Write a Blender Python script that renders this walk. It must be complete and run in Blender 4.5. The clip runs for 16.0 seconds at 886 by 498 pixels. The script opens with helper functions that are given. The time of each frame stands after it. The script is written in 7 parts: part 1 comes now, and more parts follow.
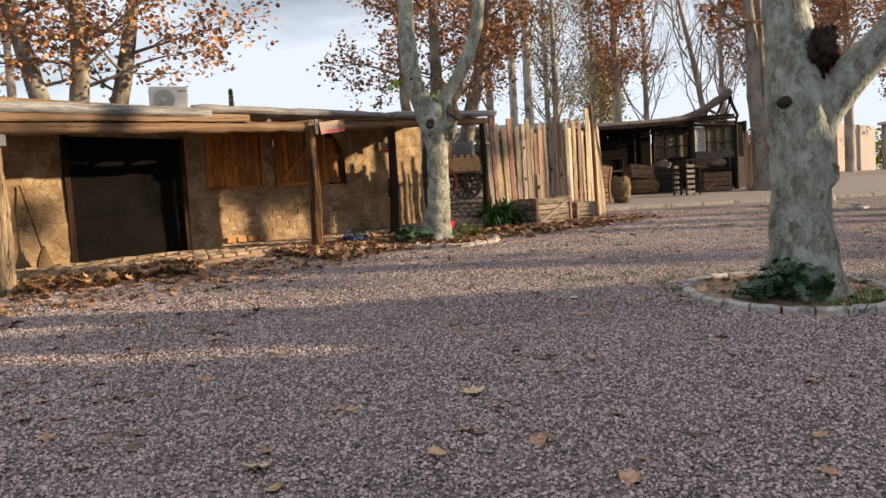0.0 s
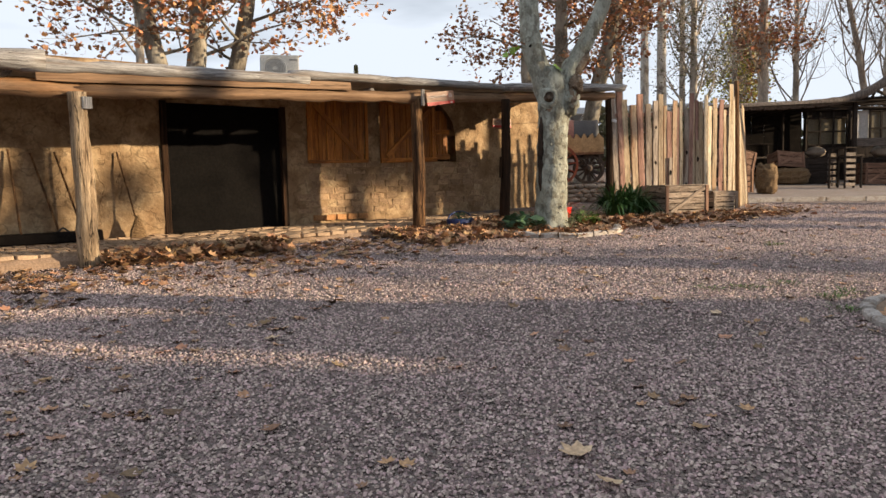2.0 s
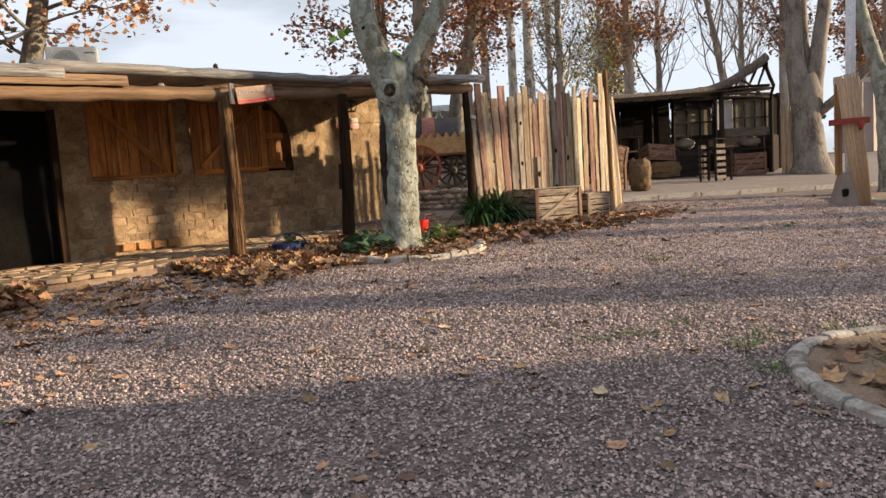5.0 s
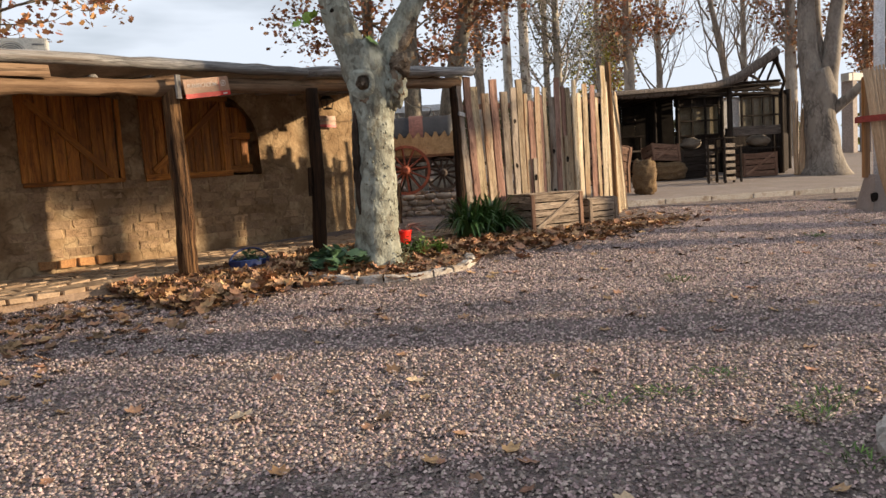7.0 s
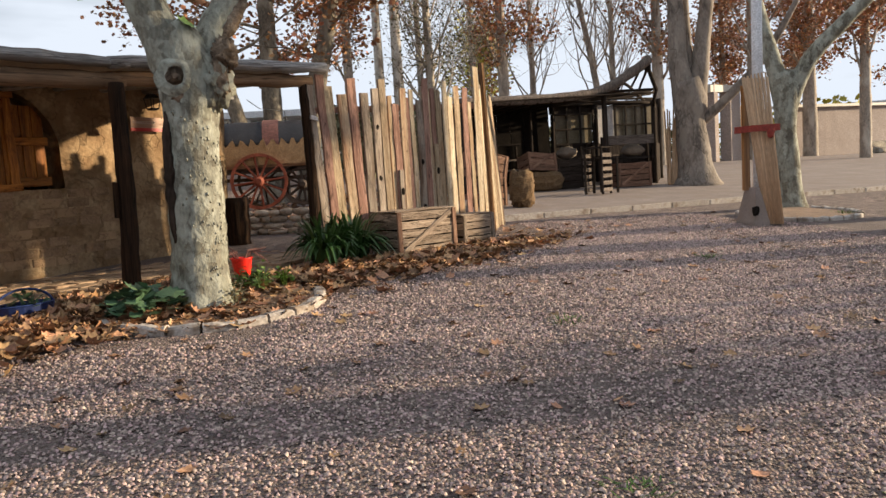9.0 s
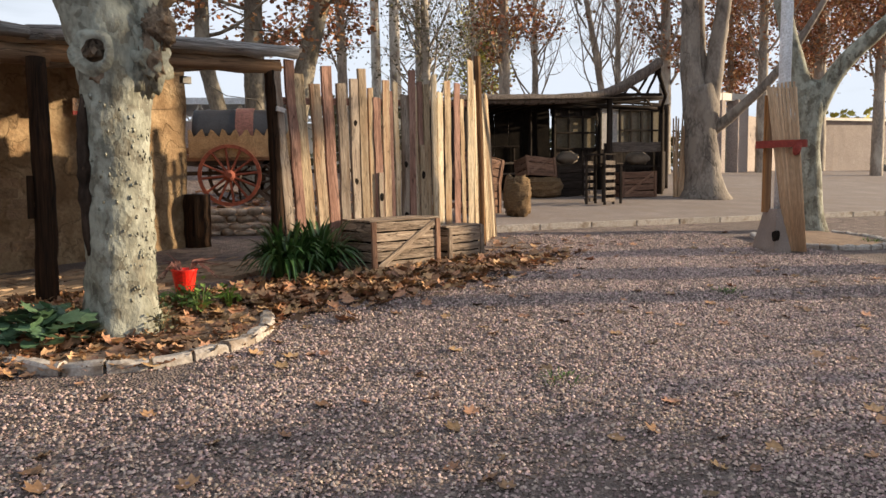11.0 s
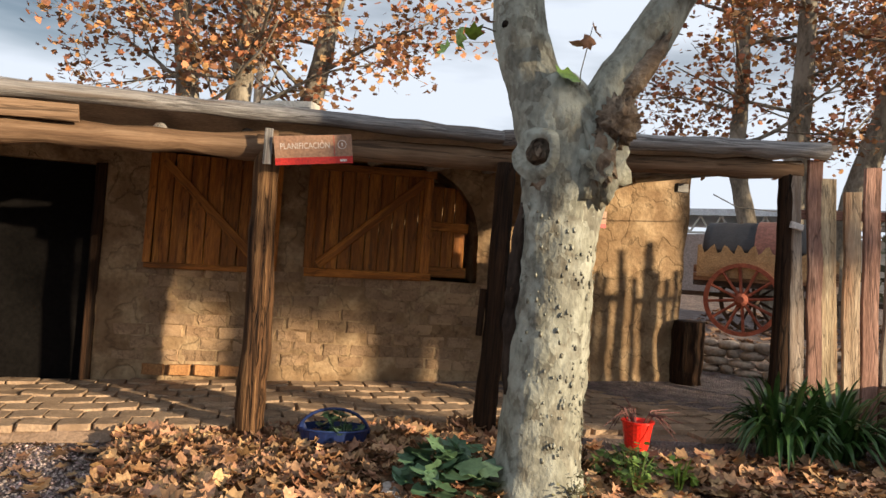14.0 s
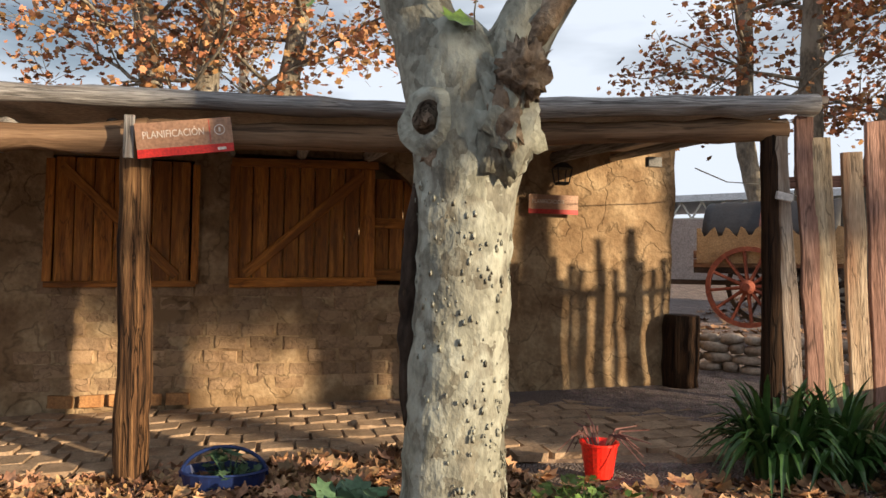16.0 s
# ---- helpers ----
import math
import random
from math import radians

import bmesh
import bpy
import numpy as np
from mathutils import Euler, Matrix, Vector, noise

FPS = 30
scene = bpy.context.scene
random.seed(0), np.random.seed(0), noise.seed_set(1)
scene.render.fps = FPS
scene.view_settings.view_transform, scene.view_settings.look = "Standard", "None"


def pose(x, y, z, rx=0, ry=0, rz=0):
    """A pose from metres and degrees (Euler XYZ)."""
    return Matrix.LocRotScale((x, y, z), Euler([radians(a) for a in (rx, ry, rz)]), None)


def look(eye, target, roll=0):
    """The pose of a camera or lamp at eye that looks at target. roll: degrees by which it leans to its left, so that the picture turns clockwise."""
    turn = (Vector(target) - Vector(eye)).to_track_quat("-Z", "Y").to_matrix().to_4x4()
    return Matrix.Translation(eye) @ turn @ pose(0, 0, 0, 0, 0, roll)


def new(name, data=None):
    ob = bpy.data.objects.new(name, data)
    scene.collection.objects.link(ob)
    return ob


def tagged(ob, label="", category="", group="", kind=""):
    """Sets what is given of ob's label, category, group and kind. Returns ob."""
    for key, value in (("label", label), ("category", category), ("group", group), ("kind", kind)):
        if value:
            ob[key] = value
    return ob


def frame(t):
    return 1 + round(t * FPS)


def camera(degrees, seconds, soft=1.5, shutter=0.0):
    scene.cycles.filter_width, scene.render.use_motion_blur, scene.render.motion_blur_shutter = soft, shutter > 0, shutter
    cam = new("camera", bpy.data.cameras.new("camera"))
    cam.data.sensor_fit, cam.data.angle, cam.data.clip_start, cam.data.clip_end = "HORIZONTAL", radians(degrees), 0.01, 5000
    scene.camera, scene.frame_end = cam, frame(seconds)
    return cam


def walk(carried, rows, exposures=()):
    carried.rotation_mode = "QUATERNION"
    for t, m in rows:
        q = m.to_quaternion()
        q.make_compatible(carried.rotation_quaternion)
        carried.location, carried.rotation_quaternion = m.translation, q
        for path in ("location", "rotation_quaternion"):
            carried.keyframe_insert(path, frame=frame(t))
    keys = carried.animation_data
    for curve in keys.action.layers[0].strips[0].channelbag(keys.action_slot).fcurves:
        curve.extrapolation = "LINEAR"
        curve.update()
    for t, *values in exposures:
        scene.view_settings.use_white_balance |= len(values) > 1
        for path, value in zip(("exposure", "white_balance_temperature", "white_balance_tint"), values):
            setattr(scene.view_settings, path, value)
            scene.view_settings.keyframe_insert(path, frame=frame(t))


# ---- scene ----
# Camera and walk
cam = camera(63.6, 16.0)
WALK = [
    (0, (-0.045, 0.61, 1.348), (-0.036, 2.606, 1.223), -3.5),
    (0.5, (-0.022, 0.93, 1.341), (-0.155, 2.92, 1.202), -3.0),
    (1, (-0.009, 1.207, 1.371), (-0.321, 3.177, 1.228), -2.1),
    (1.5, (-0.006, 1.531, 1.367), (-0.367, 3.492, 1.209), -1.8),
    (2, (0.039, 1.874, 1.365), (-0.279, 3.841, 1.199), -1.3),
    (2.5, (0.122, 2.25, 1.371), (-0.174, 4.22, 1.2), -1.2),
    (3, (0.175, 2.605, 1.434), (-0.074, 4.582, 1.256), -2.1),
    (3.5, (0.21, 3.019, 1.439), (0.091, 5.007, 1.247), -2.5),
    (4, (0.298, 3.375, 1.465), (0.284, 5.366, 1.274), -3.3),
    (6.5, (0.658, 5.023, 1.602), (0.661, 7.015, 1.426), -3.7),
    (7, (0.67, 5.332, 1.602), (0.678, 7.324, 1.419), -3.8),
    (7.5, (0.716, 5.718, 1.593), (0.855, 7.705, 1.413), -4.3),
    (8, (0.829, 6.032, 1.584), (1.112, 8.003, 1.4), -4.7),
    (8.5, (0.943, 6.441, 1.643), (1.266, 8.405, 1.457), -4.4),
    (11, (1.435, 7.961, 1.842), (1.789, 9.919, 1.639), -1.2),
    (11.5, (1.498, 8.273, 1.885), (1.709, 10.256, 1.726), -1.3),
    (12, (1.554, 8.618, 1.88), (1.52, 10.616, 1.81), -0.1),
    (12.5, (1.579, 8.896, 1.93), (1.254, 10.868, 1.854), 1.1),
    (13, (1.563, 9.144, 1.964), (0.995, 11.061, 1.904), 2.1),
    (13.5, (1.638, 9.407, 2.003), (0.805, 11.226, 2.0), 2.7),
    (14, (1.703, 9.652, 2.032), (0.665, 11.36, 2.096), 4.0),
    (14.5, (1.745, 9.963, 2.04), (0.648, 11.634, 2.108), 3.7),
    (15, (1.772, 10.232, 2.062), (0.659, 11.892, 2.131), 2.1),
    (15.5, (1.826, 10.548, 2.041), (0.711, 12.206, 2.109), 0.6),
    (16, (1.872, 10.834, 2.057), (0.769, 12.501, 2.123), 0.9),
]
walk(cam, [(t, look(e, a, r)) for t, e, a, r in WALK], [(0, 0.86), (6.5, 0.82), (8.5, 0.79), (11.5, 0.80), (14, 0.82), (16, 0.84)])

# Light: a low winter sun from the east side of the yard, thin bright cloud
SUN_AZ, SUN_EL = radians(-1.2), radians(12.4)
sun = new("sun", bpy.data.lights.new("sun", "SUN"))
sun.data.energy, sun.data.angle, sun.data.color = 5.0, radians(0.8), (1.0, 0.79, 0.53)
to_sun = Vector((math.cos(SUN_EL) * math.cos(SUN_AZ), math.cos(SUN_EL) * math.sin(SUN_AZ), math.sin(SUN_EL)))
sun.matrix_world = look(to_sun * 60, (0, 0, 0))
world = bpy.data.worlds.new("sky")
scene.world = world
world.use_nodes = True
wt = world.node_tree
for n in list(wt.nodes):
    wt.nodes.remove(n)
w_out = wt.nodes.new("ShaderNodeOutputWorld")
w_bg = wt.nodes.new("ShaderNodeBackground")
w_sky = wt.nodes.new("ShaderNodeTexSky")
w_sky.sky_type, w_sky.sun_disc = "NISHITA", False
w_sky.sun_elevation, w_sky.sun_rotation = SUN_EL, radians(90) - SUN_AZ
# soft cloud sheets over the blue
w_co = wt.nodes.new("ShaderNodeTexCoord")
w_map = wt.nodes.new("ShaderNodeMapping")
w_map.inputs["Scale"].default_value = (1.0, 1.0, 4.5)
w_noise = wt.nodes.new("ShaderNodeTexNoise")
w_noise.inputs["Scale"].default_value, w_noise.inputs["Detail"].default_value = 1.7, 5
w_ramp = wt.nodes.new("ShaderNodeValToRGB")
w_ramp.color_ramp.elements[0].position, w_ramp.color_ramp.elements[1].position = 0.27, 0.54
w_mix = wt.nodes.new("ShaderNodeMix")
w_mix.data_type = "RGBA"
w_mix.inputs[7].default_value = (11.6, 12.6, 14.1, 1)
wt.links.new(w_co.outputs["Generated"], w_map.inputs[0])
wt.links.new(w_map.outputs[0], w_noise.inputs["Vector"])
wt.links.new(w_noise.outputs["Fac"], w_ramp.inputs[0])
wt.links.new(w_ramp.outputs[0], w_mix.inputs[0])
wt.links.new(w_sky.outputs[0], w_mix.inputs[6])
wt.links.new(w_mix.outputs[2], w_bg.inputs[0])
w_bg.inputs[1].default_value = 0.041
wt.links.new(w_bg.outputs[0], w_out.inputs[0])


# Materials
def surf(name, colors, scale=6.0, stretch=(1, 1, 1), rough=0.85, bump=0.3, fine=60.0, stain=None, stain_scale=1.3,
         rand=0.0, island=0.0, metal=0.0, voronoi=0.0, hue=0.0, grain=0.27, crisp=0.20, cracks=0.0, crack_scale=3.0, spec=0.5, flakes=None, flake_scale=9.0):
    """A surface: a ramp of colours over noise, a finer grain, stains, relief, and a tone that differs from piece to piece."""
    m = bpy.data.materials.new(name)
    m.use_nodes = True
    t = m.node_tree
    N, L = t.nodes.new, t.links.new
    b = t.nodes["Principled BSDF"]
    co = N("ShaderNodeTexCoord")
    mp = N("ShaderNodeMapping")
    mp.inputs["Scale"].default_value = stretch
    info = N("ShaderNodeObjectInfo")
    L(co.outputs["Object"], mp.inputs[0])
    shift = N("ShaderNodeVectorMath")
    shift.operation = "MULTIPLY_ADD"
    shift.inputs[1].default_value = (37, 23, 11)
    comb = N("ShaderNodeCombineXYZ")
    for i in range(3):
        L(info.outputs["Random"], comb.inputs[i])
    L(comb.outputs[0], shift.inputs[0])
    L(mp.outputs[0], shift.inputs[2])
    vec = shift.outputs[0]
    n1 = N("ShaderNodeTexNoise")
    n1.inputs["Scale"].default_value, n1.inputs["Detail"].default_value, n1.inputs["Roughness"].default_value = scale, 6, 0.62
    n2 = N("ShaderNodeTexNoise")
    n2.inputs["Scale"].default_value, n2.inputs["Detail"].default_value = fine, 3
    L(vec, n1.inputs["Vector"])
    L(vec, n2.inputs["Vector"])
    ramp = N("ShaderNodeValToRGB")
    els = ramp.color_ramp.elements
    while len(els) < len(colors):
        els.new(0.5)
    for i, c in enumerate(colors):
        els[i].position = 0.5 - crisp + 2 * crisp * i / max(1, len(colors) - 1)
        els[i].color = (*c, 1)
    L(n1.outputs["Fac"], ramp.inputs[0])
    col = ramp.outputs[0]
    height = n1.outputs["Fac"]
    if voronoi:
        v = N("ShaderNodeTexVoronoi")
        v.inputs["Scale"].default_value = voronoi
        L(co.outputs["Object"], v.inputs["Vector"])
        vr = N("ShaderNodeMix")
        vr.data_type, vr.blend_type = "RGBA", "MULTIPLY"
        vr.inputs[0].default_value = 0.75
        hv = N("ShaderNodeHueSaturation")
        hv.inputs["Saturation"].default_value = 0.14
        L(v.outputs["Color"], hv.inputs["Color"])
        hv.inputs["Value"].default_value = 1.7
        L(col, vr.inputs[6])
        L(hv.outputs[0], vr.inputs[7])
        col = vr.outputs[2]
        height = v.outputs["Distance"]
    if flakes:
        wn = N("ShaderNodeTexNoise")
        wn.inputs["Scale"].default_value, wn.inputs["Detail"].default_value = 9.0, 3
        L(co.outputs["Object"], wn.inputs["Vector"])
        wv = N("ShaderNodeVectorMath")
        wv.operation = "MULTIPLY_ADD"
        wv.inputs[1].default_value = (0.16, 0.16, 0.16)
        L(wn.outputs["Color"], wv.inputs[0])
        L(mp.outputs[0], wv.inputs[2])
        vo = N("ShaderNodeTexVoronoi")
        vo.inputs["Scale"].default_value = flake_scale
        L(wv.outputs[0], vo.inputs["Vector"])
        sx = N("ShaderNodeSeparateColor")
        L(vo.outputs["Color"], sx.inputs[0])
        fr = N("ShaderNodeValToRGB")
        fr.color_ramp.interpolation = "CONSTANT"
        fe = fr.color_ramp.elements
        while len(fe) < len(flakes):
            fe.new(0.5)
        for i, c in enumerate(flakes):
            fe[i].position, fe[i].color = i / len(flakes), (*c, 1)
        L(sx.outputs[0], fr.inputs[0])
        fm = N("ShaderNodeMix")
        fm.data_type = "RGBA"
        fm.inputs[0].default_value = 0.62
        L(col, fm.inputs[6])
        L(fr.outputs[0], fm.inputs[7])
        col = fm.outputs[2]
        fh = N("ShaderNodeMath")
        fh.operation = "MULTIPLY_ADD"
        fh.inputs[1].default_value = 0.9
        L(sx.outputs[0], fh.inputs[0])
        L(height, fh.inputs[2])
        height = fh.outputs[0]
    g = N("ShaderNodeMapRange")
    g.inputs[1].default_value, g.inputs[2].default_value, g.inputs[3].default_value, g.inputs[4].default_value = 0.3, 0.7, 1 - grain, 1 + grain
    L(n2.outputs["Fac"], g.inputs[0])
    mul = N("ShaderNodeMix")
    mul.data_type, mul.blend_type = "RGBA", "MULTIPLY"
    mul.inputs[0].default_value = 1.0
    L(col, mul.inputs[6])
    L(g.outputs[0], mul.inputs[7])
    col = mul.outputs[2]
    if stain:
        n3 = N("ShaderNodeTexNoise")
        n3.inputs["Scale"].default_value, n3.inputs["Detail"].default_value = stain_scale, 5
        L(vec, n3.inputs["Vector"])
        r3 = N("ShaderNodeMapRange")
        r3.inputs[1].default_value, r3.inputs[2].default_value = 0.50, 0.66
        L(n3.outputs["Fac"], r3.inputs[0])
        mx = N("ShaderNodeMix")
        mx.data_type = "RGBA"
        mx.inputs[7].default_value = (*stain, 1)
        L(r3.outputs[0], mx.inputs[0])
        L(col, mx.inputs[6])
        col = mx.outputs[2]
    if cracks:
        n4 = N("ShaderNodeTexNoise")
        n4.inputs["Scale"].default_value, n4.inputs["Detail"].default_value, n4.inputs["Distortion"].default_value = crack_scale, 4, 0.3
        L(vec, n4.inputs["Vector"])
        off = N("ShaderNodeMath")
        off.operation = "SUBTRACT"
        off.inputs[1].default_value = 0.5
        L(n4.outputs["Fac"], off.inputs[0])
        ab = N("ShaderNodeMath")
        ab.operation = "ABSOLUTE"
        L(off.outputs[0], ab.inputs[0])
        ck = N("ShaderNodeMapRange")
        ck.inputs[1].default_value, ck.inputs[2].default_value, ck.inputs[3].default_value, ck.inputs[4].default_value = 0.002, 0.016, 1 - cracks, 1.0
        L(ab.outputs[0], ck.inputs[0])
        cm = N("ShaderNodeMix")
        cm.data_type, cm.blend_type = "RGBA", "MULTIPLY"
        cm.inputs[0].default_value = 1.0
        L(col, cm.inputs[6])
        L(ck.outputs[0], cm.inputs[7])
        col = cm.outputs[2]
        hm = N("ShaderNodeMath")
        hm.operation = "MULTIPLY_ADD"
        hm.inputs[1].default_value = 0.6
        L(ck.outputs[0], hm.inputs[0])
        L(height, hm.inputs[2])
        height = hm.outputs[0]
    if rand or island or hue:
        src = info.outputs["Random"]
        if island:
            src = N("ShaderNodeNewGeometry").outputs["Random Per Island"]
        hs = N("ShaderNodeHueSaturation")
        a = rand or island
        mr = N("ShaderNodeMapRange")
        mr.inputs[3].default_value, mr.inputs[4].default_value = 1 - a, 1 + a
        L(src, mr.inputs[0])
        L(mr.outputs[0], hs.inputs["Value"])
        if hue:
            wn = N("ShaderNodeTexWhiteNoise")
            wn.noise_dimensions = "1D"
            L(src, wn.inputs["W"])
            mh = N("ShaderNodeMapRange")
            mh.inputs[3].default_value, mh.inputs[4].default_value = 0.5 - hue, 0.5 + hue
            L(wn.outputs["Value"], mh.inputs[0])
            L(mh.outputs[0], hs.inputs["Hue"])
        L(col, hs.inputs["Color"])
        col = hs.outputs[0]
    L(col, b.inputs["Base Color"])
    b.inputs["Roughness"].default_value, b.inputs["Metallic"].default_value = rough, metal
    b.inputs["Specular IOR Level"].default_value = spec
    if bump:
        add = N("ShaderNodeMath")
        add.operation = "MULTIPLY_ADD"
        add.inputs[1].default_value = 0.35
        L(n2.outputs["Fac"], add.inputs[0])
        L(height, add.inputs[2])
        bp = N("ShaderNodeBump")
        bp.inputs["Strength"].default_value, bp.inputs["Distance"].default_value = bump, 0.03
        L(add.outputs[0], bp.inputs["Height"])
        L(bp.outputs[0], b.inputs["Normal"])
    return m


WOOD = (7, 7, 0.7)
GRAIN = (9, 9, 0.32)
gravel_mat = surf("gravel_bed", [(0.085, 0.063, 0.056), (0.17, 0.13, 0.117), (0.265, 0.203, 0.182)], 5, bump=1.0, fine=45, voronoi=52, stain=(0.18, 0.14, 0.124), stain_scale=0.5)
pebble_mat = surf("pebble_stone", [(0.275, 0.204, 0.186), (0.475, 0.366, 0.333)], 20, bump=0.15, fine=90, island=0.6, hue=0.035, rough=0.8, spec=0.3)
concrete_mat = surf("worn_concrete", [(0.20, 0.16, 0.142), (0.28, 0.232, 0.208)], 1.6, bump=0.25, fine=70, stain=(0.225, 0.178, 0.15))
adobe_mat = surf("adobe_plaster", [(0.20, 0.125, 0.067), (0.30, 0.205, 0.117), (0.40, 0.29, 0.175)], 2.6, bump=1.0, fine=24, stain=(0.235, 0.152, 0.083), stain_scale=3.4, grain=0.20, cracks=0.3, crack_scale=2.2, crisp=0.12, spec=0.2)
adobe_brick_mat = surf("adobe_brick", [(0.22, 0.138, 0.08), (0.34, 0.235, 0.147)], 6, bump=0.8, fine=40, rand=0.14, stain=(0.40, 0.268, 0.158), stain_scale=3, grain=0.16, cracks=0.3, crack_scale=5, spec=0.2)
raw_brick_mat = surf("red_clay_brick", [(0.34, 0.155, 0.055), (0.47, 0.245, 0.10)], 6, bump=0.5, fine=50, rand=0.15)
paver_mat = surf("dusty_paver", [(0.29, 0.195, 0.125), (0.45, 0.32, 0.21)], 5, bump=0.5, fine=50, rand=0.16, stain=(0.24, 0.16, 0.10), stain_scale=4)
dirt_mat = surf("packed_dirt", [(0.20, 0.13, 0.085), (0.32, 0.22, 0.15)], 3, bump=0.6, fine=50)
mud_roof_mat = surf("mud_roof", [(0.33, 0.28, 0.24), (0.46, 0.40, 0.35)], 3, bump=0.6, fine=30)
grey_wood = surf("grey_weathered_wood", [(0.15, 0.14, 0.135), (0.29, 0.28, 0.275), (0.40, 0.39, 0.385)], 4, GRAIN, bump=0.5, fine=16, rand=0.10, stain=(0.17, 0.14, 0.12), stain_scale=2, grain=0.28, cracks=0.55, crack_scale=1.4, crisp=0.16, spec=0.2)
beam_wood = surf("peeled_log_wood", [(0.11, 0.062, 0.036), (0.20, 0.122, 0.072), (0.29, 0.19, 0.12)], 2.0, GRAIN, bump=0.4, fine=14, rand=0.10, stain=(0.33, 0.15, 0.05), stain_scale=0.5, grain=0.18, cracks=0.55, crack_scale=0.9, spec=0.25)
shutter_wood = surf("varnished_plank", [(0.20, 0.062, 0.009), (0.36, 0.13, 0.02), (0.50, 0.205, 0.04)], 2.2, WOOD, bump=0.35, fine=14, rand=0.24, rough=0.55, stain=(0.19, 0.066, 0.012), stain_scale=2.0, grain=0.28, cracks=0.45, crack_scale=1.6, spec=0.3)
post_wood = surf("rough_post_wood", [(0.025, 0.013, 0.007), (0.10, 0.05, 0.023), (0.22, 0.122, 0.055)], 3, GRAIN, bump=0.9, fine=14, rand=0.15, grain=0.35, cracks=0.8, crack_scale=1.3, crisp=0.15, spec=0.2)
pale_post_wood = surf("sun_bleached_post_wood", [(0.13, 0.085, 0.05), (0.28, 0.20, 0.125), (0.42, 0.32, 0.21)], 3, WOOD, bump=0.8, fine=14, grain=0.35, cracks=0.85, crack_scale=1.1, spec=0.25)
dark_post_wood = surf("tarred_post_wood", [(0.011, 0.0065, 0.004), (0.045, 0.022, 0.011)], 3, GRAIN, bump=0.5, fine=14, grain=0.35, cracks=0.7, crack_scale=1.2, crisp=0.14, spec=0.15)
fence_wood = surf("sawn_fence_board", [(0.22, 0.155, 0.095), (0.37, 0.28, 0.185), (0.52, 0.42, 0.30)], 2.0, WOOD, bump=0.5, fine=18, rand=0.3, stain=(0.30, 0.18, 0.105), stain_scale=1.2, hue=0.008, grain=0.28, cracks=0.45, crack_scale=1.8, spec=0.3)
fence_pale_wood = surf("pale_split_fence_board", [(0.38, 0.29, 0.19), (0.56, 0.46, 0.33), (0.68, 0.58, 0.44)], 2.4, WOOD, bump=0.5, fine=18, rand=0.18, stain=(0.44, 0.31, 0.18), stain_scale=1.4, grain=0.24, cracks=0.45, crack_scale=1.8, spec=0.3)
fence_grey_wood = surf("greyed_fence_board", [(0.15, 0.115, 0.09), (0.26, 0.21, 0.17), (0.38, 0.32, 0.26)], 2.4, WOOD, bump=0.5, fine=18, rand=0.25, stain=(0.14, 0.09, 0.06), stain_scale=1.4, grain=0.28, cracks=0.5, crack_scale=1.8, spec=0.3)
fence_red_wood = surf("reddish_fence_board", [(0.17, 0.09, 0.065), (0.27, 0.15, 0.115), (0.36, 0.225, 0.175)], 2.0, WOOD, bump=0.35, fine=16, rand=0.2, grain=0.25, cracks=0.5, crack_scale=0.8, spec=0.3)
crate_wood = surf("old_crate_board", [(0.13, 0.095, 0.07), (0.27, 0.205, 0.155), (0.40, 0.325, 0.255)], 4, WOOD, bump=0.8, fine=20, rand=0.25, grain=0.3, cracks=0.65, crack_scale=2.0, spec=0.3)
rust_crate_wood = surf("reddish_crate_board", [(0.10, 0.052, 0.034), (0.20, 0.11, 0.072), (0.27, 0.165, 0.115)], 3, WOOD, bump=0.5, fine=16, rand=0.2, grain=0.25, cracks=0.5, crack_scale=1.8, spec=0.3)
# shed wood kept near-black: the shade under the roof is put into its colour
shed_wood = surf("shade_dark_shed_wood", [(0.015, 0.0115, 0.0095), (0.048, 0.037, 0.031)], 3, WOOD, bump=0.5, fine=16, rand=0.25, spec=0.08)
shed_log = surf("weathered_shed_log", [(0.06, 0.048, 0.04), (0.13, 0.105, 0.09), (0.20, 0.165, 0.145)], 3, WOOD, bump=0.6, fine=18, rand=0.15, grain=0.3, cracks=0.5, crack_scale=2.2, spec=0.2)
plane_bark = surf("plane_tree_bark", [(0.145, 0.138, 0.108), (0.23, 0.23, 0.188), (0.31, 0.318, 0.27)], 3.2, (1, 1, 0.6), bump=1.0, fine=34, stain=(0.36, 0.372, 0.32), stain_scale=7, grain=0.26, crisp=0.09, spec=0.2, flakes=((0.11, 0.10, 0.08), (0.205, 0.208, 0.17), (0.265, 0.272, 0.23), (0.185, 0.172, 0.135), (0.345, 0.355, 0.305), (0.25, 0.252, 0.21)), flake_scale=13.0)
# darker plane-tree bark for the trees behind, shade put into its colour
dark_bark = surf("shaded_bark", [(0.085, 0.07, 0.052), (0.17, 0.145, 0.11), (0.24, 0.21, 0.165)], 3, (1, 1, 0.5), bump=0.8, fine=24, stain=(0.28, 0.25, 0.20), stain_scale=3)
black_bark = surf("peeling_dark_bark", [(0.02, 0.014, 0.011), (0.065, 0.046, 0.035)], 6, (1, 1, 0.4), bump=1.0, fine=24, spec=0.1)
wound_wood = surf("healed_wound_wood", [(0.075, 0.05, 0.033), (0.19, 0.14, 0.10), (0.33, 0.275, 0.21)], 9, (1, 1, 1), bump=1.0, fine=30, spec=0.2)
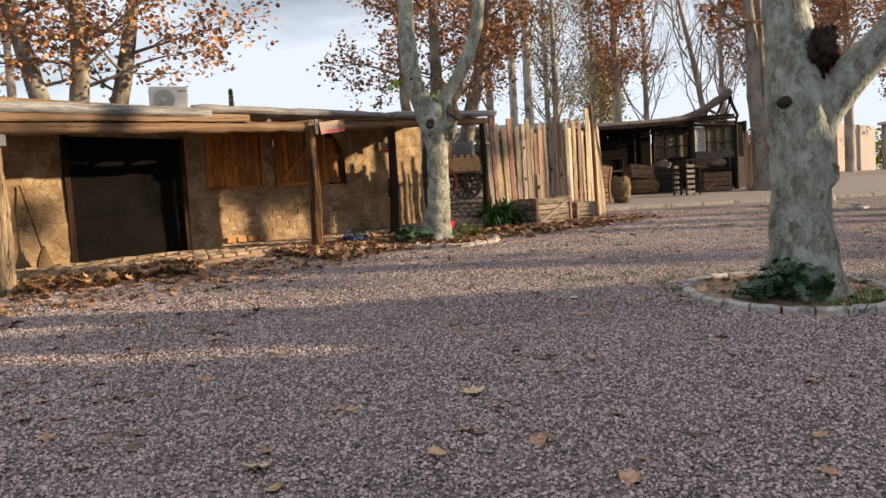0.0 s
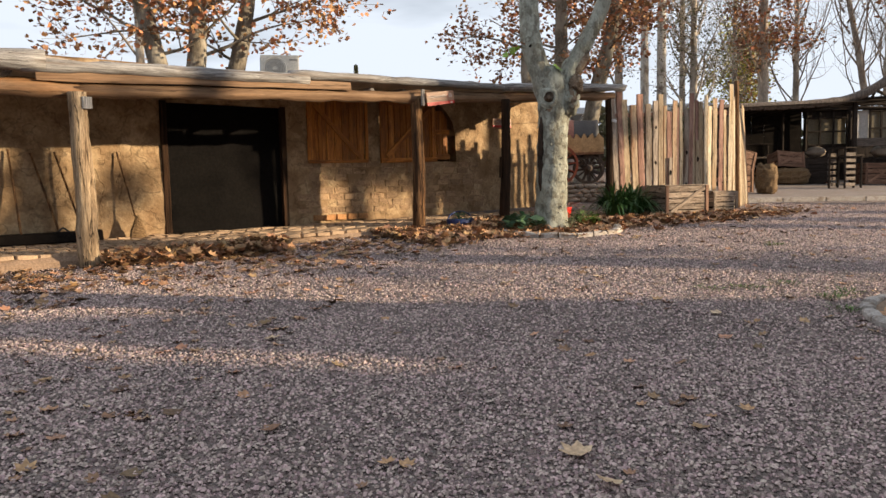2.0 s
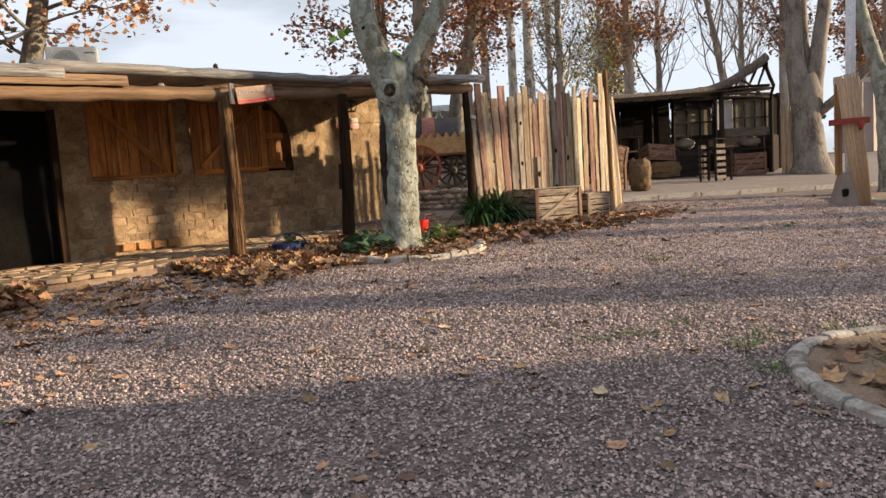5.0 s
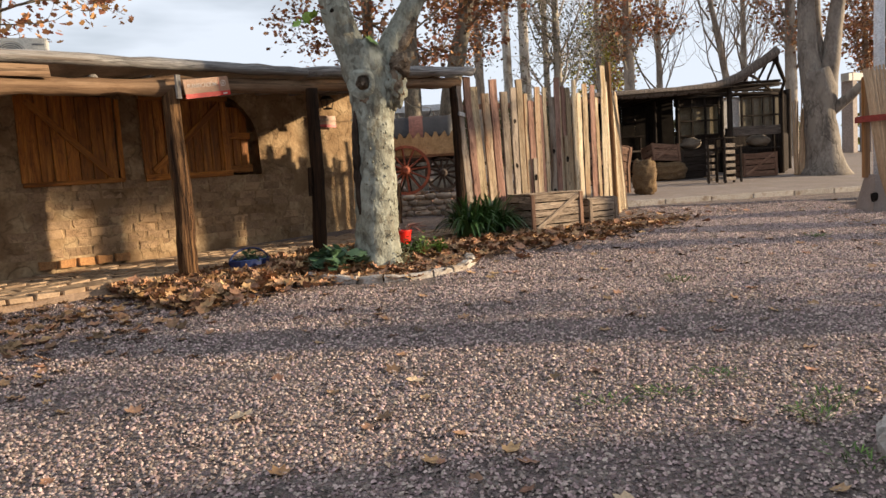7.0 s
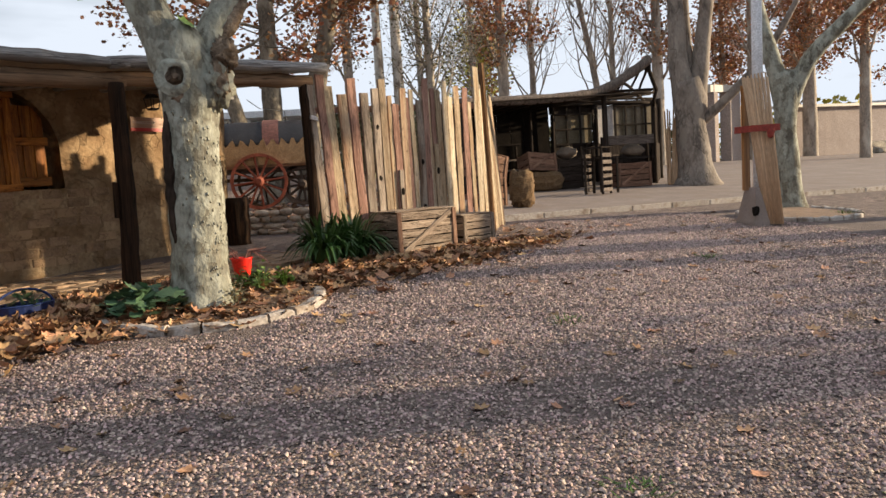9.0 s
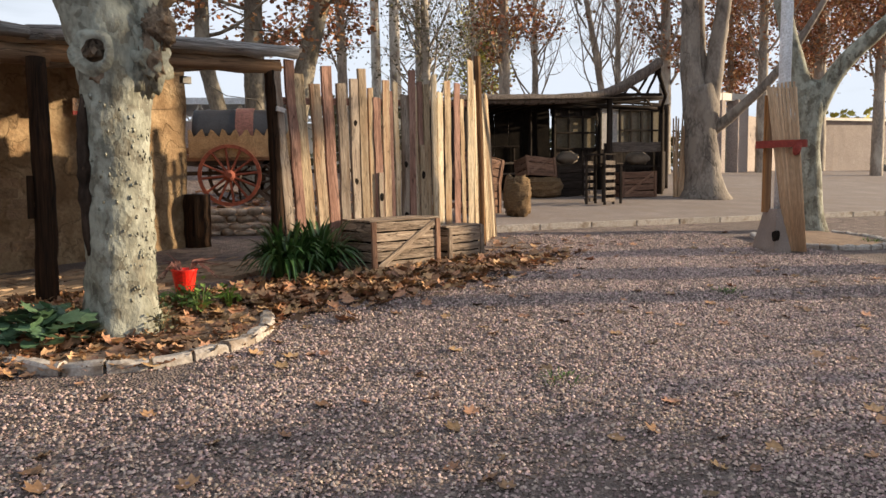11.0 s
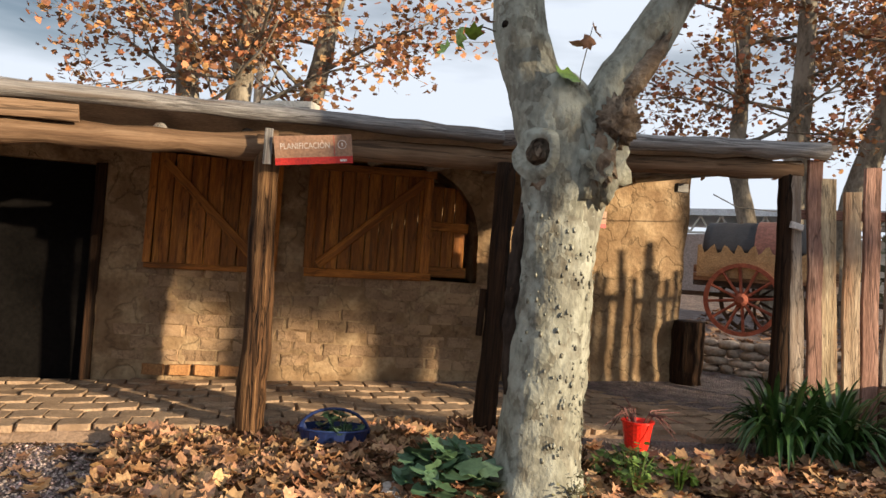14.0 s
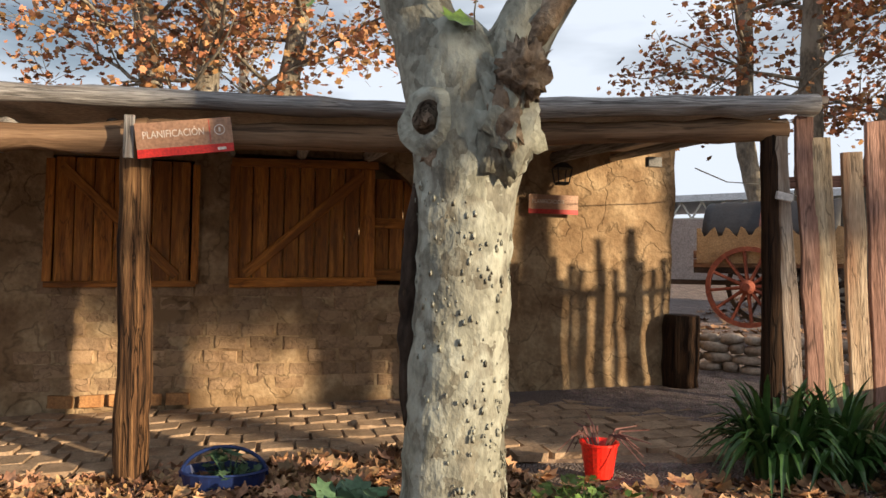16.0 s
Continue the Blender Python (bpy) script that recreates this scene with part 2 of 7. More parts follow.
old_bark = surf("old_plane_bark", [(0.12, 0.10, 0.085), (0.21, 0.18, 0.155), (0.31, 0.275, 0.24)], 2.2, (1, 1, 0.5), bump=0.8, fine=20, stain=(0.27, 0.235, 0.20), stain_scale=4, cracks=0.4, crack_scale=1.5, spec=0.2)
white_bark = surf("pale_poplar_bark", [(0.42, 0.38, 0.32), (0.62, 0.58, 0.51)], 3, (1, 1, 0.4), bump=0.4, fine=20, stain=(0.20, 0.16, 0.13), stain_scale=4)
dead_leaf = surf("dry_plane_leaf", [(0.215, 0.108, 0.054), (0.42, 0.25, 0.135)], 5, bump=0.15, fine=40, island=0.6, hue=0.016, rough=0.65)
crown_leaf = surf("autumn_crown_leaf", [(0.24, 0.10, 0.046), (0.47, 0.235, 0.105)], 4, bump=0, fine=30, island=0.6, hue=0.02, rough=0.6)
green_leaf = surf("fresh_green_leaf", [(0.10, 0.20, 0.025), (0.22, 0.34, 0.045)], 5, bump=0, fine=40, island=0.3, rough=0.5)
broad_leaf = surf("broad_green_leaf", [(0.04, 0.09, 0.045), (0.11, 0.185, 0.105)], 8, bump=0.1, fine=40, island=0.4, rough=0.35)
dark_leaf = surf("dark_green_leaf", [(0.012, 0.035, 0.012), (0.035, 0.085, 0.028)], 8, bump=0.1, fine=40, island=0.4, rough=0.4)
grass_leaf = surf("weed_leaf", [(0.055, 0.115, 0.02), (0.14, 0.22, 0.05)], 8, bump=0, fine=40, island=0.4, rough=0.6)
scrub_leaf = surf("grey_scrub_leaf", [(0.10, 0.10, 0.055), (0.19, 0.18, 0.10)], 1, bump=0, fine=20, island=0.4, rough=0.8)
yellow_leaf = surf("yellow_green_leaf", [(0.30, 0.28, 0.04), (0.45, 0.40, 0.06)], 1, bump=0, fine=20, island=0.35, rough=0.7)
twig_mat = surf("bare_twig", [(0.22, 0.175, 0.14), (0.36, 0.30, 0.245)], 4, bump=0, fine=20)
poplar_bark = surf("grey_beige_poplar_bark", [(0.17, 0.14, 0.11), (0.29, 0.245, 0.20), (0.40, 0.345, 0.285)], 3, (1, 1, 0.4), bump=0.5, fine=20, stain=(0.46, 0.41, 0.345), stain_scale=2.5)
# dark grey door paint, taken near black to hold the porch shade too
door_metal = surf("dark_paint_with_shade", [(0.0045, 0.004, 0.0038), (0.008, 0.007, 0.0066)], 1.5, bump=0.08, fine=30, rough=0.9, spec=0.05)
sign_red = surf("red_sign_paint", [(0.50, 0.015, 0.012), (0.60, 0.03, 0.02)], 4, bump=0.05, fine=60, rough=0.45)
sign_tan = surf("brown_sign_face", [(0.33, 0.17, 0.10), (0.41, 0.23, 0.14)], 3, bump=0.05, fine=60, rough=0.5)
sign_text = surf("cream_lettering", [(0.70, 0.62, 0.54), (0.78, 0.70, 0.62)], 8, bump=0, fine=60)
red_plastic = surf("red_bucket_plastic", [(0.70, 0.012, 0.01), (0.80, 0.03, 0.015)], 4, bump=0.03, fine=60, rough=0.35)
blue_plastic = surf("blue_basket_plastic", [(0.006, 0.016, 0.075), (0.012, 0.030, 0.12)], 4, bump=0.05, fine=60, rough=0.45)
white_paint = surf("white_painted_metal", [(0.46, 0.44, 0.39), (0.54, 0.52, 0.47)], 2, bump=0.05, fine=60, rough=0.5)
pole_paint = surf("white_pole_paint", [(0.60, 0.62, 0.66), (0.72, 0.74, 0.78)], 2, bump=0.05, fine=40, rough=0.4)
grey_plastic = surf("dark_grille", [(0.10, 0.10, 0.10), (0.17, 0.17, 0.17)], 5, bump=0.05, fine=60, rough=0.5)
stone_mat = surf("field_stone", [(0.26, 0.20, 0.15), (0.42, 0.34, 0.27)], 4, bump=0.5, fine=30, rand=0.22)
edging_mat = surf("pale_edging_stone", [(0.34, 0.30, 0.27), (0.50, 0.46, 0.42)], 6, bump=0.5, fine=40, rand=0.12, stain=(0.22, 0.17, 0.13), stain_scale=6)
tar_canvas = surf("tarred_canvas", [(0.010, 0.010, 0.013), (0.026, 0.025, 0.03)], 3, bump=0.3, fine=30, rough=0.6)
canvas_red = surf("faded_red_canvas", [(0.12, 0.05, 0.045), (0.19, 0.085, 0.07)], 3, bump=0.3, fine=30)
burlap = surf("tan_burlap", [(0.22, 0.13, 0.06), (0.37, 0.24, 0.125)], 5, bump=0.7, fine=70)
wheel_red = surf("faded_red_wheel_paint", [(0.16, 0.035, 0.02), (0.27, 0.075, 0.04)], 6, bump=0.3, fine=30)
wheel_dark = surf("dark_wheel_wood", [(0.03, 0.02, 0.016), (0.07, 0.05, 0.04)], 6, bump=0.3, fine=30)
strap_red = surf("dark_red_strap", [(0.20, 0.028, 0.02), (0.30, 0.05, 0.035)], 12, bump=0.3, fine=60)
cane_mat = surf("split_cane", [(0.36, 0.23, 0.13), (0.54, 0.38, 0.25)], 4, (9, 9, 0.6), bump=0.3, fine=20, rand=0.2)
hay_mat = surf("hay_bale_straw", [(0.09, 0.05, 0.022), (0.22, 0.135, 0.06)], 14, (1, 1, 4), bump=1.0, fine=60)
pale_wall_mat = surf("pale_pink_plaster", [(0.30, 0.245, 0.22), (0.37, 0.31, 0.28)], 1.0, bump=0.2, fine=20)
light_panel = surf("pale_panel_board", [(0.52, 0.49, 0.47), (0.62, 0.59, 0.57)], 1.5, bump=0.1, fine=30)
glass_dull = surf("dusty_window_pane", [(0.13, 0.10, 0.058), (0.20, 0.16, 0.095)], 1.2, bump=0.05, fine=20, rough=0.4)
# near-black: holes, trough, and the shade in crates and on shed boards
black_mat = surf("near_black", [(0.008, 0.0065, 0.006), (0.02, 0.016, 0.013)], 5, bump=0.2, fine=30, spec=0.05)
sack_mat = surf("dusty_sack_cloth", [(0.13, 0.10, 0.075), (0.21, 0.17, 0.13)], 6, bump=0.6, fine=60)
wire_mat = surf("dark_cable", [(0.02, 0.02, 0.02), (0.04, 0.04, 0.04)], 6, bump=0)
galv_mat = surf("corrugated_metal", [(0.42, 0.44, 0.47), (0.55, 0.57, 0.60)], 2, bump=0.1, fine=20, rough=0.45, metal=0.4)

# Shape helpers
WM = {}
I4 = Matrix.Identity(4)


def thing(name, m, label, category, group="", kind=""):
    e = new(name)
    e.empty_display_size = 0.1
    m = m if isinstance(m, Matrix) else Matrix.Translation(m)
    e.matrix_basis = m
    WM[e.name] = m.copy()
    return tagged(e, label, category, group, kind)


def link_mesh(name, mesh, material, parent=None, label="", m=None):
    mesh.materials.append(material)
    if parent is None:
        ob = new(name, mesh)
        ob.matrix_basis = m or I4
        WM[ob.name] = (m or I4).copy()
    else:
        base = WM[parent.name]
        if m is None:
            mesh.transform(base.inverted())
            ob = new(name, mesh)
            WM[ob.name] = base.copy()
        else:
            ob = new(name, mesh)
            ob.matrix_basis = base.inverted() @ m
            WM[ob.name] = m.copy()
        ob.parent = parent
    if label:
        ob["label"] = label
    return ob


def part(name, bm, material, parent=None, label="", m=None, smooth=False):
    """One bmesh as one mesh object, under a thing or a part when parent is given; m: its pose, else bm is in the world's metres."""
    mesh = bpy.data.meshes.new(name)
    bm.normal_update()
    bm.to_mesh(mesh)
    bm.free()
    if smooth:
        mesh.polygons.foreach_set("use_smooth", [True] * len(mesh.polygons))
    return link_mesh(name, mesh, material, parent, label, m)


def loft(bm, rings, cap=True):
    """Skin over rings of the same number of points."""
    rows = [[bm.verts.new(p) for p in r] for r in rings]
    k = len(rows[0])
    for a, b in zip(rows, rows[1:]):
        for i in range(k):
            bm.faces.new((a[i], a[(i + 1) % k], b[(i + 1) % k], b[i]))
    if cap:
        bm.faces.new(rows[0][::-1])
        bm.faces.new(rows[-1])
    return bm


def slab_bm(w, d, h, c=0.006, n=1, jit=0.0, rng=random):
    """A board standing on its end: w by d across, h high from z 0, its long edges chamfered, its sides a little uneven."""
    bm = bmesh.new()
    prof = [(-w / 2 + c, -d / 2), (w / 2 - c, -d / 2), (w / 2, -d / 2 + c), (w / 2, d / 2 - c), (w / 2 - c, d / 2), (-w / 2 + c, d / 2), (-w / 2, d / 2 - c), (-w / 2, -d / 2 + c)]
    rings = []
    for i in range(n + 1):
        z = h * i / n
        ox, oy, s = rng.uniform(-jit, jit), rng.uniform(-jit, jit) * 0.5, 1 + rng.uniform(-jit, jit) * 1.5
        end = rng.uniform(-jit, jit) * 2 if i in (0, n) else 0
        rings.append([(x * s + ox, y + oy, z + end * x / max(w, 0.01)) for x, y in prof])
    return loft(bm, rings)


def axis_pose(a, b, face=(0, -1, 0)):
    """The pose with z from a to b, its y turned away from face."""
    a, b = Vector(a), Vector(b)
    z = (b - a).normalized()
    y = -(Vector(face) - z * z.dot(Vector(face)))
    if y.length < 1e-4:
        y = Vector((1, 0, 0)) - z * z.x
    y.normalize()
    x = y.cross(z)
    return Matrix.Translation(a) @ Matrix((x, y, z)).transposed().to_4x4()


def board(name, a, b, w, d, material, parent=None, face=(0, -1, 0), c=0.005, n=1, jit=0.0, label="", rng=random):
    a, b = Vector(a), Vector(b)
    return part(name, slab_bm(w, d, (b - a).length, c, n, jit, rng), material, parent, label, axis_pose(a, b, face))


def tube_bm(pts, radii, k=8, bm=None, wob=0.0, freq=3.0, flat=1.0):
    """A round limb through pts; wob: how uneven its girth is."""
    bm = bm or bmesh.new()
    pts = [Vector(p) for p in pts]
    rings = []
    up = Vector((0.31, 0.95, 0.1))
    for i, p in enumerate(pts):
        d = (pts[min(i + 1, len(pts) - 1)] - pts[max(i - 1, 0)]).normalized()
        x = (up - d * up.dot(d))
        if x.length < 0.1:
            x = Vector((1, 0, 0)) - d * d.x
        x.normalize()
        y = d.cross(x)
        up = x
        ring = []
        for j in range(k):
            a = 2 * math.pi * j / k
            q = x * math.cos(a) + y * math.sin(a) * flat
            r = radii[i]
            if wob:
                w = (p + q * radii[i]) * freq
                r *= 1 + wob * (noise.noise(w) + 0.5 * noise.noise(w * 2.7))
            ring.append(p + q * r)
        rings.append(ring)
    return loft(bm, rings)


def blob_bm(sx, sy, sz, amp, freq, seg=14, rings=9, seed=0.0, power=1.0):
    """A rounded uneven lump standing on z 0."""
    bm = bmesh.new()
    rows = []
    for i in range(1, rings):
        th = math.pi * i / rings
        row = []
        for j in range(seg):
            ph = 2 * math.pi * j / seg
            st = math.sin(th) ** power
            p = Vector((st * math.cos(ph), st * math.sin(ph), -math.cos(th)))
            p *= 1 + amp * noise.noise(p * freq + Vector((seed, seed, 0)))
            row.append((p.x * sx, p.y * sy, (p.z + 1) * sz / 2))
        rows.append(row)
    return loft(bm, rows)


def path_pts(pts, radii, step):
    """Points and radii along a smooth curve through pts."""
    pts = [Vector(p) for p in pts]
    out, rad = [], []
    for i in range(len(pts) - 1):
        p0, p1, p2, p3 = pts[max(i - 1, 0)], pts[i], pts[i + 1], pts[min(i + 2, len(pts) - 1)]
        n = max(1, int((p2 - p1).length / step))
        for j in range(n):
            t = j / n
            out.append(0.5 * (2 * p1 + (p2 - p0) * t + (2 * p0 - 5 * p1 + 4 * p2 - p3) * t * t + (3 * p1 - p0 - 3 * p2 + p3) * t ** 3))
            rad.append(radii[i] + (radii[i + 1] - radii[i]) * t)
    return out + [pts[-1]], rad + [radii[-1]]


def log_part(name, a, b, r0, r1, material, parent=None, label="", k=10, wob=0.12, bend=0.0, step=0.3):
    """A log from a to b, with its grain along its own z."""
    a, b = Vector(a), Vector(b)
    h = (b - a).length
    n = max(2, int(h / step))
    pts = [(bend * math.sin(math.pi * i / n), 0.4 * bend * math.sin(2.2 * math.pi * i / n), h * i / n) for i in range(n + 1)]
    rad = [r0 + (r1 - r0) * i / n for i in range(n + 1)]
    ob = part(name, tube_bm(pts, rad, k, None, wob, 4.0), material, parent, label, axis_pose(a, b), True)
    return ob


def bulk(name, template, faces, P, R, S, material, parent=None, label=""):
    """Very many copies of one small shape in one mesh: places P, turns R, sizes S."""
    T = np.asarray(template, float)
    k = len(T)
    V = np.einsum("nij,kj->nki", R, T) * np.asarray(S, float).reshape(len(P), 1, -1) + np.asarray(P)[:, None, :]
    n = len(P)
    mesh = bpy.data.meshes.new(name)
    mesh.vertices.add(n * k)
    mesh.vertices.foreach_set("co", V.reshape(-1))
    lens = np.array([len(f) for f in faces])
    flat = np.concatenate([np.array(f) for f in faces])
    idx = (flat[None, :] + (np.arange(n) * k)[:, None]).reshape(-1)
    mesh.loops.add(len(idx))
    mesh.loops.foreach_set("vertex_index", idx.astype(np.int32))
    tot = np.tile(lens, n)
    mesh.polygons.add(len(tot))
    mesh.polygons.foreach_set("loop_start", np.concatenate([[0], np.cumsum(tot)[:-1]]).astype(np.int32))
    mesh.update(calc_edges=True)
    return link_mesh(name, mesh, material, parent, label)


def turns(n, rng, tilt=math.pi):
    """n random turns; tilt: how far the shape's z may lean from upright."""
    a, b, c = rng.uniform(0, 2 * math.pi, n), rng.uniform(-tilt, tilt, n), rng.uniform(0, 2 * math.pi, n)
    ca, sa, cb, sb, cc, sc = np.cos(a), np.sin(a), np.cos(b), np.sin(b), np.cos(c), np.sin(c)
    z = np.zeros(n)
    o = np.ones(n)
    Rz = np.stack([np.stack([ca, -sa, z], -1), np.stack([sa, ca, z], -1), np.stack([z, z, o], -1)], -2)
    Rx = np.stack([np.stack([o, z, z], -1), np.stack([z, cb, -sb], -1), np.stack([z, sb, cb], -1)], -2)
    R2 = np.stack([np.stack([cc, -sc, z], -1), np.stack([sc, cc, z], -1), np.stack([z, z, o], -1)], -2)
    return Rz @ Rx @ R2


# a lobed plane-tree leaf, one unit wide, curled at its tips
LEAF = []
for ang, rad in ((-90, 0.32), (-55, 0.38), (-20, 0.50), (6, 0.35), (38, 0.55), (65, 0.36), (90, 0.60), (115, 0.36), (142, 0.55), (174, 0.35), (200, 0.50), (235, 0.38)):
    LEAF.append((rad * math.cos(radians(ang)), rad * math.sin(radians(ang)), 0.30 * rad * rad))
LEAF_FACES = [tuple(range(12))]
CURL = [(0, -0.05, -0.03)] + [(x, y, z * (1.6 if i % 2 == 0 else 0.6)) for i, (x, y, z) in enumerate(LEAF)]
FAR_LEAF = [(0, -0.5, 0.05), (0.42, 0.05, -0.03), (0, 0.55, 0.08), (-0.42, 0.0, 0.04)]
FAR_LEAF_FACES = [(0, 1, 2), (0, 2, 3)]
CURL_FACES = [(0, i + 1, (i + 1) % 12 + 1) for i in range(12)]
PEBBLE = [(0.5, 0.05, -0.05), (0.2, 0.43, -0.05), (-0.36, 0.36, -0.05), (-0.5, -0.1, -0.05), (0.02, -0.42, -0.05), (0.2, 0.06, 0.34), (-0.17, -0.02, 0.37)]
PEBBLE_FACES = [(0, 1, 5), (1, 2, 6, 5), (2, 3, 6), (3, 4, 6), (4, 0, 5, 6)]


# Plan: the porch house runs along U from the door's right jamb, V points out into the yard
ORIGIN, TURN_H = Vector((-4.63, 13.74, 0)), radians(46.5)
U, V = Vector((math.cos(TURN_H), math.sin(TURN_H), 0)), Vector((math.sin(TURN_H), -math.cos(TURN_H), 0))


def H(x, y):
    """Height of the yard, which rises gently towards the house and levels out far off."""
    cx = np.clip(x, -25, 30)
    cy = np.clip(y, -12, 40)
    return -0.247 - 0.02265 * cx + 0.0647 * cy


def B(u, v, z):
    return ORIGIN + U * u + V * v + Vector((0, 0, z))


def floor_z(u, v):
    return 0.80 + 0.016 * u - 0.03 * v


def front_v(u):
    """How far the porch's posts stand from the wall."""
    return 1.9 if u < 3.4 else 1.9 + 0.52 * (u - 3.4) / 2.3


HOUSE = Matrix((U, -V, Vector((0, 0, 1)))).transposed().to_4x4()

# ---- Ground ----
def graded(a, b, fine, lo, hi):
    """Grid lines from lo to hi, fine between a and b and ever wider outside."""
    mid = list(np.arange(a, b + 1e-6, fine))
    left, right, s = [], [], fine
    x = a
    while x > lo:
        s *= 1.35
        x -= s
        left.append(max(x, lo))
    s, x = fine, b
    while x < hi:
        s *= 1.35
        x += s
        right.append(min(x, hi))
    return np.array(left[::-1] + mid + right)


def relief(x, y):
    """Small unevenness of the gravel."""
    return 0.018 * noise.noise((x * 0.9, y * 0.9, 0)) + 0.008 * noise.noise((x * 3.1, y * 3.1, 5))


gx, gy = graded(-9, 10, 0.25, -400, 400), graded(-2, 21, 0.25, -400, 400)
gv = [(float(x), float(y), float(H(x, y)) + (relief(x, y) if abs(x) < 12 and -3 < y < 24 else 0)) for y in gy for x in gx]
nx = len(gx)
gf = [(j * nx + i, j * nx + i + 1, (j + 1) * nx + i + 1, (j + 1) * nx + i) for j in range(len(gy) - 1) for i in range(nx - 1)]
gm = bpy.data.meshes.new("ground")
gm.from_pydata(gv, [], gf)
gm.polygons.foreach_set("use_smooth", [True] * len(gf))
tagged(link_mesh("ground", gm, gravel_mat), "grey-brown gravel yard scattered with dry leaves", "ground", kind="structure")

# concrete terrace in front of the shed, a low step above the yard
bm = bmesh.new()
edge = [(4.2, 19.45), (6.2, 19.85), (9.0, 20.4), (12.4, 21.05), (18, 22.1), (30, 24.3)]
rings = []
for i, (x, y) in enumerate(edge):
    back = [(2.6, 30), (5, 31.5), (9.5, 34), (14, 37), (21, 37), (33, 36)][i]
    lo, hi = float(H(x, y)), float(H(*back))
    rings.append([(x, y, lo - 0.1), (x, y, lo + 0.085), (x + 0.01, y + 0.03, lo + 0.10), (*back, hi + 0.10), (*back, hi - 0.1)])
terrace = part("pavement", loft(bm, rings), concrete_mat)
for (xa, ya), (xb, yb) in zip(edge[:4], edge[1:5]):
    L = math.hypot(xb - xa, yb - ya)
    nk = int(L / 0.9)
    for k in range(nk):
        x, y = xa + (xb - xa) * (k + 0.5) / nk, ya + (yb - ya) * (k + 0.5) / nk
        part("kerbstone", slab_bm(L / nk - 0.008, 0.11, 0.22, 0.02), edging_mat, terrace, m=pose(x, y - 0.04, float(H(x, y)) - 0.125, 0, 0, math.degrees(math.atan2(yb - ya, xb - xa))))
tagged(terrace, "worn pale concrete terrace with a low kerb edge", "pavement", kind="structure")

# ---- House with porch ----
WIN1 = (0.47, 1.62, 1.90, 3.02)
ARCH = (1.96, 3.80, 1.93, 3.20)
DOOR = (-1.97, 0.03, 0.70, 2.82)


def in_opening(u, z):
    if WIN1[0] < u < WIN1[1] and WIN1[2] < z < WIN1[3]:
        return True
    if DOOR[0] < u < DOOR[1] and z < DOOR[3]:
        return True
    if ARCH[0] < u < ARCH[1] and ARCH[2] < z:
        return z < ARCH[2] + (1.19 if u < 3.1 else 0.42 + 0.77 * math.sqrt(max(0.0, 1 - ((u - 3.1) / 0.70) ** 2)))
    return False


def lump(u, z, s=0.0):
    return 0.035 * noise.noise((u * 1.1, z * 1.1, s)) + 0.019 * noise.noise((u * 4.2, z * 4.2, s + 3)) + 0.011 * noise.noise((u * 11, z * 11, s + 7))


us = sorted(set([round(float(x), 3) for x in np.arange(-9.0, 6.36, 0.085)] + [WIN1[0], WIN1[1], ARCH[0], ARCH[1], DOOR[0], DOOR[1], 6.36]))
zs = sorted(set([round(float(x), 3) for x in np.arange(0.45, 3.46, 0.07)] + [WIN1[2], WIN1[3], ARCH[2], DOOR[3]]))
bm = bmesh.new()
grid, back = {}, {}
for i, u in enumerate(us):
    for j, z in enumerate(zs):
        e = 0.10 * max(0, u - 5.9) * noise.noise((0, z * 2.3, 1)) + (0.05 * (z - 2) * 0.6 if u > 6.2 else 0)
        au, az = (u - 3.1) / 0.70, (z - ARCH[2] - 0.42) / 0.77
        rho = math.hypot(au, az)
        if au > 0 and az > 0 and 0.915 < rho < 1.085:
            uu, zz = 3.1 + 0.70 * au / rho, ARCH[2] + 0.42 + 0.77 * az / rho
        else:
            uu, zz = u, z
        grid[i, j] = bm.verts.new(B(uu + e, lump(uu, zz), zz))
        back[i, j] = bm.verts.new(B(uu + e, -0.38, zz))
keep = set()
for i in range(len(us) - 1):
    for j in range(len(zs) - 1):
        if not in_opening((us[i] + us[i + 1]) / 2, (zs[j] + zs[j + 1]) / 2):
            keep.add((i, j))
for i, j in keep:
    bm.faces.new((grid[i, j], grid[i + 1, j], grid[i + 1, j + 1], grid[i, j + 1]))
    bm.faces.new((back[i, j + 1], back[i + 1, j + 1], back[i + 1, j], back[i, j]))
    for di, dj, a, b in ((-1, 0, (i, j), (i, j + 1)), (1, 0, (i + 1, j + 1), (i + 1, j)), (0, -1, (i + 1, j), (i, j)), (0, 1, (i, j + 1), (i + 1, j + 1))):
        if (i + di, j + dj) not in keep:
            bm.faces.new((grid[a], back[a], back[b], grid[b]))
bmesh.ops.delete(bm, geom=[v for v in bm.verts if not v.link_faces], context="VERTS")
wall_front = part("wall_front", bm, adobe_mat, smooth=True)
tagged(wall_front, "cracked brown adobe front wall under a porch roof", "wall", kind="structure")


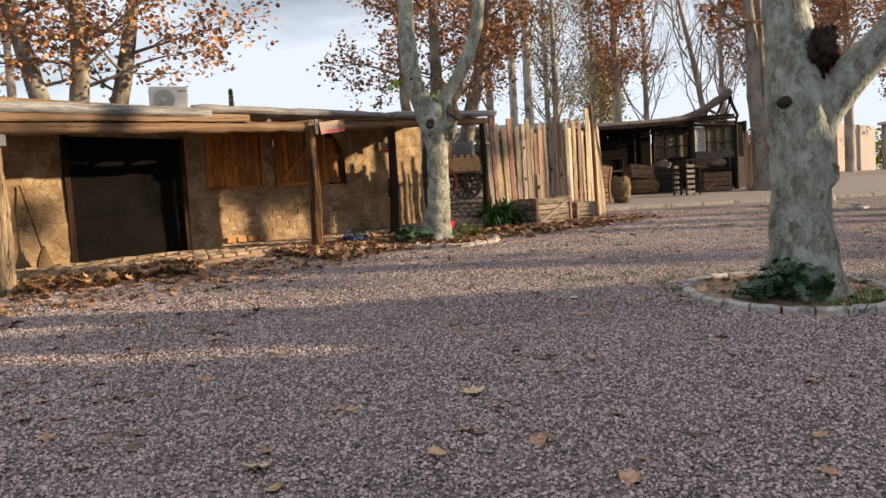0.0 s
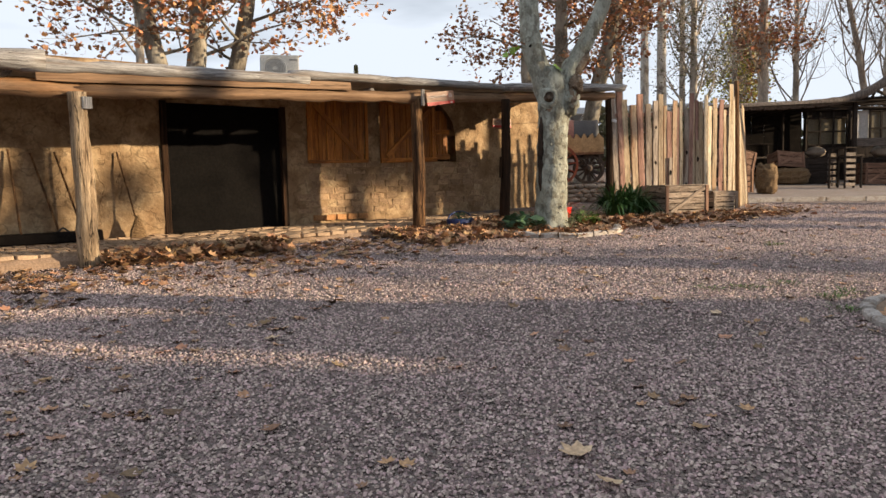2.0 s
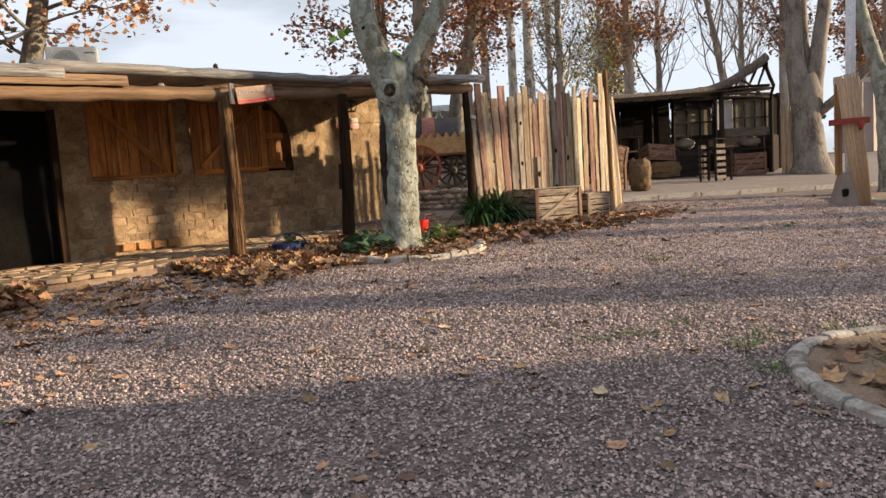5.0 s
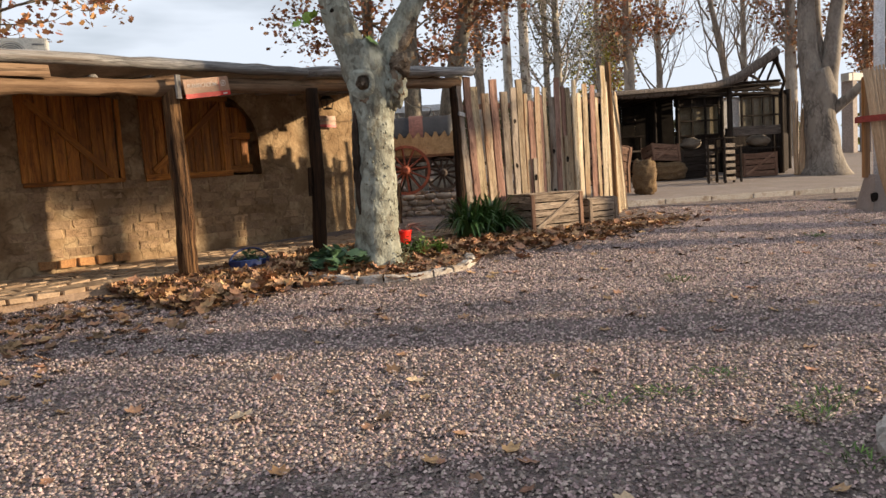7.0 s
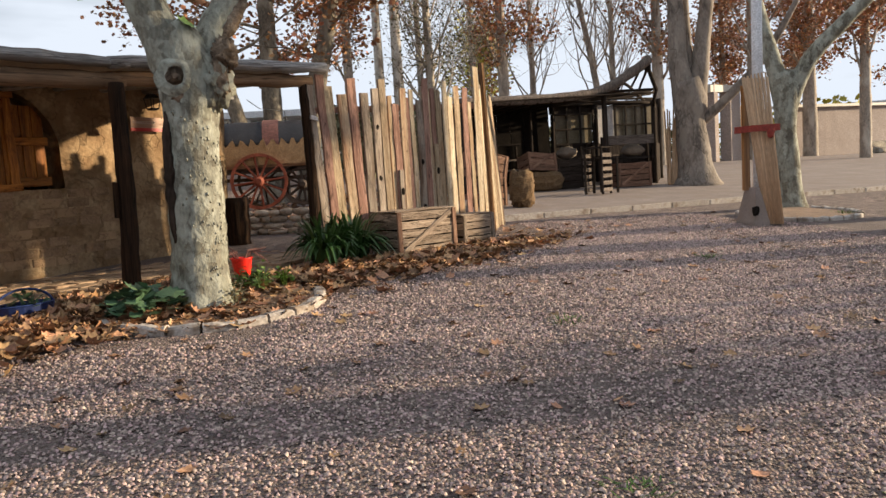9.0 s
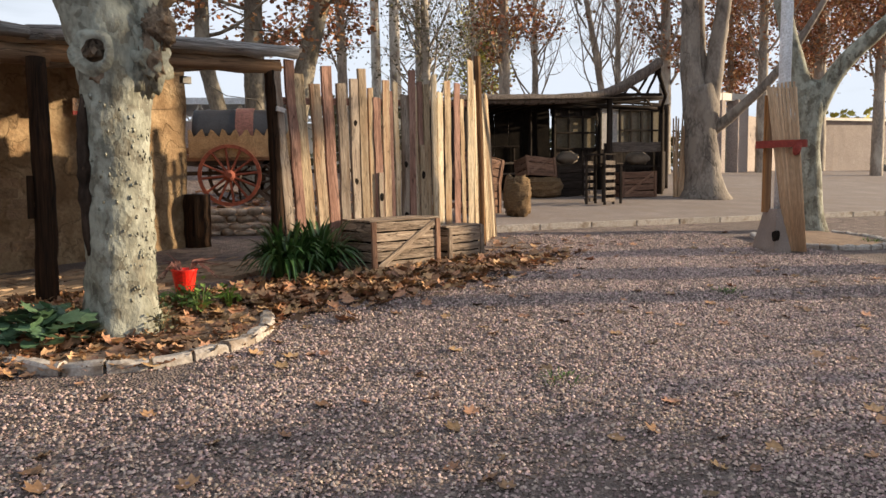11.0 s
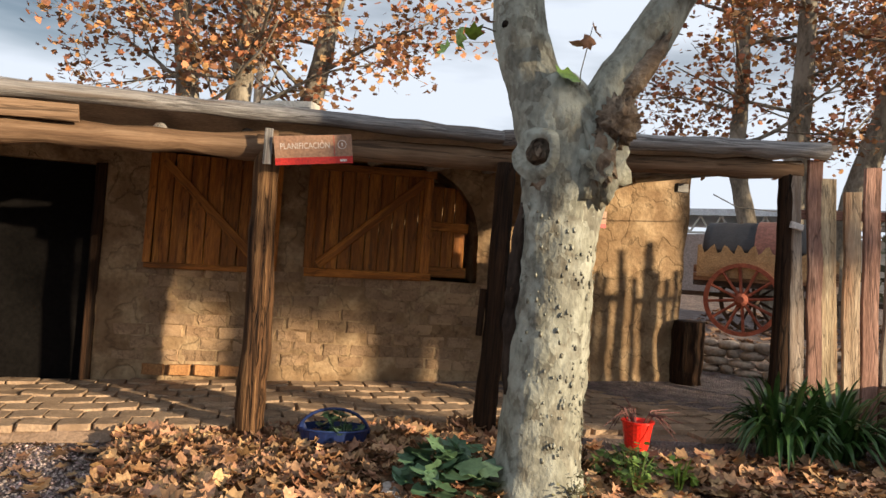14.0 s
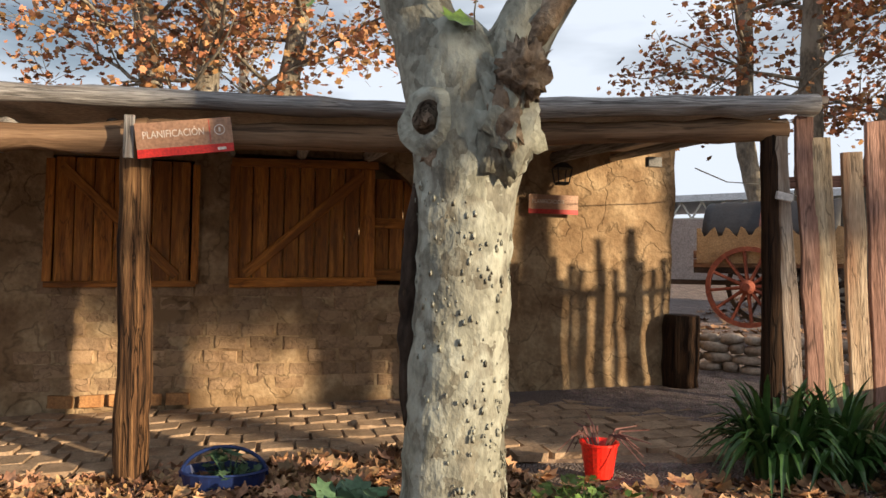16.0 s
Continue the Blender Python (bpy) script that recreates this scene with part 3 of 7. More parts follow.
def plain_wall(name, a, b, thick, z0, z1, material, label):
    """A wall from a to b, uneven like hand-laid mud."""
    a, b = Vector((*a, 0)), Vector((*b, 0))
    d = (b - a)
    n = Vector((-d.y, d.x, 0)).normalized()
    bm = bmesh.new()
    k = max(2, int(d.length / 0.4))
    rings = []
    for i in range(k + 1):
        p = a + d * i / k
        w = 0.02 * noise.noise(p * 1.3)
        top = z1 + 0.04 * noise.noise(p * 0.8)
        rings.append([p + n * w + Vector((0, 0, z0)), p + n * w + Vector((0, 0, top)), p + n * (thick + w) + Vector((0, 0, top)), p + n * (thick + w) + Vector((0, 0, z0))])
    return tagged(part(name, loft(bm, rings), material), label, "wall", kind="structure")


plain_wall("wall_east", B(6.36, -0.36, 0)[:2], B(6.36, -5.5, 0)[:2], 0.36, 0.45, 3.45, adobe_mat, "brown adobe end wall of the porch house")
plain_wall("wall_back", B(6.36, -5.5, 0)[:2], B(-9, -5.5, 0)[:2], 0.36, 0.45, 3.7, adobe_mat, "brown adobe back wall of the porch house")
plain_wall("wall_west", B(-9, -5.5, 0)[:2], B(-9, 0, 0)[:2], 0.36, 0.45, 3.5, adobe_mat, "brown adobe end wall of the porch house")
# room floor, dark inside
bm = bmesh.new()
loft(bm, [[B(u, -0.4, 0.45), B(u, -0.4, 0.78), B(u, -5.4, 0.78), B(u, -5.4, 0.45)] for u in (-9, 6.3)])
tagged(part("floor_indoor", bm, dirt_mat), "packed dirt floor inside the house", "floor", kind="structure")

# roof: a mud slab over boards, sagging a little along the eave
EAVE = [(-9, 3.02), (-6, 3.04), (-4.6, 3.05), (-3.75, 3.02), (-3.3, 2.97), (-2.1, 2.99), (-0.5, 3.06), (0.6, 3.10), (1.5, 3.13), (2.6, 3.16), (3.6, 3.19), (4.6, 3.24), (5.4, 3.28), (6.15, 3.31)]


def eave_z(u):
    return float(np.interp(u, [e[0] for e in EAVE], [e[1] for e in EAVE]))


bm = bmesh.new()
rings = []
for u in np.arange(-9, 6.01, 0.25):
    f = front_v(u) + 0.10
    z = eave_z(u) + 0.015 * noise.noise((u * 1.7, 0, 0))
    top = [B(u, f, z - 0.05), B(u, f + 0.02, z - 0.005)]
    for v in (1.2, 0.4, -0.6, -2, -3.5, -4.8, -5.9):
        top.append(B(u, v, z + 0.085 * (f - v) + 0.05 * noise.noise((u * 0.8, v * 0.8, 2))))
    bot = [B(u, -5.9, z + 0.45), B(u, 0.2, z + 0.02)]
    rings.append(top + bot)
roof = part("roof", loft(bm, rings), mud_roof_mat)
tagged(roof, "flat mud roof over cane and logs with weathered edge", "roof", kind="structure")

# eave: long grey weathered logs along the roof's edge
def eave_log(u0, u1, z0, z1, r, name="eave_log", lab="grey weathered eave log along the porch roof", out=0.10, mat=None):
    pts, rad = [], []
    n = max(3, int((u1 - u0) / 0.22))
    for i in range(n + 1):
        u = u0 + (u1 - u0) * i / n
        pts.append(B(u, front_v(u) + out + 0.02 * noise.noise((u, 3, r)), z0 + (z1 - z0) * i / n + 0.02 * noise.noise((u * 0.9, 1, 1)) + 0))
        rad.append(r * (1 + 0.30 * noise.noise((u * 1.6, 7, 2))))
    m = axis_pose(pts[0], pts[-1])
    inv = m.inverted()
    ob = part(name, tube_bm([inv @ p for p in pts], rad, 12, None, 0.30, 6.0, 0.95), mat or grey_wood, None, "", m, True)
    return tagged(ob, lab, "roof log", "porch roof timbers")


eave_log(-9, -3.9, 2.93, 2.96, 0.115)
eave_log(-4.15, -0.5, 2.91, 3.00, 0.08)
eave_log(-0.8, 3.5, 3.06, 3.15, 0.064)
eave_log(3.3, 5.93, 3.15, 3.245, 0.072)
# carrying beams on the posts
eave_log(-9, -3.5, 2.68, 2.66, 0.10, "porch_beam", "peeled log beam carried by the porch posts", -0.02, beam_wood)
eave_log(-3.6, 1.55, 2.66, 2.88, 0.095, "porch_beam", "orange-brown peeled log beam carried by the porch posts", -0.02, beam_wood)
eave_log(1.4, 3.5, 2.90, 2.98, 0.095, "porch_beam", "peeled log beam carried by the porch posts", -0.02, beam_wood)
eave_log(3.3, 5.8, 2.99, 3.09, 0.08, "porch_beam", "peeled log beam carried by the porch posts", -0.02, beam_wood)
for k, u in enumerate(np.arange(-8.6, 5.9, 0.62)):
    z = eave_z(float(u)) - 0.17
    r = 0.05 + 0.012 * math.sin(k * 2.1)
    ob = log_part("rafter", B(u, front_v(u) - 0.10, z), B(u, 0.06, z + 0.13), r, r, grey_wood)
    tagged(ob, "round roof rafter under the porch", "rafter", "porch rafters")
# split plank wedged over the beam
ob = board("loose_plank", B(-4.0, 2.0, 2.79), B(0.2, 2.0, 2.955), 0.12, 0.03, beam_wood, face=V, n=10, jit=0.008)
tagged(ob, "pale split plank wedged over the porch beam", "plank")

# posts
def post(u, v, lean_u, lean_v, top, r, mat, label):
    z0 = min(float(H(*B(u, v, 0)[:2])), floor_z(u, v)) - 0.05
    ob = log_part("porch_post", B(u, v, z0), B(u + lean_u, v + lean_v, top), r * 1.1, r * 0.92, mat, k=14, wob=0.22, bend=0.015, step=0.12)
    return tagged(ob, label, "post", "porch posts")


post(-3.56, 2.0, -0.02, 0.04, 2.62, 0.115, pale_post_wood, "rough cracked round timber post of the porch")
post(1.50, 1.88, -0.02, 0.02, 2.86, 0.10, post_wood, "rough cracked timber post with a leaning sign")
post(3.30, 1.99, 0.03, 0.06, 2.93, 0.085, dark_post_wood, "dark tarred round timber post of the porch")
post(5.69, 2.40, 0.0, 0.0, 3.07, 0.066, dark_post_wood, "dark tarred round timber post at the porch corner")

# ---- Porch floor base ----
bm = bmesh.new()
rings = []
for u in np.arange(-9, 7.6, 0.3):
    f = 1.75 + 0.12 * noise.noise((u * 0.9, 0, 0)) if u < 3.2 else 1.75 + 0.5 * min(1, (u - 3.2) / 2)
    rings.append([B(u, 0.02, 0.3), B(u, 0.02, floor_z(u, 0) - 0.03), B(u, f, floor_z(u, f) - 0.035), B(u, f + 0.06, floor_z(u, f) - 0.09), B(u, f + 0.06, 0.3)])
porch_floor = tagged(part("floor_porch", loft(bm, rings), dirt_mat), "dusty brick-paved porch floor with a crumbling edge", "floor", kind="structure")

# ---- Door ----
door = thing("door_1", B(DOOR[0], 0, 0.78), "dark painted sheet-metal sliding door, closed", "door", kind="structure")
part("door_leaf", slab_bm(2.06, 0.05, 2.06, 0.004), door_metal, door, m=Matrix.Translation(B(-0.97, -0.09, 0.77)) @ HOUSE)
for u in (-2.0, 0.0):
    part("jamb", slab_bm(0.10, 0.10, 2.1, 0.01, 8, 0.006), dark_post_wood, door, m=Matrix.Translation(B(u, -0.02, 0.74)) @ HOUSE)

# ---- Shutters ----
def planks(parent, u0, u1, z0, z1, v, n, mat, rng):
    w = (u1 - u0) / n
    for i in range(n):
        a = u0 + w * (i + 0.5)
        part("plank", slab_bm(w - 0.008, 0.028, z1 - z0, 0.005, 2, 0.002, rng), mat, parent, m=Matrix.Translation(B(a, v + rng.uniform(-0.004, 0.004), z0)) @ HOUSE)


rs = random.Random(5)
FACE = V
sh = thing("window_shutter", B(0.47, 0.05, 1.90), "closed varnished plank shutter with a diagonal brace", "shutter", "wooden shutters")
planks(sh, 0.50, 1.60, 1.92, 3.0, 0.03, 7, shutter_wood, rs)
board("brace", B(0.56, 0.062, 2.92), B(1.50, 0.062, 1.99), 0.085, 0.022, shutter_wood, sh, FACE)
board("rail", B(0.44, 0.06, 1.905), B(1.66, 0.06, 1.925), 0.055, 0.03, shutter_wood, sh, FACE)
board("stile", B(0.46, 0.058, 1.93), B(0.47, 0.058, 2.98), 0.07, 0.028, shutter_wood, sh, FACE)
board("stile", B(1.65, 0.045, 1.92), B(1.65, 0.045, 2.98), 0.06, 0.028, shutter_wood, sh, FACE)
sh = thing("window_shutter", B(1.96, 0.05, 1.92), "closed varnished plank shutter with a diagonal brace beside the arch", "shutter", "wooden shutters")
planks(sh, 2.0, 3.24, 1.95, 3.06, 0.03, 9, shutter_wood, rs)
board("brace", B(2.08, 0.062, 2.02), B(3.13, 0.062, 2.95), 0.095, 0.022, shutter_wood, sh, FACE)
board("rail", B(1.95, 0.06, 1.935), B(3.27, 0.06, 1.965), 0.085, 0.03, shutter_wood, sh, FACE)
board("rail", B(1.95, 0.06, 3.02), B(3.27, 0.06, 3.05), 0.075, 0.03, shutter_wood, sh, FACE)
board("stile", B(1.98, 0.058, 1.98), B(1.98, 0.058, 3.0), 0.085, 0.028, shutter_wood, sh, FACE)
board("stile", B(3.20, 0.058, 2.0), B(3.19, 0.058, 3.0), 0.10, 0.028, shutter_wood, sh, FACE)
sh = thing("window_frame", B(3.3, -0.2, 1.95), "set-back varnished plank window leaf inside the arch", "window", "wooden shutters")
planks(sh, 3.27, 3.68, 1.97, 2.95, -0.12, 3, shutter_wood, rs)
board("rail", B(3.26, -0.09, 2.03), B(3.70, -0.09, 2.03), 0.11, 0.03, shutter_wood, sh, FACE)
board("rail", B(3.26, -0.09, 2.52), B(3.70, -0.09, 2.52), 0.10, 0.03, shutter_wood, sh, FACE)

# ---- Fence of uneven boards ----
rf = random.Random(11)
fence = thing("board_fence", Vector((1.15, 16.25, 0.8)), "tall uneven fence of rough sawn boards, tan to reddish", "fence")
F0, F1 = Vector((1.15, 16.25, 0)), Vector((3.62, 17.67, 0))
fd = (F1 - F0).normalized()
fn = Vector((fd.y, -fd.x, 0))
s, i = 0.0, 0
HEIGHTS = (3.10, 3.12, 3.02, 2.92, 3.19, 2.97, 3.04, 3.10, 2.93, 2.86, 3.0, 2.94, 3.06, 2.92, 3.20, 3.02, 3.10, 3.0, 3.18, 2.96, 3.10, 3.05, 2.9, 3.44, 3.12, 3.0, 3.18, 2.95, 3.08, 3.0)
TONES = (fence_grey_wood, fence_red_wood, fence_wood, fence_wood, fence_red_wood, fence_grey_wood, fence_grey_wood, fence_wood, fence_wood, fence_red_wood, fence_wood, fence_red_wood, fence_pale_wood, fence_grey_wood, fence_red_wood, fence_pale_wood)
while s < (F1 - F0).length:
    w = rf.uniform(0.10, 0.135) if s < 1.1 else rf.uniform(0.06, 0.115)
    p = F0 + fd * (s + w / 2) + fn * (rf.uniform(-0.012, 0.012) if s > 1.1 else 0.0)
    z0 = float(H(p.x, p.y)) + rf.uniform(-0.06, 0.0)
    top = HEIGHTS[i % len(HEIGHTS)] + rf.uniform(-0.05, 0.05)
    lean = fd * rf.uniform(-0.03, 0.03) + fd * (-0.14, -0.14, -0.13, -0.09, -0.05, -0.03)[min(i, 5)] * (1 if i < 6 else 0)
    mat = TONES[i] if i < len(TONES) else rf.choice((fence_pale_wood, fence_pale_wood, fence_wood, fence_red_wood))
    q = p + lean
    b = board("board", (p.x, p.y, z0), (q.x, q.y, top), w, 0.042 if s < 1.1 else 0.030 if s < 2.2 else 0.016, mat, fence, fn, 0.004, 8, 0.008, rng=rf)
    if i in (6, 13):
        for zk in ((2.45, 1.75) if i == 6 else (1.95, 1.3)):
            c = p + (q - p) * ((zk - z0) / (top - z0)) + fn * 0.014
            part("knot_hole", blob_bm(0.032, 0.010, 0.10, 0.3, 4, 10, 7, zk), black_mat, b, "dark knot hole", Matrix.Translation((c.x, c.y, zk)) @ pose(0, 0, 0, 0, 0, math.degrees(math.atan2(fd.y, fd.x))))
    s += w + (rf.uniform(0.012, 0.03) if s < 1.1 else rf.uniform(0.03, 0.05) if s > 2.2 else rf.uniform(0.002, 0.014))
    i += 1
# short boards nailed over the others
for sx, z0, z1, w, mat in ((1.95, 0.95, 2.25, 0.10, fence_wood), (1.28, 0.85, 1.9, 0.08, fence_grey_wood)):
    p = F0 + fd * sx + fn * 0.045
    b = board("short_board", (p.x, p.y, z0), (p.x, p.y, z1), w, 0.022, mat, fence, fn, 0.004, 5, 0.006, rng=rf)
    part("knot_hole", blob_bm(0.03, 0.010, 0.11, 0.3, 4, 10, 7, sx), black_mat, b, "dark knot hole", Matrix.Translation((p.x + fn.x * 0.010, p.y + fn.y * 0.010, z0 + (z1 - z0) * 0.66)) @ pose(0, 0, 0, 0, 0, math.degrees(math.atan2(fd.y, fd.x))))
# the end turns back in a row of narrow split boards leaning inwards
for k in range(13):
    f = k / 12
    x, y = 3.68 + 0.60 * f, 17.74 + 1.20 * f
    z0 = float(H(x, y)) - 0.04
    board("board", (x, y, z0), (x - 0.03 - 0.10 * f, y - 0.04, 3.08 + 0.10 * rf.uniform(-1, 1)), rf.uniform(0.06, 0.085), 0.02, rf.choice((fence_pale_wood, fence_pale_wood, fence_wood)), fence, Vector((0.894, -0.447, 0)), 0.004, 8, 0.008, rng=rf)
board("rail", (3.64, 17.80, 2.80), (4.12, 18.88, 2.84), 0.07, 0.03, fence_red_wood, fence, Vector((0.894, -0.447, 0)))
for z in (1.35, 2.72):
    a, b = F0 - fn * 0.05, F1 - fn * 0.05
    board("rail", (a.x, a.y, z), (b.x, b.y, z + 0.1), 0.08, 0.04, fence_red_wood, fence, fn)
log_part("fence_post", (3.82, 17.96, 0.8), (3.78, 17.93, 3.50), 0.055, 0.05, post_wood, fence)

# ---- Crates by the fence ----
def plank_box(name, m, w, d, h, n, mat, label, category, group="", lid=True, brace=True, corner=None):
    """A box of horizontal boards with corner posts, a lid and a diagonal brace on its front (-y)."""
    t = thing(name, m, label, category, group)
    rr = random.Random(int(w * 1000 + d * 77 + h * 31))
    ch = h / n
    for i in range(n):
        z = ch * (i + 0.5)
        for (ax, ay), (bx, by), face in (((-w / 2, -d / 2), (w / 2, -d / 2), (0, -1, 0)), ((w / 2, -d / 2), (w / 2, d / 2), (1, 0, 0)), ((w / 2, d / 2), (-w / 2, d / 2), (0, 1, 0)), ((-w / 2, d / 2), (-w / 2, -d / 2), (-1, 0, 0))):
            k = rr.uniform(-0.012, 0.012)
            a, b = m @ Vector((ax, ay, z + k)), m @ Vector((bx, by, z - k))
            board("board", a, b, ch - rr.uniform(0.008, 0.024), 0.022, mat, t, m.to_3x3() @ Vector(face), 0.005, 5, 0.008, rng=rr)
    # near-black block fills the box, standing in for the shade inside
    part("inner_lining", slab_bm(w - 0.06, d - 0.06, h - 0.05, 0.01), black_mat, t, m=m @ Matrix.Translation((0, 0, 0.01)))
    for sx in (-1, 1):
        for sy in (-1, 1):
            a = m @ Vector((sx * (w / 2 - 0.02), sy * (d / 2 + 0.016), 0))
            board("corner_post", a, m @ Vector((sx * (w / 2 - 0.02), sy * (d / 2 + 0.016), h + 0.005)), 0.07, 0.03, corner or mat, t, m.to_3x3() @ Vector((0, sy, 0)))
    if brace:
        board("brace", m @ Vector((-w / 2 + 0.08, -d / 2 - 0.02, 0.06)), m @ Vector((w / 2 - 0.08, -d / 2 - 0.02, h - 0.04)), 0.07, 0.022, mat, t, m.to_3x3() @ Vector((0, -1, 0)))
    if lid:
        for i in range(4):
            y = -d / 2 + d * (i + 0.5) / 4
            board("lid_board", m @ Vector((-w / 2 - 0.02, y, h + 0.012)), m @ Vector((w / 2 + 0.02, y, h + 0.012)), d / 4 - 0.010, 0.022, mat, t, m.to_3x3() @ Vector((0, 0, 1)), 0.005, 5, 0.008, rng=rr)
    return t


plank_box("wooden_chest", pose(2.36, 16.58, 0.75, 0, 0, 31), 1.0, 0.58, 0.58, 5, crate_wood, "large weathered wooden chest with a diagonal brace", "chest", corner=rust_crate_wood)
plank_box("wooden_crate", pose(3.24, 17.08, 0.79, 0, 0, 33), 0.62, 0.40, 0.40, 4, crate_wood, "smaller weathered crate beside the large chest", "crate", brace=False)

# ---- Trees ----
def grow(rng, bm, start, heading, length, r, level, tips, twist=0.35, up=0.15, kids=5, min_r=0.006, spread=0.9):
    """One bough with its twigs; tips gathers places for leaves."""
    n = max(3, int(length / (0.35 if level < 2 else 0.22)))
    p, d = Vector(start), Vector(heading).normalized()
    pts, rad = [p.copy()], [r]
    for i in range(n):
        d = (d + Vector((rng.uniform(-1, 1), rng.uniform(-1, 1), rng.uniform(-1, 1))) * twist * 0.5 + Vector((0, 0, up * 0.3))).normalized()
        p = p + d * length / n
        pts.append(p.copy())
        rad.append(max(min_r, r * (1 - 0.75 * (i + 1) / n)))
        if level >= 2:
            tips.append((p.copy(), d.copy()))
    tube_bm(pts, rad, 8 if r > 0.08 else (6 if r > 0.03 else 4), bm)
    if level < 3:
        for k in range(kids):
            i = rng.randint(max(1, n // 4), n)
            side = Vector((rng.uniform(-1, 1), rng.uniform(-1, 1), rng.uniform(-0.5, 0.8))).normalized()
            h = (d * 0.7 + side * spread).normalized()
            grow(rng, bm, pts[i], h, length * rng.uniform(0.4, 0.65), max(min_r, rad[i] * 0.6), level + 1, tips, twist, up * 0.6, max(2, kids - 1), min_r, spread)


def leaves(name, tips, n, size, spread, rng, material, parent, droop=0.06, far=False):
    r = np.random.RandomState(rng.randint(0, 99999))
    idx = r.randint(0, len(tips), n)
    P = np.array([tips[i][0] for i in idx]) + r.normal(0, spread, (n, 3)) - np.array([0, 0, droop])
    shape, faces = (FAR_LEAF, FAR_LEAF_FACES) if far else (LEAF, LEAF_FACES)
    return bulk(name, shape, faces, P, turns(n, r, 1.4), r.uniform(0.6, 1.15, n) * size, material, parent)


def tree(name, base, limbs, seed, bark, label, boughs, n_leaves, leaf_size, leaf_mat=None, kids=4, k=14, wob=0.10, leaf_spread=0.10, step=0.16, up=0.15, freq=3.0, spread=0.9, far=False):
    """limbs: smooth curves of (points, radii); boughs: (start, heading, length, radius)."""
    rng = random.Random(seed)
    t = thing(name, Matrix.Translation(base), label, "tree", "plane trees" if "plane" in label else "")
    bm = bmesh.new()
    for pts, radii in limbs:
        pp, rr = path_pts(pts, radii, step)
        tube_bm(pp, rr, k, bm, wob, freq)
    part("trunk", bm, bark, t, smooth=True)
    bm = bmesh.new()
    tips = []
    for s, h, l, r in boughs:
        grow(rng, bm, s, h, l, r, 1, tips, kids=kids, up=up, spread=spread)
    if boughs:
        part("bough", bm, bark if n_leaves else twig_mat, t, smooth=True)
    if n_leaves:
        leaves("crown", tips, n_leaves, leaf_size, leaf_spread, rng, leaf_mat or crown_leaf, t, far=far)
    return t, tips


# near plane tree in the stone-ringed bed
T1 = Vector((-0.07, 13.88, 0.45))
tree("plane_tree", T1, [
    ([T1, (-0.07, 13.89, 0.62), (-0.07, 13.89, 1.0), (-0.05, 13.89, 1.6), (-0.03, 13.89, 2.2), (-0.01, 13.89, 2.65), (-0.02, 13.88, 3.0), (-0.16, 13.84, 3.25)], [0.41, 0.32, 0.262, 0.25, 0.243, 0.26, 0.25, 0.195]),
    ([(-0.05, 13.88, 2.75), (-0.20, 13.84, 3.2), (-0.36, 13.8, 3.7), (-0.40, 13.85, 4.4), (-0.42, 14.0, 5.4), (-0.6, 14.2, 7.0)], [0.22, 0.19, 0.17, 0.15, 0.13, 0.08]),
    ([(0.03, 13.92, 2.75), (0.22, 13.98, 3.2), (0.42, 14.04, 3.55), (0.75, 14.1, 4.2), (0.95, 14.1, 5.0), (1.1, 14.3, 7.0)], [0.20, 0.155, 0.135, 0.12, 0.11, 0.06]),
], 21, plane_bark, "mottled grey-green plane tree with healed knots, forked above", [
    ((-0.42, 14.0, 5.3), (-0.6, -0.2, 0.9), 2.4, 0.05), ((-0.5, 14.1, 6.2), (0.2, 0.9, 0.5), 2.4, 0.05), ((1.0, 14.2, 5.8), (0.9, 0.1, 0.6), 2.4, 0.05), ((1.1, 14.3, 6.8), (-0.3, 0.3, 1), 2.0, 0.05),
], 900, 0.15, k=44, wob=0.10, freq=6.0, step=0.05)

# big plane tree beside the walk at its start
T2 = Vector((3.68, 7.90, 0.05))
tree("plane_tree", T2, [
    ([T2, (3.68, 7.9, 0.3), (3.67, 7.9, 0.6), (3.67, 7.9, 1.1), (3.68, 7.9, 1.6), (3.66, 7.9, 2.2), (3.62, 7.92, 2.6), (3.58, 7.93, 3.3), (3.5, 7.95, 5.0), (3.4, 8.0, 7)], [0.50, 0.40, 0.33, 0.29, 0.29, 0.31, 0.25, 0.21, 0.17, 0.1]),
    ([(3.74, 7.88, 1.7), (3.95, 7.78, 2.15), (4.3, 7.6, 2.6), (4.9, 7.3, 3.3), (5.6, 7.0, 4.3), (6.4, 6.8, 6.0)], [0.2, 0.19, 0.17, 0.15, 0.13, 0.08]),
], 22, plane_bark, "thick mottled plane tree with a low fork, ivy at its foot", [
    ((3.5, 7.95, 5.0), (-0.7, 0.5, 0.6), 3.0, 0.07), ((3.45, 8.0, 6.2), (0.4, -0.6, 0.8), 3.0, 0.06), ((5.6, 7.0, 4.3), (0.9, 0.4, 0.5), 3.0, 0.06), ((6.3, 6.8, 5.8), (0.5, -0.5, 0.8), 2.6, 0.05),
], 1600, 0.15, k=40, wob=0.10, freq=5.0, step=0.06)

# ---- Shed ----
SX, SY = Vector((math.cos(radians(10)), math.sin(radians(10)), 0)), Vector((-math.sin(radians(10)), math.cos(radians(10)), 0))
SHED = Matrix((SX, SY, Vector((0, 0, 1)))).transposed().to_4x4()


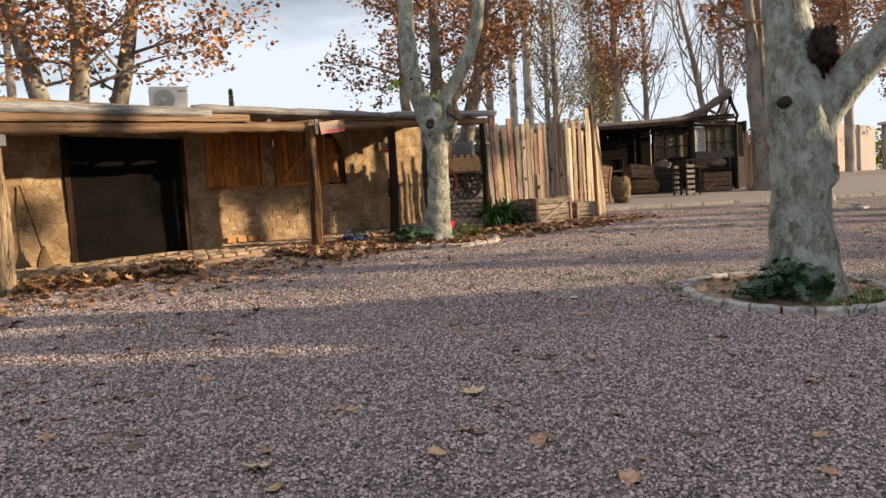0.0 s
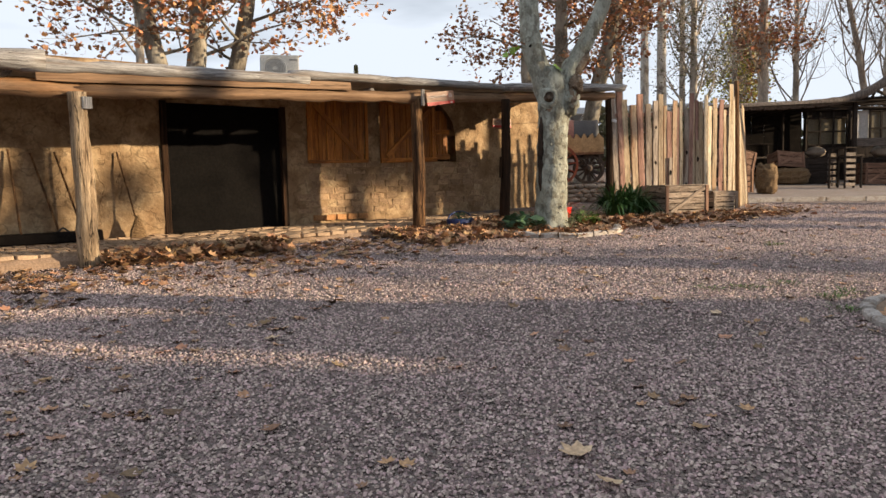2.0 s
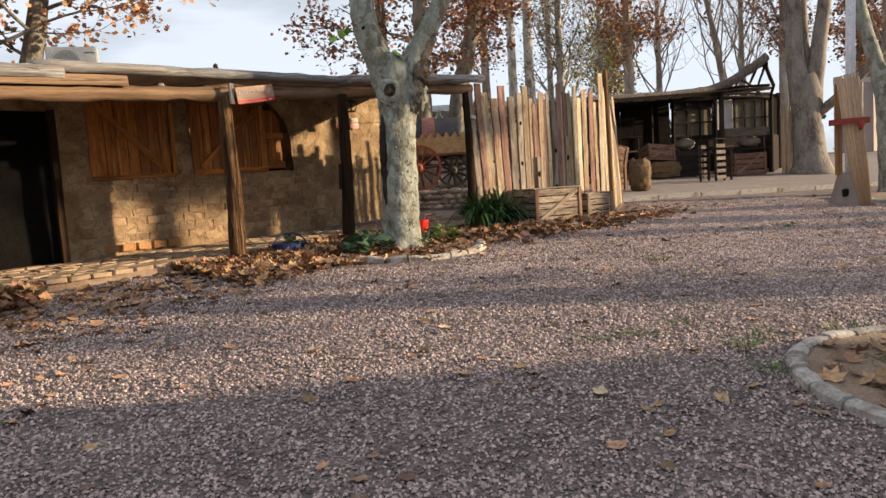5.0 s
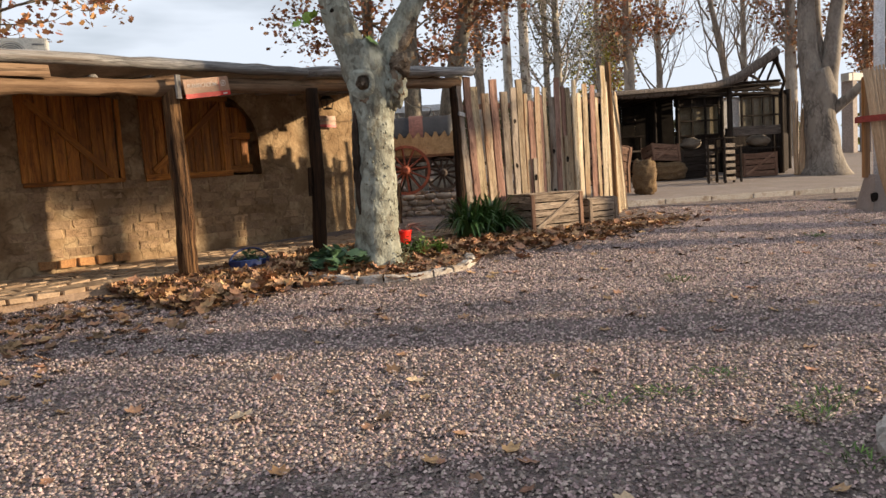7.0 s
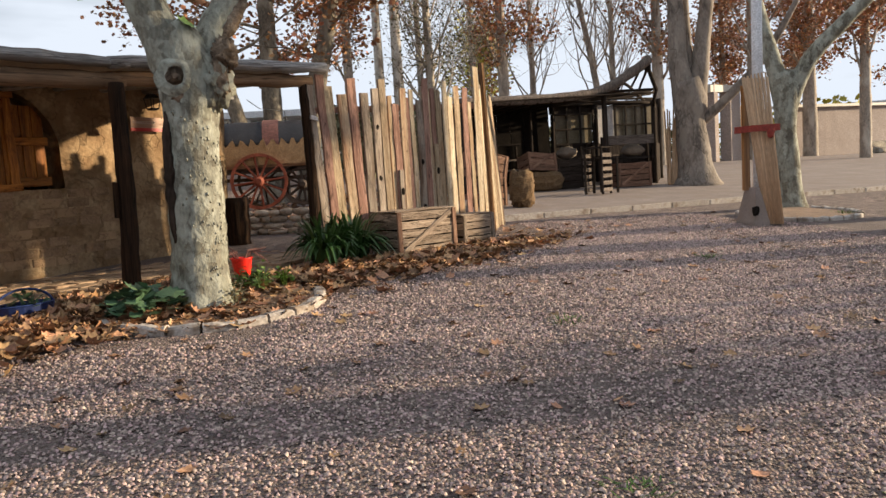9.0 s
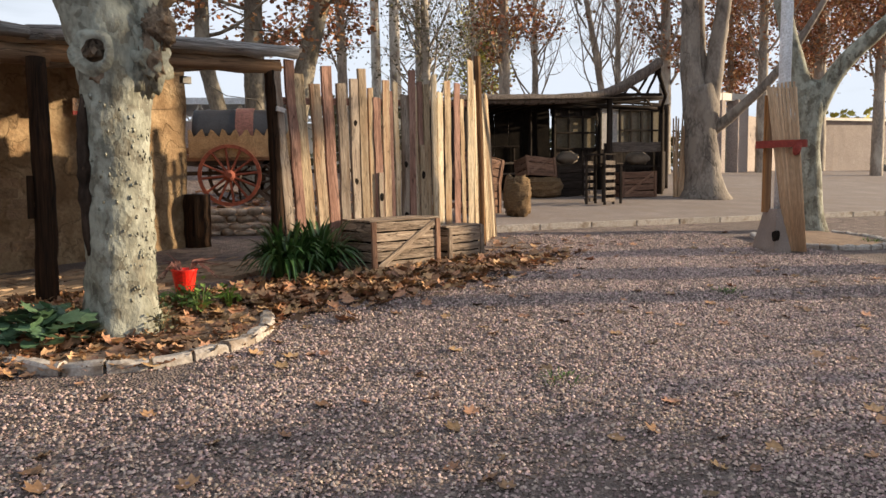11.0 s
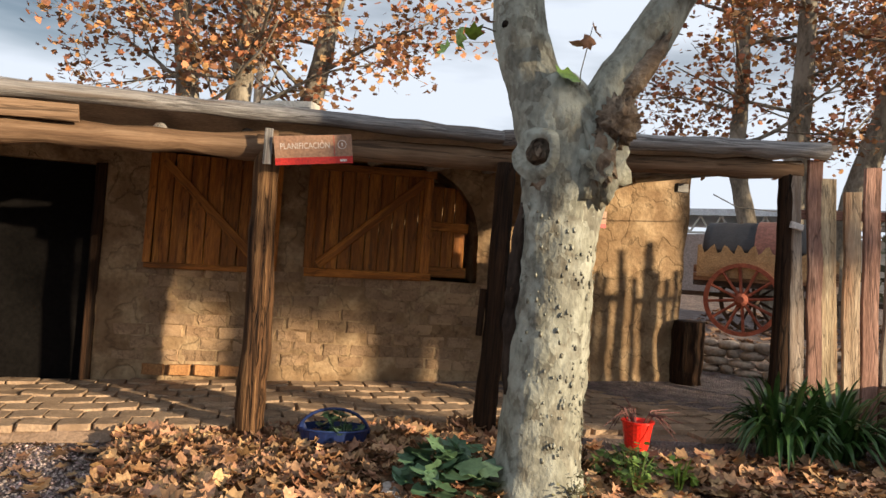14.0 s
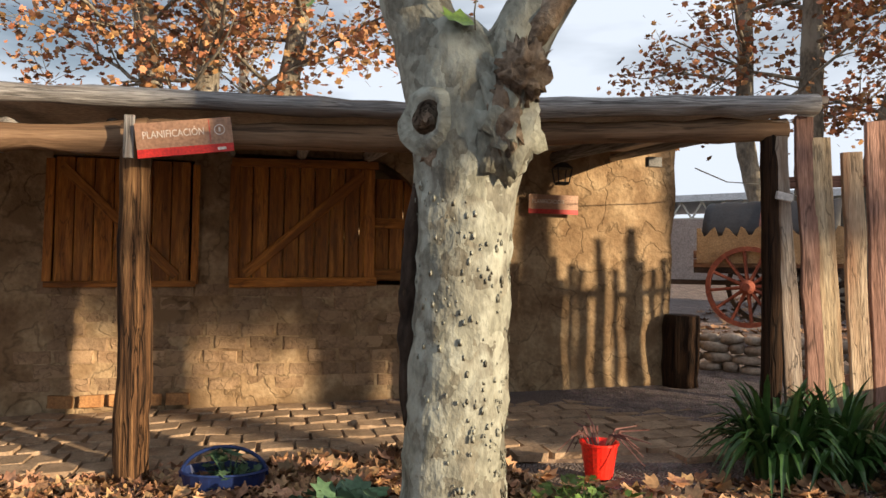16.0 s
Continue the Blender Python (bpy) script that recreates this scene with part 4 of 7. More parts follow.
def S(x, y, z):
    """A place in the shed: x along its front from the middle post, y inwards, z in the world."""
    return Vector((8.45, 24.2, 0)) + SX * (x * 0.69) + SY * (y * 0.75) + Vector((0, 0, z))


def SZ(x, y):
    p = S(x, y, 0)
    return float(H(p.x, p.y)) + 0.10


def Q(x, y, z):
    """A place in the shed in plain metres: x along its front from the middle post, y inwards."""
    return Vector((8.45, 24.2, 0)) + SX * x + SY * y + Vector((0, 0, z))


def QZ(x, y):
    p = Q(x, y, 0)
    return float(H(p.x, p.y)) + 0.10


shed = thing("open_shed", Q(0, 1.2, 1.2), "dark open-fronted shed of crooked logs with a sagging cane roof", "shed")
rr2 = random.Random(3)
LOG_X, LOG_Z = (-3.9, -3.1, -1.0, 0.1, 0.9, 1.42), (3.50, 3.52, 3.58, 3.77, 4.16, 4.50)


def log_z(x):
    return float(np.interp(x, LOG_X, LOG_Z))


pp, rr = path_pts([Q(x, 0, z) for x, z in zip(LOG_X, LOG_Z)], [0.11, 0.11, 0.115, 0.12, 0.13, 0.12], 0.15)
part("front_log", tube_bm(pp, rr, 12, None, 0.22, 3), shed_log, shed, "crooked grey-brown log along the shed's front", smooth=True)
log_part("front_log", Q(0.15, 0.35, 3.80), Q(1.75, 0.55, 4.36), 0.05, 0.04, shed_wood, shed, k=7)
log_part("broken_pole", Q(1.42, 0.02, 4.50), Q(1.98, 0.45, 3.75), 0.06, 0.05, shed_wood, shed, "dangling broken pole", k=7, bend=0.06)
log_part("broken_pole", Q(1.98, 0.45, 3.78), Q(2.12, 0.8, 3.30), 0.045, 0.04, shed_wood, shed, k=7, bend=0.04)
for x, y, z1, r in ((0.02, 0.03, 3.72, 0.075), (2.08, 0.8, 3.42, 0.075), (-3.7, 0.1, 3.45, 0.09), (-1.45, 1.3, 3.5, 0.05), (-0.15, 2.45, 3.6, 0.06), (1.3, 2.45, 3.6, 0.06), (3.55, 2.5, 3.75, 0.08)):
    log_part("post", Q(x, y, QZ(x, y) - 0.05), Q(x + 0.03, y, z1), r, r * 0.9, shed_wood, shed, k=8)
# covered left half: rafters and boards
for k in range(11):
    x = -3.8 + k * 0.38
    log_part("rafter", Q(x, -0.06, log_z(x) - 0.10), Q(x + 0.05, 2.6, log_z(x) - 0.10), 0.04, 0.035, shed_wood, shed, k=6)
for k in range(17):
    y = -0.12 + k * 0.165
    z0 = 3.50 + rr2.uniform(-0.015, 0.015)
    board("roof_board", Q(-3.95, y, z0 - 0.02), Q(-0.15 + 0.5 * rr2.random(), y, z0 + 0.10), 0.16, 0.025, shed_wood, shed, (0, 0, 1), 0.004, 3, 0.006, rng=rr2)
# ruined right half: open poles
for k in range(7):
    y = 0.5 + k * 0.34
    log_part("roof_pole", Q(-0.2, y, 3.72 + rr2.uniform(-0.05, 0.05)), Q(1.72 + 0.6 * y + rr2.uniform(-0.3, 0.1), y + rr2.uniform(-0.15, 0.15), 3.72 + rr2.uniform(-0.14, 0.14)), 0.045, 0.035, shed_wood, shed, k=6, bend=rr2.uniform(-0.05, 0.05))
for x in (0.3, 0.75, 1.15, 1.4):
    log_part("roof_pole", Q(x, 0.0, log_z(x) - 0.03), Q(x * 1.5 + 0.75, 2.6, 3.72), 0.04, 0.03, shed_wood, shed, k=6, bend=rr2.uniform(-0.06, 0.06))
log_part("roof_pole", Q(0.55, 0.1, 3.95), Q(2.3, 1.5, 3.62), 0.045, 0.035, shed_wood, shed, k=6, bend=-0.06)
log_part("wall_plate", Q(-3.9, 2.55, 3.62), Q(3.6, 2.55, 3.68), 0.07, 0.06, shed_wood, shed, k=8)


def shed_wall(name, x0, x1, y, z0, z1, mat, label=""):
    bm = bmesh.new()
    loft(bm, [[Q(x, y, z0 or QZ(x, y) - 0.05), Q(x, y + 0.05, z0 or QZ(x, y) - 0.05), Q(x, y + 0.05, z1), Q(x, y, z1)] for x in (x0, x1)])
    return part(name, bm, mat, shed, label)


# back wall: boards painted shade-black, tan panes between mullions, a pale panel
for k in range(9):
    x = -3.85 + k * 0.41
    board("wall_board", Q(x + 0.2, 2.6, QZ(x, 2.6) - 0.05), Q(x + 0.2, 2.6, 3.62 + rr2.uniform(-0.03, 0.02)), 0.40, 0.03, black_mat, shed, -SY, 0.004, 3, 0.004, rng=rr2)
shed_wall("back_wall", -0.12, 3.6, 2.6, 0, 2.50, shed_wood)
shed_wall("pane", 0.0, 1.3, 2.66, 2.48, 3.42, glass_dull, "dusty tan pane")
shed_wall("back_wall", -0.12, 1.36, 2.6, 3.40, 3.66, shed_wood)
shed_wall("panel", 1.36, 2.03, 2.62, 2.45, 3.60, light_panel, "pale board panel")
shed_wall("pane", 2.06, 3.5, 2.66, 2.48, 3.62, glass_dull, "dusty tan pane")
for x in (0.0, 0.42, 0.86, 1.3, 2.06, 2.42, 2.78, 3.14, 3.5):
    board("mullion", Q(x, 2.58, 2.45), Q(x, 2.58, 3.62), 0.055, 0.05, shed_wood, shed, -SY)
for x0, x1, zz2 in ((0.0, 1.3, (2.52, 2.95, 3.38)), (2.06, 3.5, (2.52, 3.02, 3.58))):
    for z in zz2:
        board("mullion", Q(x0, 2.57, z), Q(x1, 2.57, z), 0.05, 0.05, shed_wood, shed, -SY)
shed_wall("back_wall", 2.06, 3.6, 2.6, 3.60, 3.72, shed_wood)
# end walls; the left one is added to keep light out of the shed
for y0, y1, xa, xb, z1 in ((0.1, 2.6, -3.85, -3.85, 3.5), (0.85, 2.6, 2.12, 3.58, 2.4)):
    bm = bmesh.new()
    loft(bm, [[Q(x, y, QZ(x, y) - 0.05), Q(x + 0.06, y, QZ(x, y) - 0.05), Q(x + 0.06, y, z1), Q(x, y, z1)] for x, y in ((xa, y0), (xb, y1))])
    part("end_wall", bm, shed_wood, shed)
for f in (0.25, 0.5, 0.75):
    board("mullion", Q(2.12 + 1.46 * f, 0.85 + 1.75 * f, 2.35), Q(2.12 + 1.46 * f, 0.85 + 1.75 * f, 3.55), 0.06, 0.05, shed_wood, shed, -SY)
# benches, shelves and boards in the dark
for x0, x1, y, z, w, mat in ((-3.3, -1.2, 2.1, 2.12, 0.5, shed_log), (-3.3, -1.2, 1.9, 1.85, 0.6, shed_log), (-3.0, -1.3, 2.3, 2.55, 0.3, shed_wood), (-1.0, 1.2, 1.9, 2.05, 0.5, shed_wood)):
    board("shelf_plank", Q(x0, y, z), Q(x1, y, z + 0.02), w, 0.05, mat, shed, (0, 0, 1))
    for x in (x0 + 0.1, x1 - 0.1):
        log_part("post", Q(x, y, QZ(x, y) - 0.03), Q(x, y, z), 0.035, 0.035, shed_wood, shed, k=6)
ob = board("hanging_board", Q(0.08, 0.06, 2.45), Q(1.56, 0.12, 2.45), 0.24, 0.05, shed_log, None, -SY, 0.01, 4, 0.006)
tagged(ob, "long grey-brown plank fixed across the shed's front", "plank")
board("table_board", Q(0.10, 0.45, 1.97), Q(1.62, 0.45, 1.98), 0.5, 0.05, shed_wood, shed, (0, 0, 1))
for x in (0.16, 1.56):
    log_part("post", Q(x, 0.4, QZ(x, 0.4)), Q(x, 0.4, 2.5 if x > 1 else 2.56), 0.04, 0.04, shed_wood, shed, k=6)

plank_box("wooden_crate", Matrix.Translation(S(1.25, 0.30, SZ(1.25, 0.3))) @ SHED, 0.98, 0.45, 0.62, 4, rust_crate_wood, "reddish wooden crate with a diagonal brace in the shed", "crate", "shed crates", lid=False)
plank_box("wooden_crate", Matrix.Translation(S(-2.3, 0.9, SZ(-2.3, 0.9) + 0.45)) @ SHED @ pose(0, 0, 0, -14, 4, 8), 0.85, 0.45, 0.48, 3, rust_crate_wood, "tilted reddish crate propped on hay in the shed", "crate", "shed crates", lid=False)
plank_box("wooden_crate", Matrix.Translation(S(-1.0, 1.1, SZ(-1, 1.1))) @ SHED, 0.75, 0.45, 0.75, 4, shed_wood, "dark wooden crate against the shed's middle post", "crate", "shed crates", brace=False)
plank_box("wooden_crate", pose(4.55, 21.2, float(H(4.55, 21.2)) + 0.10, 0, 0, 30), 0.6, 0.5, 0.55, 4, rust_crate_wood, "reddish slatted crate standing on the terrace", "crate", "shed crates", brace=False)
plank_box("wooden_crate", pose(4.50, 21.25, float(H(4.55, 21.2)) + 0.67, 0, 12, 24), 0.75, 0.5, 0.5, 3, rust_crate_wood, "reddish braced crate stacked askew on another", "crate", "shed crates")
# slatted rack on the terrace
rk = thing("slatted_rack", pose(7.75, 22.85, float(H(7.75, 22.85)) + 0.10, 0, 0, 38), "open rack of grey slats with four legs", "rack")
RM = WM[rk.name]
for x in (-0.36, 0.02, 0.36):
    for y in (-0.22, 0.22):
        board("leg", RM @ Vector((x, y, 0)), RM @ Vector((x, y, 1.06 if x < 0.1 else 0.86)), 0.05, 0.05, shed_wood, rk)
for k in range(6):
    board("slat", RM @ Vector((-0.38, -0.25, 0.10 + 0.16 * k)), RM @ Vector((0.04, -0.25, 0.10 + 0.16 * k)), 0.09, 0.02, shed_log, rk, RM.to_3x3() @ Vector((0, -1, 0)))
    board("slat", RM @ Vector((-0.38, 0.25, 0.10 + 0.16 * k)), RM @ Vector((0.04, 0.25, 0.10 + 0.16 * k)), 0.09, 0.02, shed_log, rk, RM.to_3x3() @ Vector((0, 1, 0)))
board("top", RM @ Vector((-0.42, 0, 1.08)), RM @ Vector((0.08, 0, 1.08)), 0.52, 0.03, shed_wood, rk, (0, 0, 1))
board("top", RM @ Vector((0.09, 0, 0.88)), RM @ Vector((0.42, 0, 0.88)), 0.52, 0.03, shed_wood, rk, (0, 0, 1))


hb = part("hay_bale", blob_bm(0.25, 0.25, 0.74, 0.30, 4, 28, 18, seed=4, power=0.35), hay_mat, None, "", pose(5.16, 20.75, float(H(5.16, 20.75)) + 0.09), True)
tagged(hb, "upright round bale of brown hay on the terrace", "hay bale")
hb = part("hay_bale", blob_bm(0.6, 0.35, 0.5, 0.18, 3, seed=8, power=0.4), hay_mat, None, "", Matrix.Translation(S(-2.2, 0.8, SZ(-2.2, 0.8) - 0.01)) @ SHED)
tagged(hb, "brown hay bale under a tilted crate", "hay bale")
for x, y, z, sx, sd in ((1.55, 0.5, 2.02, 0.32, 1.0), (-0.95, 1.1, SZ(-0.9, 1.1) + 0.77, 0.30, 2.0)):
    tagged(part("sack", blob_bm(sx, 0.24, 0.32, 0.3, 2.5, seed=sd), sack_mat, None, "", Matrix.Translation(S(x, y, z)) @ SHED, True), "slumped dusty cloth sack in the shed", "sack", "shed sacks")
# cane bundle leaning at the shed's end
cb = thing("cane_bundle", S(2.9, -0.1, SZ(2.9, 0)), "loose bundle of pale canes leaning by the shed", "canes")
for k in range(14):
    x = rr2.uniform(-0.3, 0.3)
    part("cane", tube_bm([S(2.85 + x * 0.6, -0.1 + rr2.uniform(-0.05, 0.05), SZ(2.8, 0)), S(3.15 + x * 1.3, 0.1 + rr2.uniform(-0.08, 0.08), 3.1 + rr2.uniform(-0.2, 0.25))], [0.028, 0.02], 5), cane_mat, cb)

# ---- White pole wrapped in canes ----
cp = thing("cane_wrapped_pole", Vector((8.0, 17.15, float(H(8, 17.15)))), "white pole wrapped in split canes tied with a red strap", "pole")
cz = float(H(8, 17.15))
part("pole", tube_bm([(8.0, 17.15, cz + 0.3), (8.03, 17.15, cz + 3), (8.08, 17.15, 7.5)], [0.085, 0.08, 0.075], 14), pole_paint, cp, smooth=True)
bm = bmesh.new()
loft(bm, [[(8.0 + sx * w, 17.15 + sy * w, cz + z) for sx, sy in ((-1, -1), (1, -1), (1, 1), (-1, 1))] for z, w in ((-0.1, 0.26), (0.05, 0.25), (0.58, 0.15), (0.60, 0.14))])
part("concrete_foot", bm, concrete_mat, cp)
dvec = Vector((0.76, -0.65, 0))
for k in range(15):
    f = k / 14
    a = Vector((8.0, 17.15, 0)) + dvec * (0.10 + 0.24 * f) + Vector((-0.1, -0.14, cz + 0.01))
    b = Vector((8.0, 17.15, 0)) + dvec * (-0.20 + 0.36 * f) + Vector((-0.06, -0.09, cz + 2.32 + 0.04 * math.sin(k * 3)))
    log_part("cane", a, b, 0.017, 0.015, cane_mat, cp, k=5, wob=0.05, step=0.8)
board("side_plank", Vector((8.0, 17.15, cz + 0.55)) - dvec * 0.20 + Vector((-0.02, -0.06, 0)), Vector((8.0, 17.15, cz + 2.2)) - dvec * 0.19 + Vector((-0.02, -0.06, 0)), 0.12, 0.03, beam_wood, cp, (-0.6, -0.8, 0), label="orange-brown plank")
bm = bmesh.new()
ring = [(Vector((8.0, 17.15, 0)) + dvec * (0.31 * math.cos(a)) + Vector((-0.02, -0.02, 0)) + Vector((-0.65, -0.76, 0)) * (0.20 * math.sin(a)), a) for a in [2 * math.pi * i / 20 for i in range(20)]]
loft(bm, [[p + Vector((0, 0, cz + z)) + Vector((p.x - 8, p.y - 17.15, 0)) * o for p, a in ring] for z, o in ((1.46, 0), (1.46, 0.08), (1.56, 0.08), (1.56, 0))], cap=False)
part("strap", bm, strap_red, cp, "dark red cloth strap")
part("hole", blob_bm(0.07, 0.03, 0.16, 0.3, 4, 9, 7), black_mat, cp, "dark broken hole in the concrete foot", pose(7.75, 16.87, 0.84))
part("strap_knot", blob_bm(0.07, 0.05, 0.2, 0.4, 4, 8, 6), strap_red, cp, "dark red knot", pose(8.05, 16.88, cz + 1.34))

# ---- More trees ----
zB = float(H(9.90, 18.98))
tree("plane_tree", (9.90, 18.98, zB), [
    ([(9.90, 18.98, zB - 0.1), (9.90, 18.98, zB + 0.1), (9.87, 18.98, zB + 0.5), (9.82, 18.98, 2.3), (9.84, 18.98, 2.9), (9.90, 18.98, 3.3)], [0.34, 0.26, 0.20, 0.19, 0.22, 0.2]),
    ([(9.82, 18.98, 2.6), (9.65, 19.08, 3.5), (9.45, 19.18, 4.4), (9.10, 19.38, 6.5)], [0.19, 0.15, 0.13, 0.08]),
    ([(9.88, 18.98, 2.7), (10.20, 18.78, 3.5), (10.70, 18.48, 4.1), (11.50, 18.18, 5.0), (12.30, 17.98, 6.5)], [0.17, 0.14, 0.12, 0.10, 0.06]),
], 31, plane_bark, "grey plane tree with a low fork in a stone ring", [
    ((9.10, 19.38, 6.9), (-0.7, 0.5, 0.7), 2.4, 0.04), ((12.30, 17.98, 6.9), (0.8, 0.3, 0.5), 2.4, 0.04), ((9.25, 19.28, 6.3), (0.6, 0.5, 0.7), 2.0, 0.04),
], 500, 0.15, k=14)
zG = float(H(11.0, 24.3)) + 0.1
tree("plane_tree", (11, 24.3, zG), [
    ([(11, 24.3, zG - 0.1), (11, 24.3, zG + 0.1), (10.98, 24.3, zG + 0.5), (10.9, 24.3, 2.6), (10.9, 24.3, 3.4), (10.8, 24.3, 3.9)], [0.72, 0.58, 0.44, 0.38, 0.42, 0.36]),
    ([(10.85, 24.3, 3.0), (10.65, 24.35, 4.2), (10.6, 24.4, 6), (10.5, 24.6, 9)], [0.34, 0.25, 0.2, 0.12]),
    ([(11.0, 24.3, 3.0), (11.15, 24.2, 4.2), (11.35, 24.1, 6), (11.8, 24, 9)], [0.30, 0.22, 0.17, 0.1]),
    ([(10.95, 24.3, 3.4), (10.95, 24.5, 5), (11.0, 24.7, 8)], [0.2, 0.13, 0.08]),
    ([(11.05, 24.3, 2.7), (11.6, 23.8, 3.3), (12.35, 23.2, 4.3), (13.2, 22.7, 6)], [0.15, 0.12, 0.10, 0.05]),
], 32, old_bark, "old grey plane tree with several stems by the shed", [
    ((10.55, 24.5, 6.5), (-0.8, 0.3, 0.6), 3.2, 0.07), ((11.5, 24.1, 6.5), (0.7, -0.3, 0.6), 3.2, 0.07), ((11.0, 24.6, 6.5), (0.1, 0.9, 0.6), 3.0, 0.06), ((10.5, 24.5, 8), (-0.2, -0.6, 1), 3.0, 0.06),
], 2200, 0.16, k=14)
# trees behind the house
for i, (x, y, lx, ly) in enumerate(((-9.45, 18.75, -1.7, 0.3), (-9.0, 19.1, 0.05, 0.5), (-8.9, 20.6, 1.2, 0.4))):
    z = float(H(x, y))
    t3 = (x + lx, y + ly, 9.5)
    mid = (x + lx * 0.38, y + ly * 0.4, 5.6)
    m2 = (x + lx * 0.62, y + ly * 0.6, 7.2)
    bo = []
    for k in range(7):
        a = k * 2.4 + i
        bo.append(((x + lx * (0.3 + 0.08 * k), y + ly * 0.5, 4.9 + 0.55 * k), (math.cos(a), 0.6 * math.sin(a) - 0.3, 0.25 + 0.05 * k), 3.0, 0.05))
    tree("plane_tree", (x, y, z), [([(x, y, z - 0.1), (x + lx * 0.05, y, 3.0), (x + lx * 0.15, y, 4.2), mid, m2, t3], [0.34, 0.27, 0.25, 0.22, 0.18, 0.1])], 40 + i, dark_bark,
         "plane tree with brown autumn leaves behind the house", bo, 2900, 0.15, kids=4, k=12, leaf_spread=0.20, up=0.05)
# trees behind the wagon
for i, (x, y, lx, ly, r) in enumerate(((-0.85, 25.7, -0.15, 0.2, 0.19), (0.15, 26.1, 0.1, 0.2, 0.26), (0.9, 26.7, 1.6, 0.3, 0.28))):
    z = float(H(x, y))
    bo = []
    for k in range(6):
        a = k * 2.4 + 1.3 * i
        bo.append(((x + lx * (0.45 + 0.1 * k), y + ly * 0.5, 5.2 + 0.7 * k), (math.cos(a), 0.7 * math.sin(a), 0.15 + 0.05 * k), 3.0, 0.05))
    stem = [(x, y, z - 0.1), (x + lx * 0.1, y, 3.0), (x + lx * 0.3, y, 4.6), (x + lx * 0.6, y + ly, 6.5), (x + lx, y + ly, 10)]
    if i == 0:
        stem[0], stem[1] = (x + 1.0, y, z - 0.1), (x + 0.55, y, 2.4)
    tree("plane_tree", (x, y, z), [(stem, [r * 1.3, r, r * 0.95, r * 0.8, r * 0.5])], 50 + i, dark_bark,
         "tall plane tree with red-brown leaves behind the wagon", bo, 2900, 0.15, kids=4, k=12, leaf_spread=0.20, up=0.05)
# pale poplars and winter trees further back
def back_tree(x, y, h, r, seed, bark, label, n_leaf, leaf_mat, bare=False, lo=3.0, ln=3.0, nb=9, size=0.2, lean=0.0, sp=0.9):
    z = float(H(x, y))
    nb, n_leaf = int(nb * (1.6 if bare else 1.35)), int(n_leaf * 1.7)
    size, r, bark = size * 0.8, r * 0.75, poplar_bark if bark is dark_bark else bark
    bo = []
    for k in range(nb):
        f = (k + 0.5) / nb
        a = k * 2.4 + seed
        bo.append(((x + lean * f, y, z + lo + (h - lo) * f * 0.85), (math.cos(a) * 0.75, math.sin(a) * 0.75, 0.95), ln * (1 - 0.4 * f), r * 0.32))
    return tree("poplar_tree" if not bare else "bare_tree", (x, y, z), [([(x, y, z - 0.2), (x + lean * 0.2, y, z + h * 0.3), (x + lean * 0.6, y, z + h * 0.7), (x + lean, y, z + h)], [r * 1.2, r, r * 0.6, r * 0.15])], seed, bark, label, bo,
                n_leaf, size, leaf_mat, kids=5, k=9, leaf_spread=0.22, up=0.35, spread=sp, far=True)


back_tree(4.2, 37.8, 17, 0.26, 61, white_bark, "tall pale poplar trunk beyond the fence", 1200, crown_leaf, lo=7)
back_tree(5.0, 37.9, 17, 0.30, 62, white_bark, "tall pale poplar trunk beyond the fence", 1200, crown_leaf, lo=7)
back_tree(4.35, 26.0, 9, 0.17, 63, dark_bark, "poplar with dense grey twigs beyond the fence", 3600, scrub_leaf, lo=1.6, ln=2.2, nb=14, size=0.10)
back_tree(8.3, 33.0, 14, 0.26, 64, dark_bark, "tall tree hung with red-brown leaves beyond the shed", 5200, crown_leaf, lo=2.5, nb=12, size=0.2)
back_tree(2.6, 33.0, 14, 0.22, 65, dark_bark, "tall tree with thin brown leaves beyond the fence", 4200, crown_leaf, lo=3, nb=10, size=0.2)
back_tree(6.3, 40.0, 15, 0.2, 69, dark_bark, "leafless winter tree far behind the fence", 0, None, True, lo=2.5, ln=3.6, nb=12)
back_tree(14.5, 38.0, 13, 0.2, 66, dark_bark, "leafless winter tree behind the shed", 0, None, True, lo=2.0, ln=5.0, nb=12, lean=-2.5)
back_tree(12.0, 41.0, 13, 0.2, 67, dark_bark, "leafless winter tree behind the shed", 0, None, True, lo=2.0, ln=5.0, nb=12)
back_tree(15.5, 35.0, 14, 0.3, 68, dark_bark, "tall tree with brown leaves behind the old plane", 4000, crown_leaf, lo=3.0, nb=13, size=0.2)
back_tree(20.5, 36.0, 14, 0.28, 70, dark_bark, "tall tree with brown leaves beside the far wall", 4000, crown_leaf, lo=3.5, nb=12, size=0.2)
back_tree(27.5, 41.5, 12, 0.45, 71, dark_bark, "dark-trunked tree with yellow-brown leaves by the far wall", 4000, crown_leaf, lo=4.0, nb=11, size=0.22)
back_tree(10.8, 47.0, 7.5, 0.2, 72, dark_bark, "yellow-green tree far behind the shed", 2600, yellow_leaf, lo=1.5, ln=3.0, nb=12, size=0.25)
back_tree(-13.5, 24.0, 11, 0.2, 73, dark_bark, "plane tree with brown leaves far behind the house", 1400, crown_leaf, lo=4.0, nb=9, size=0.2)


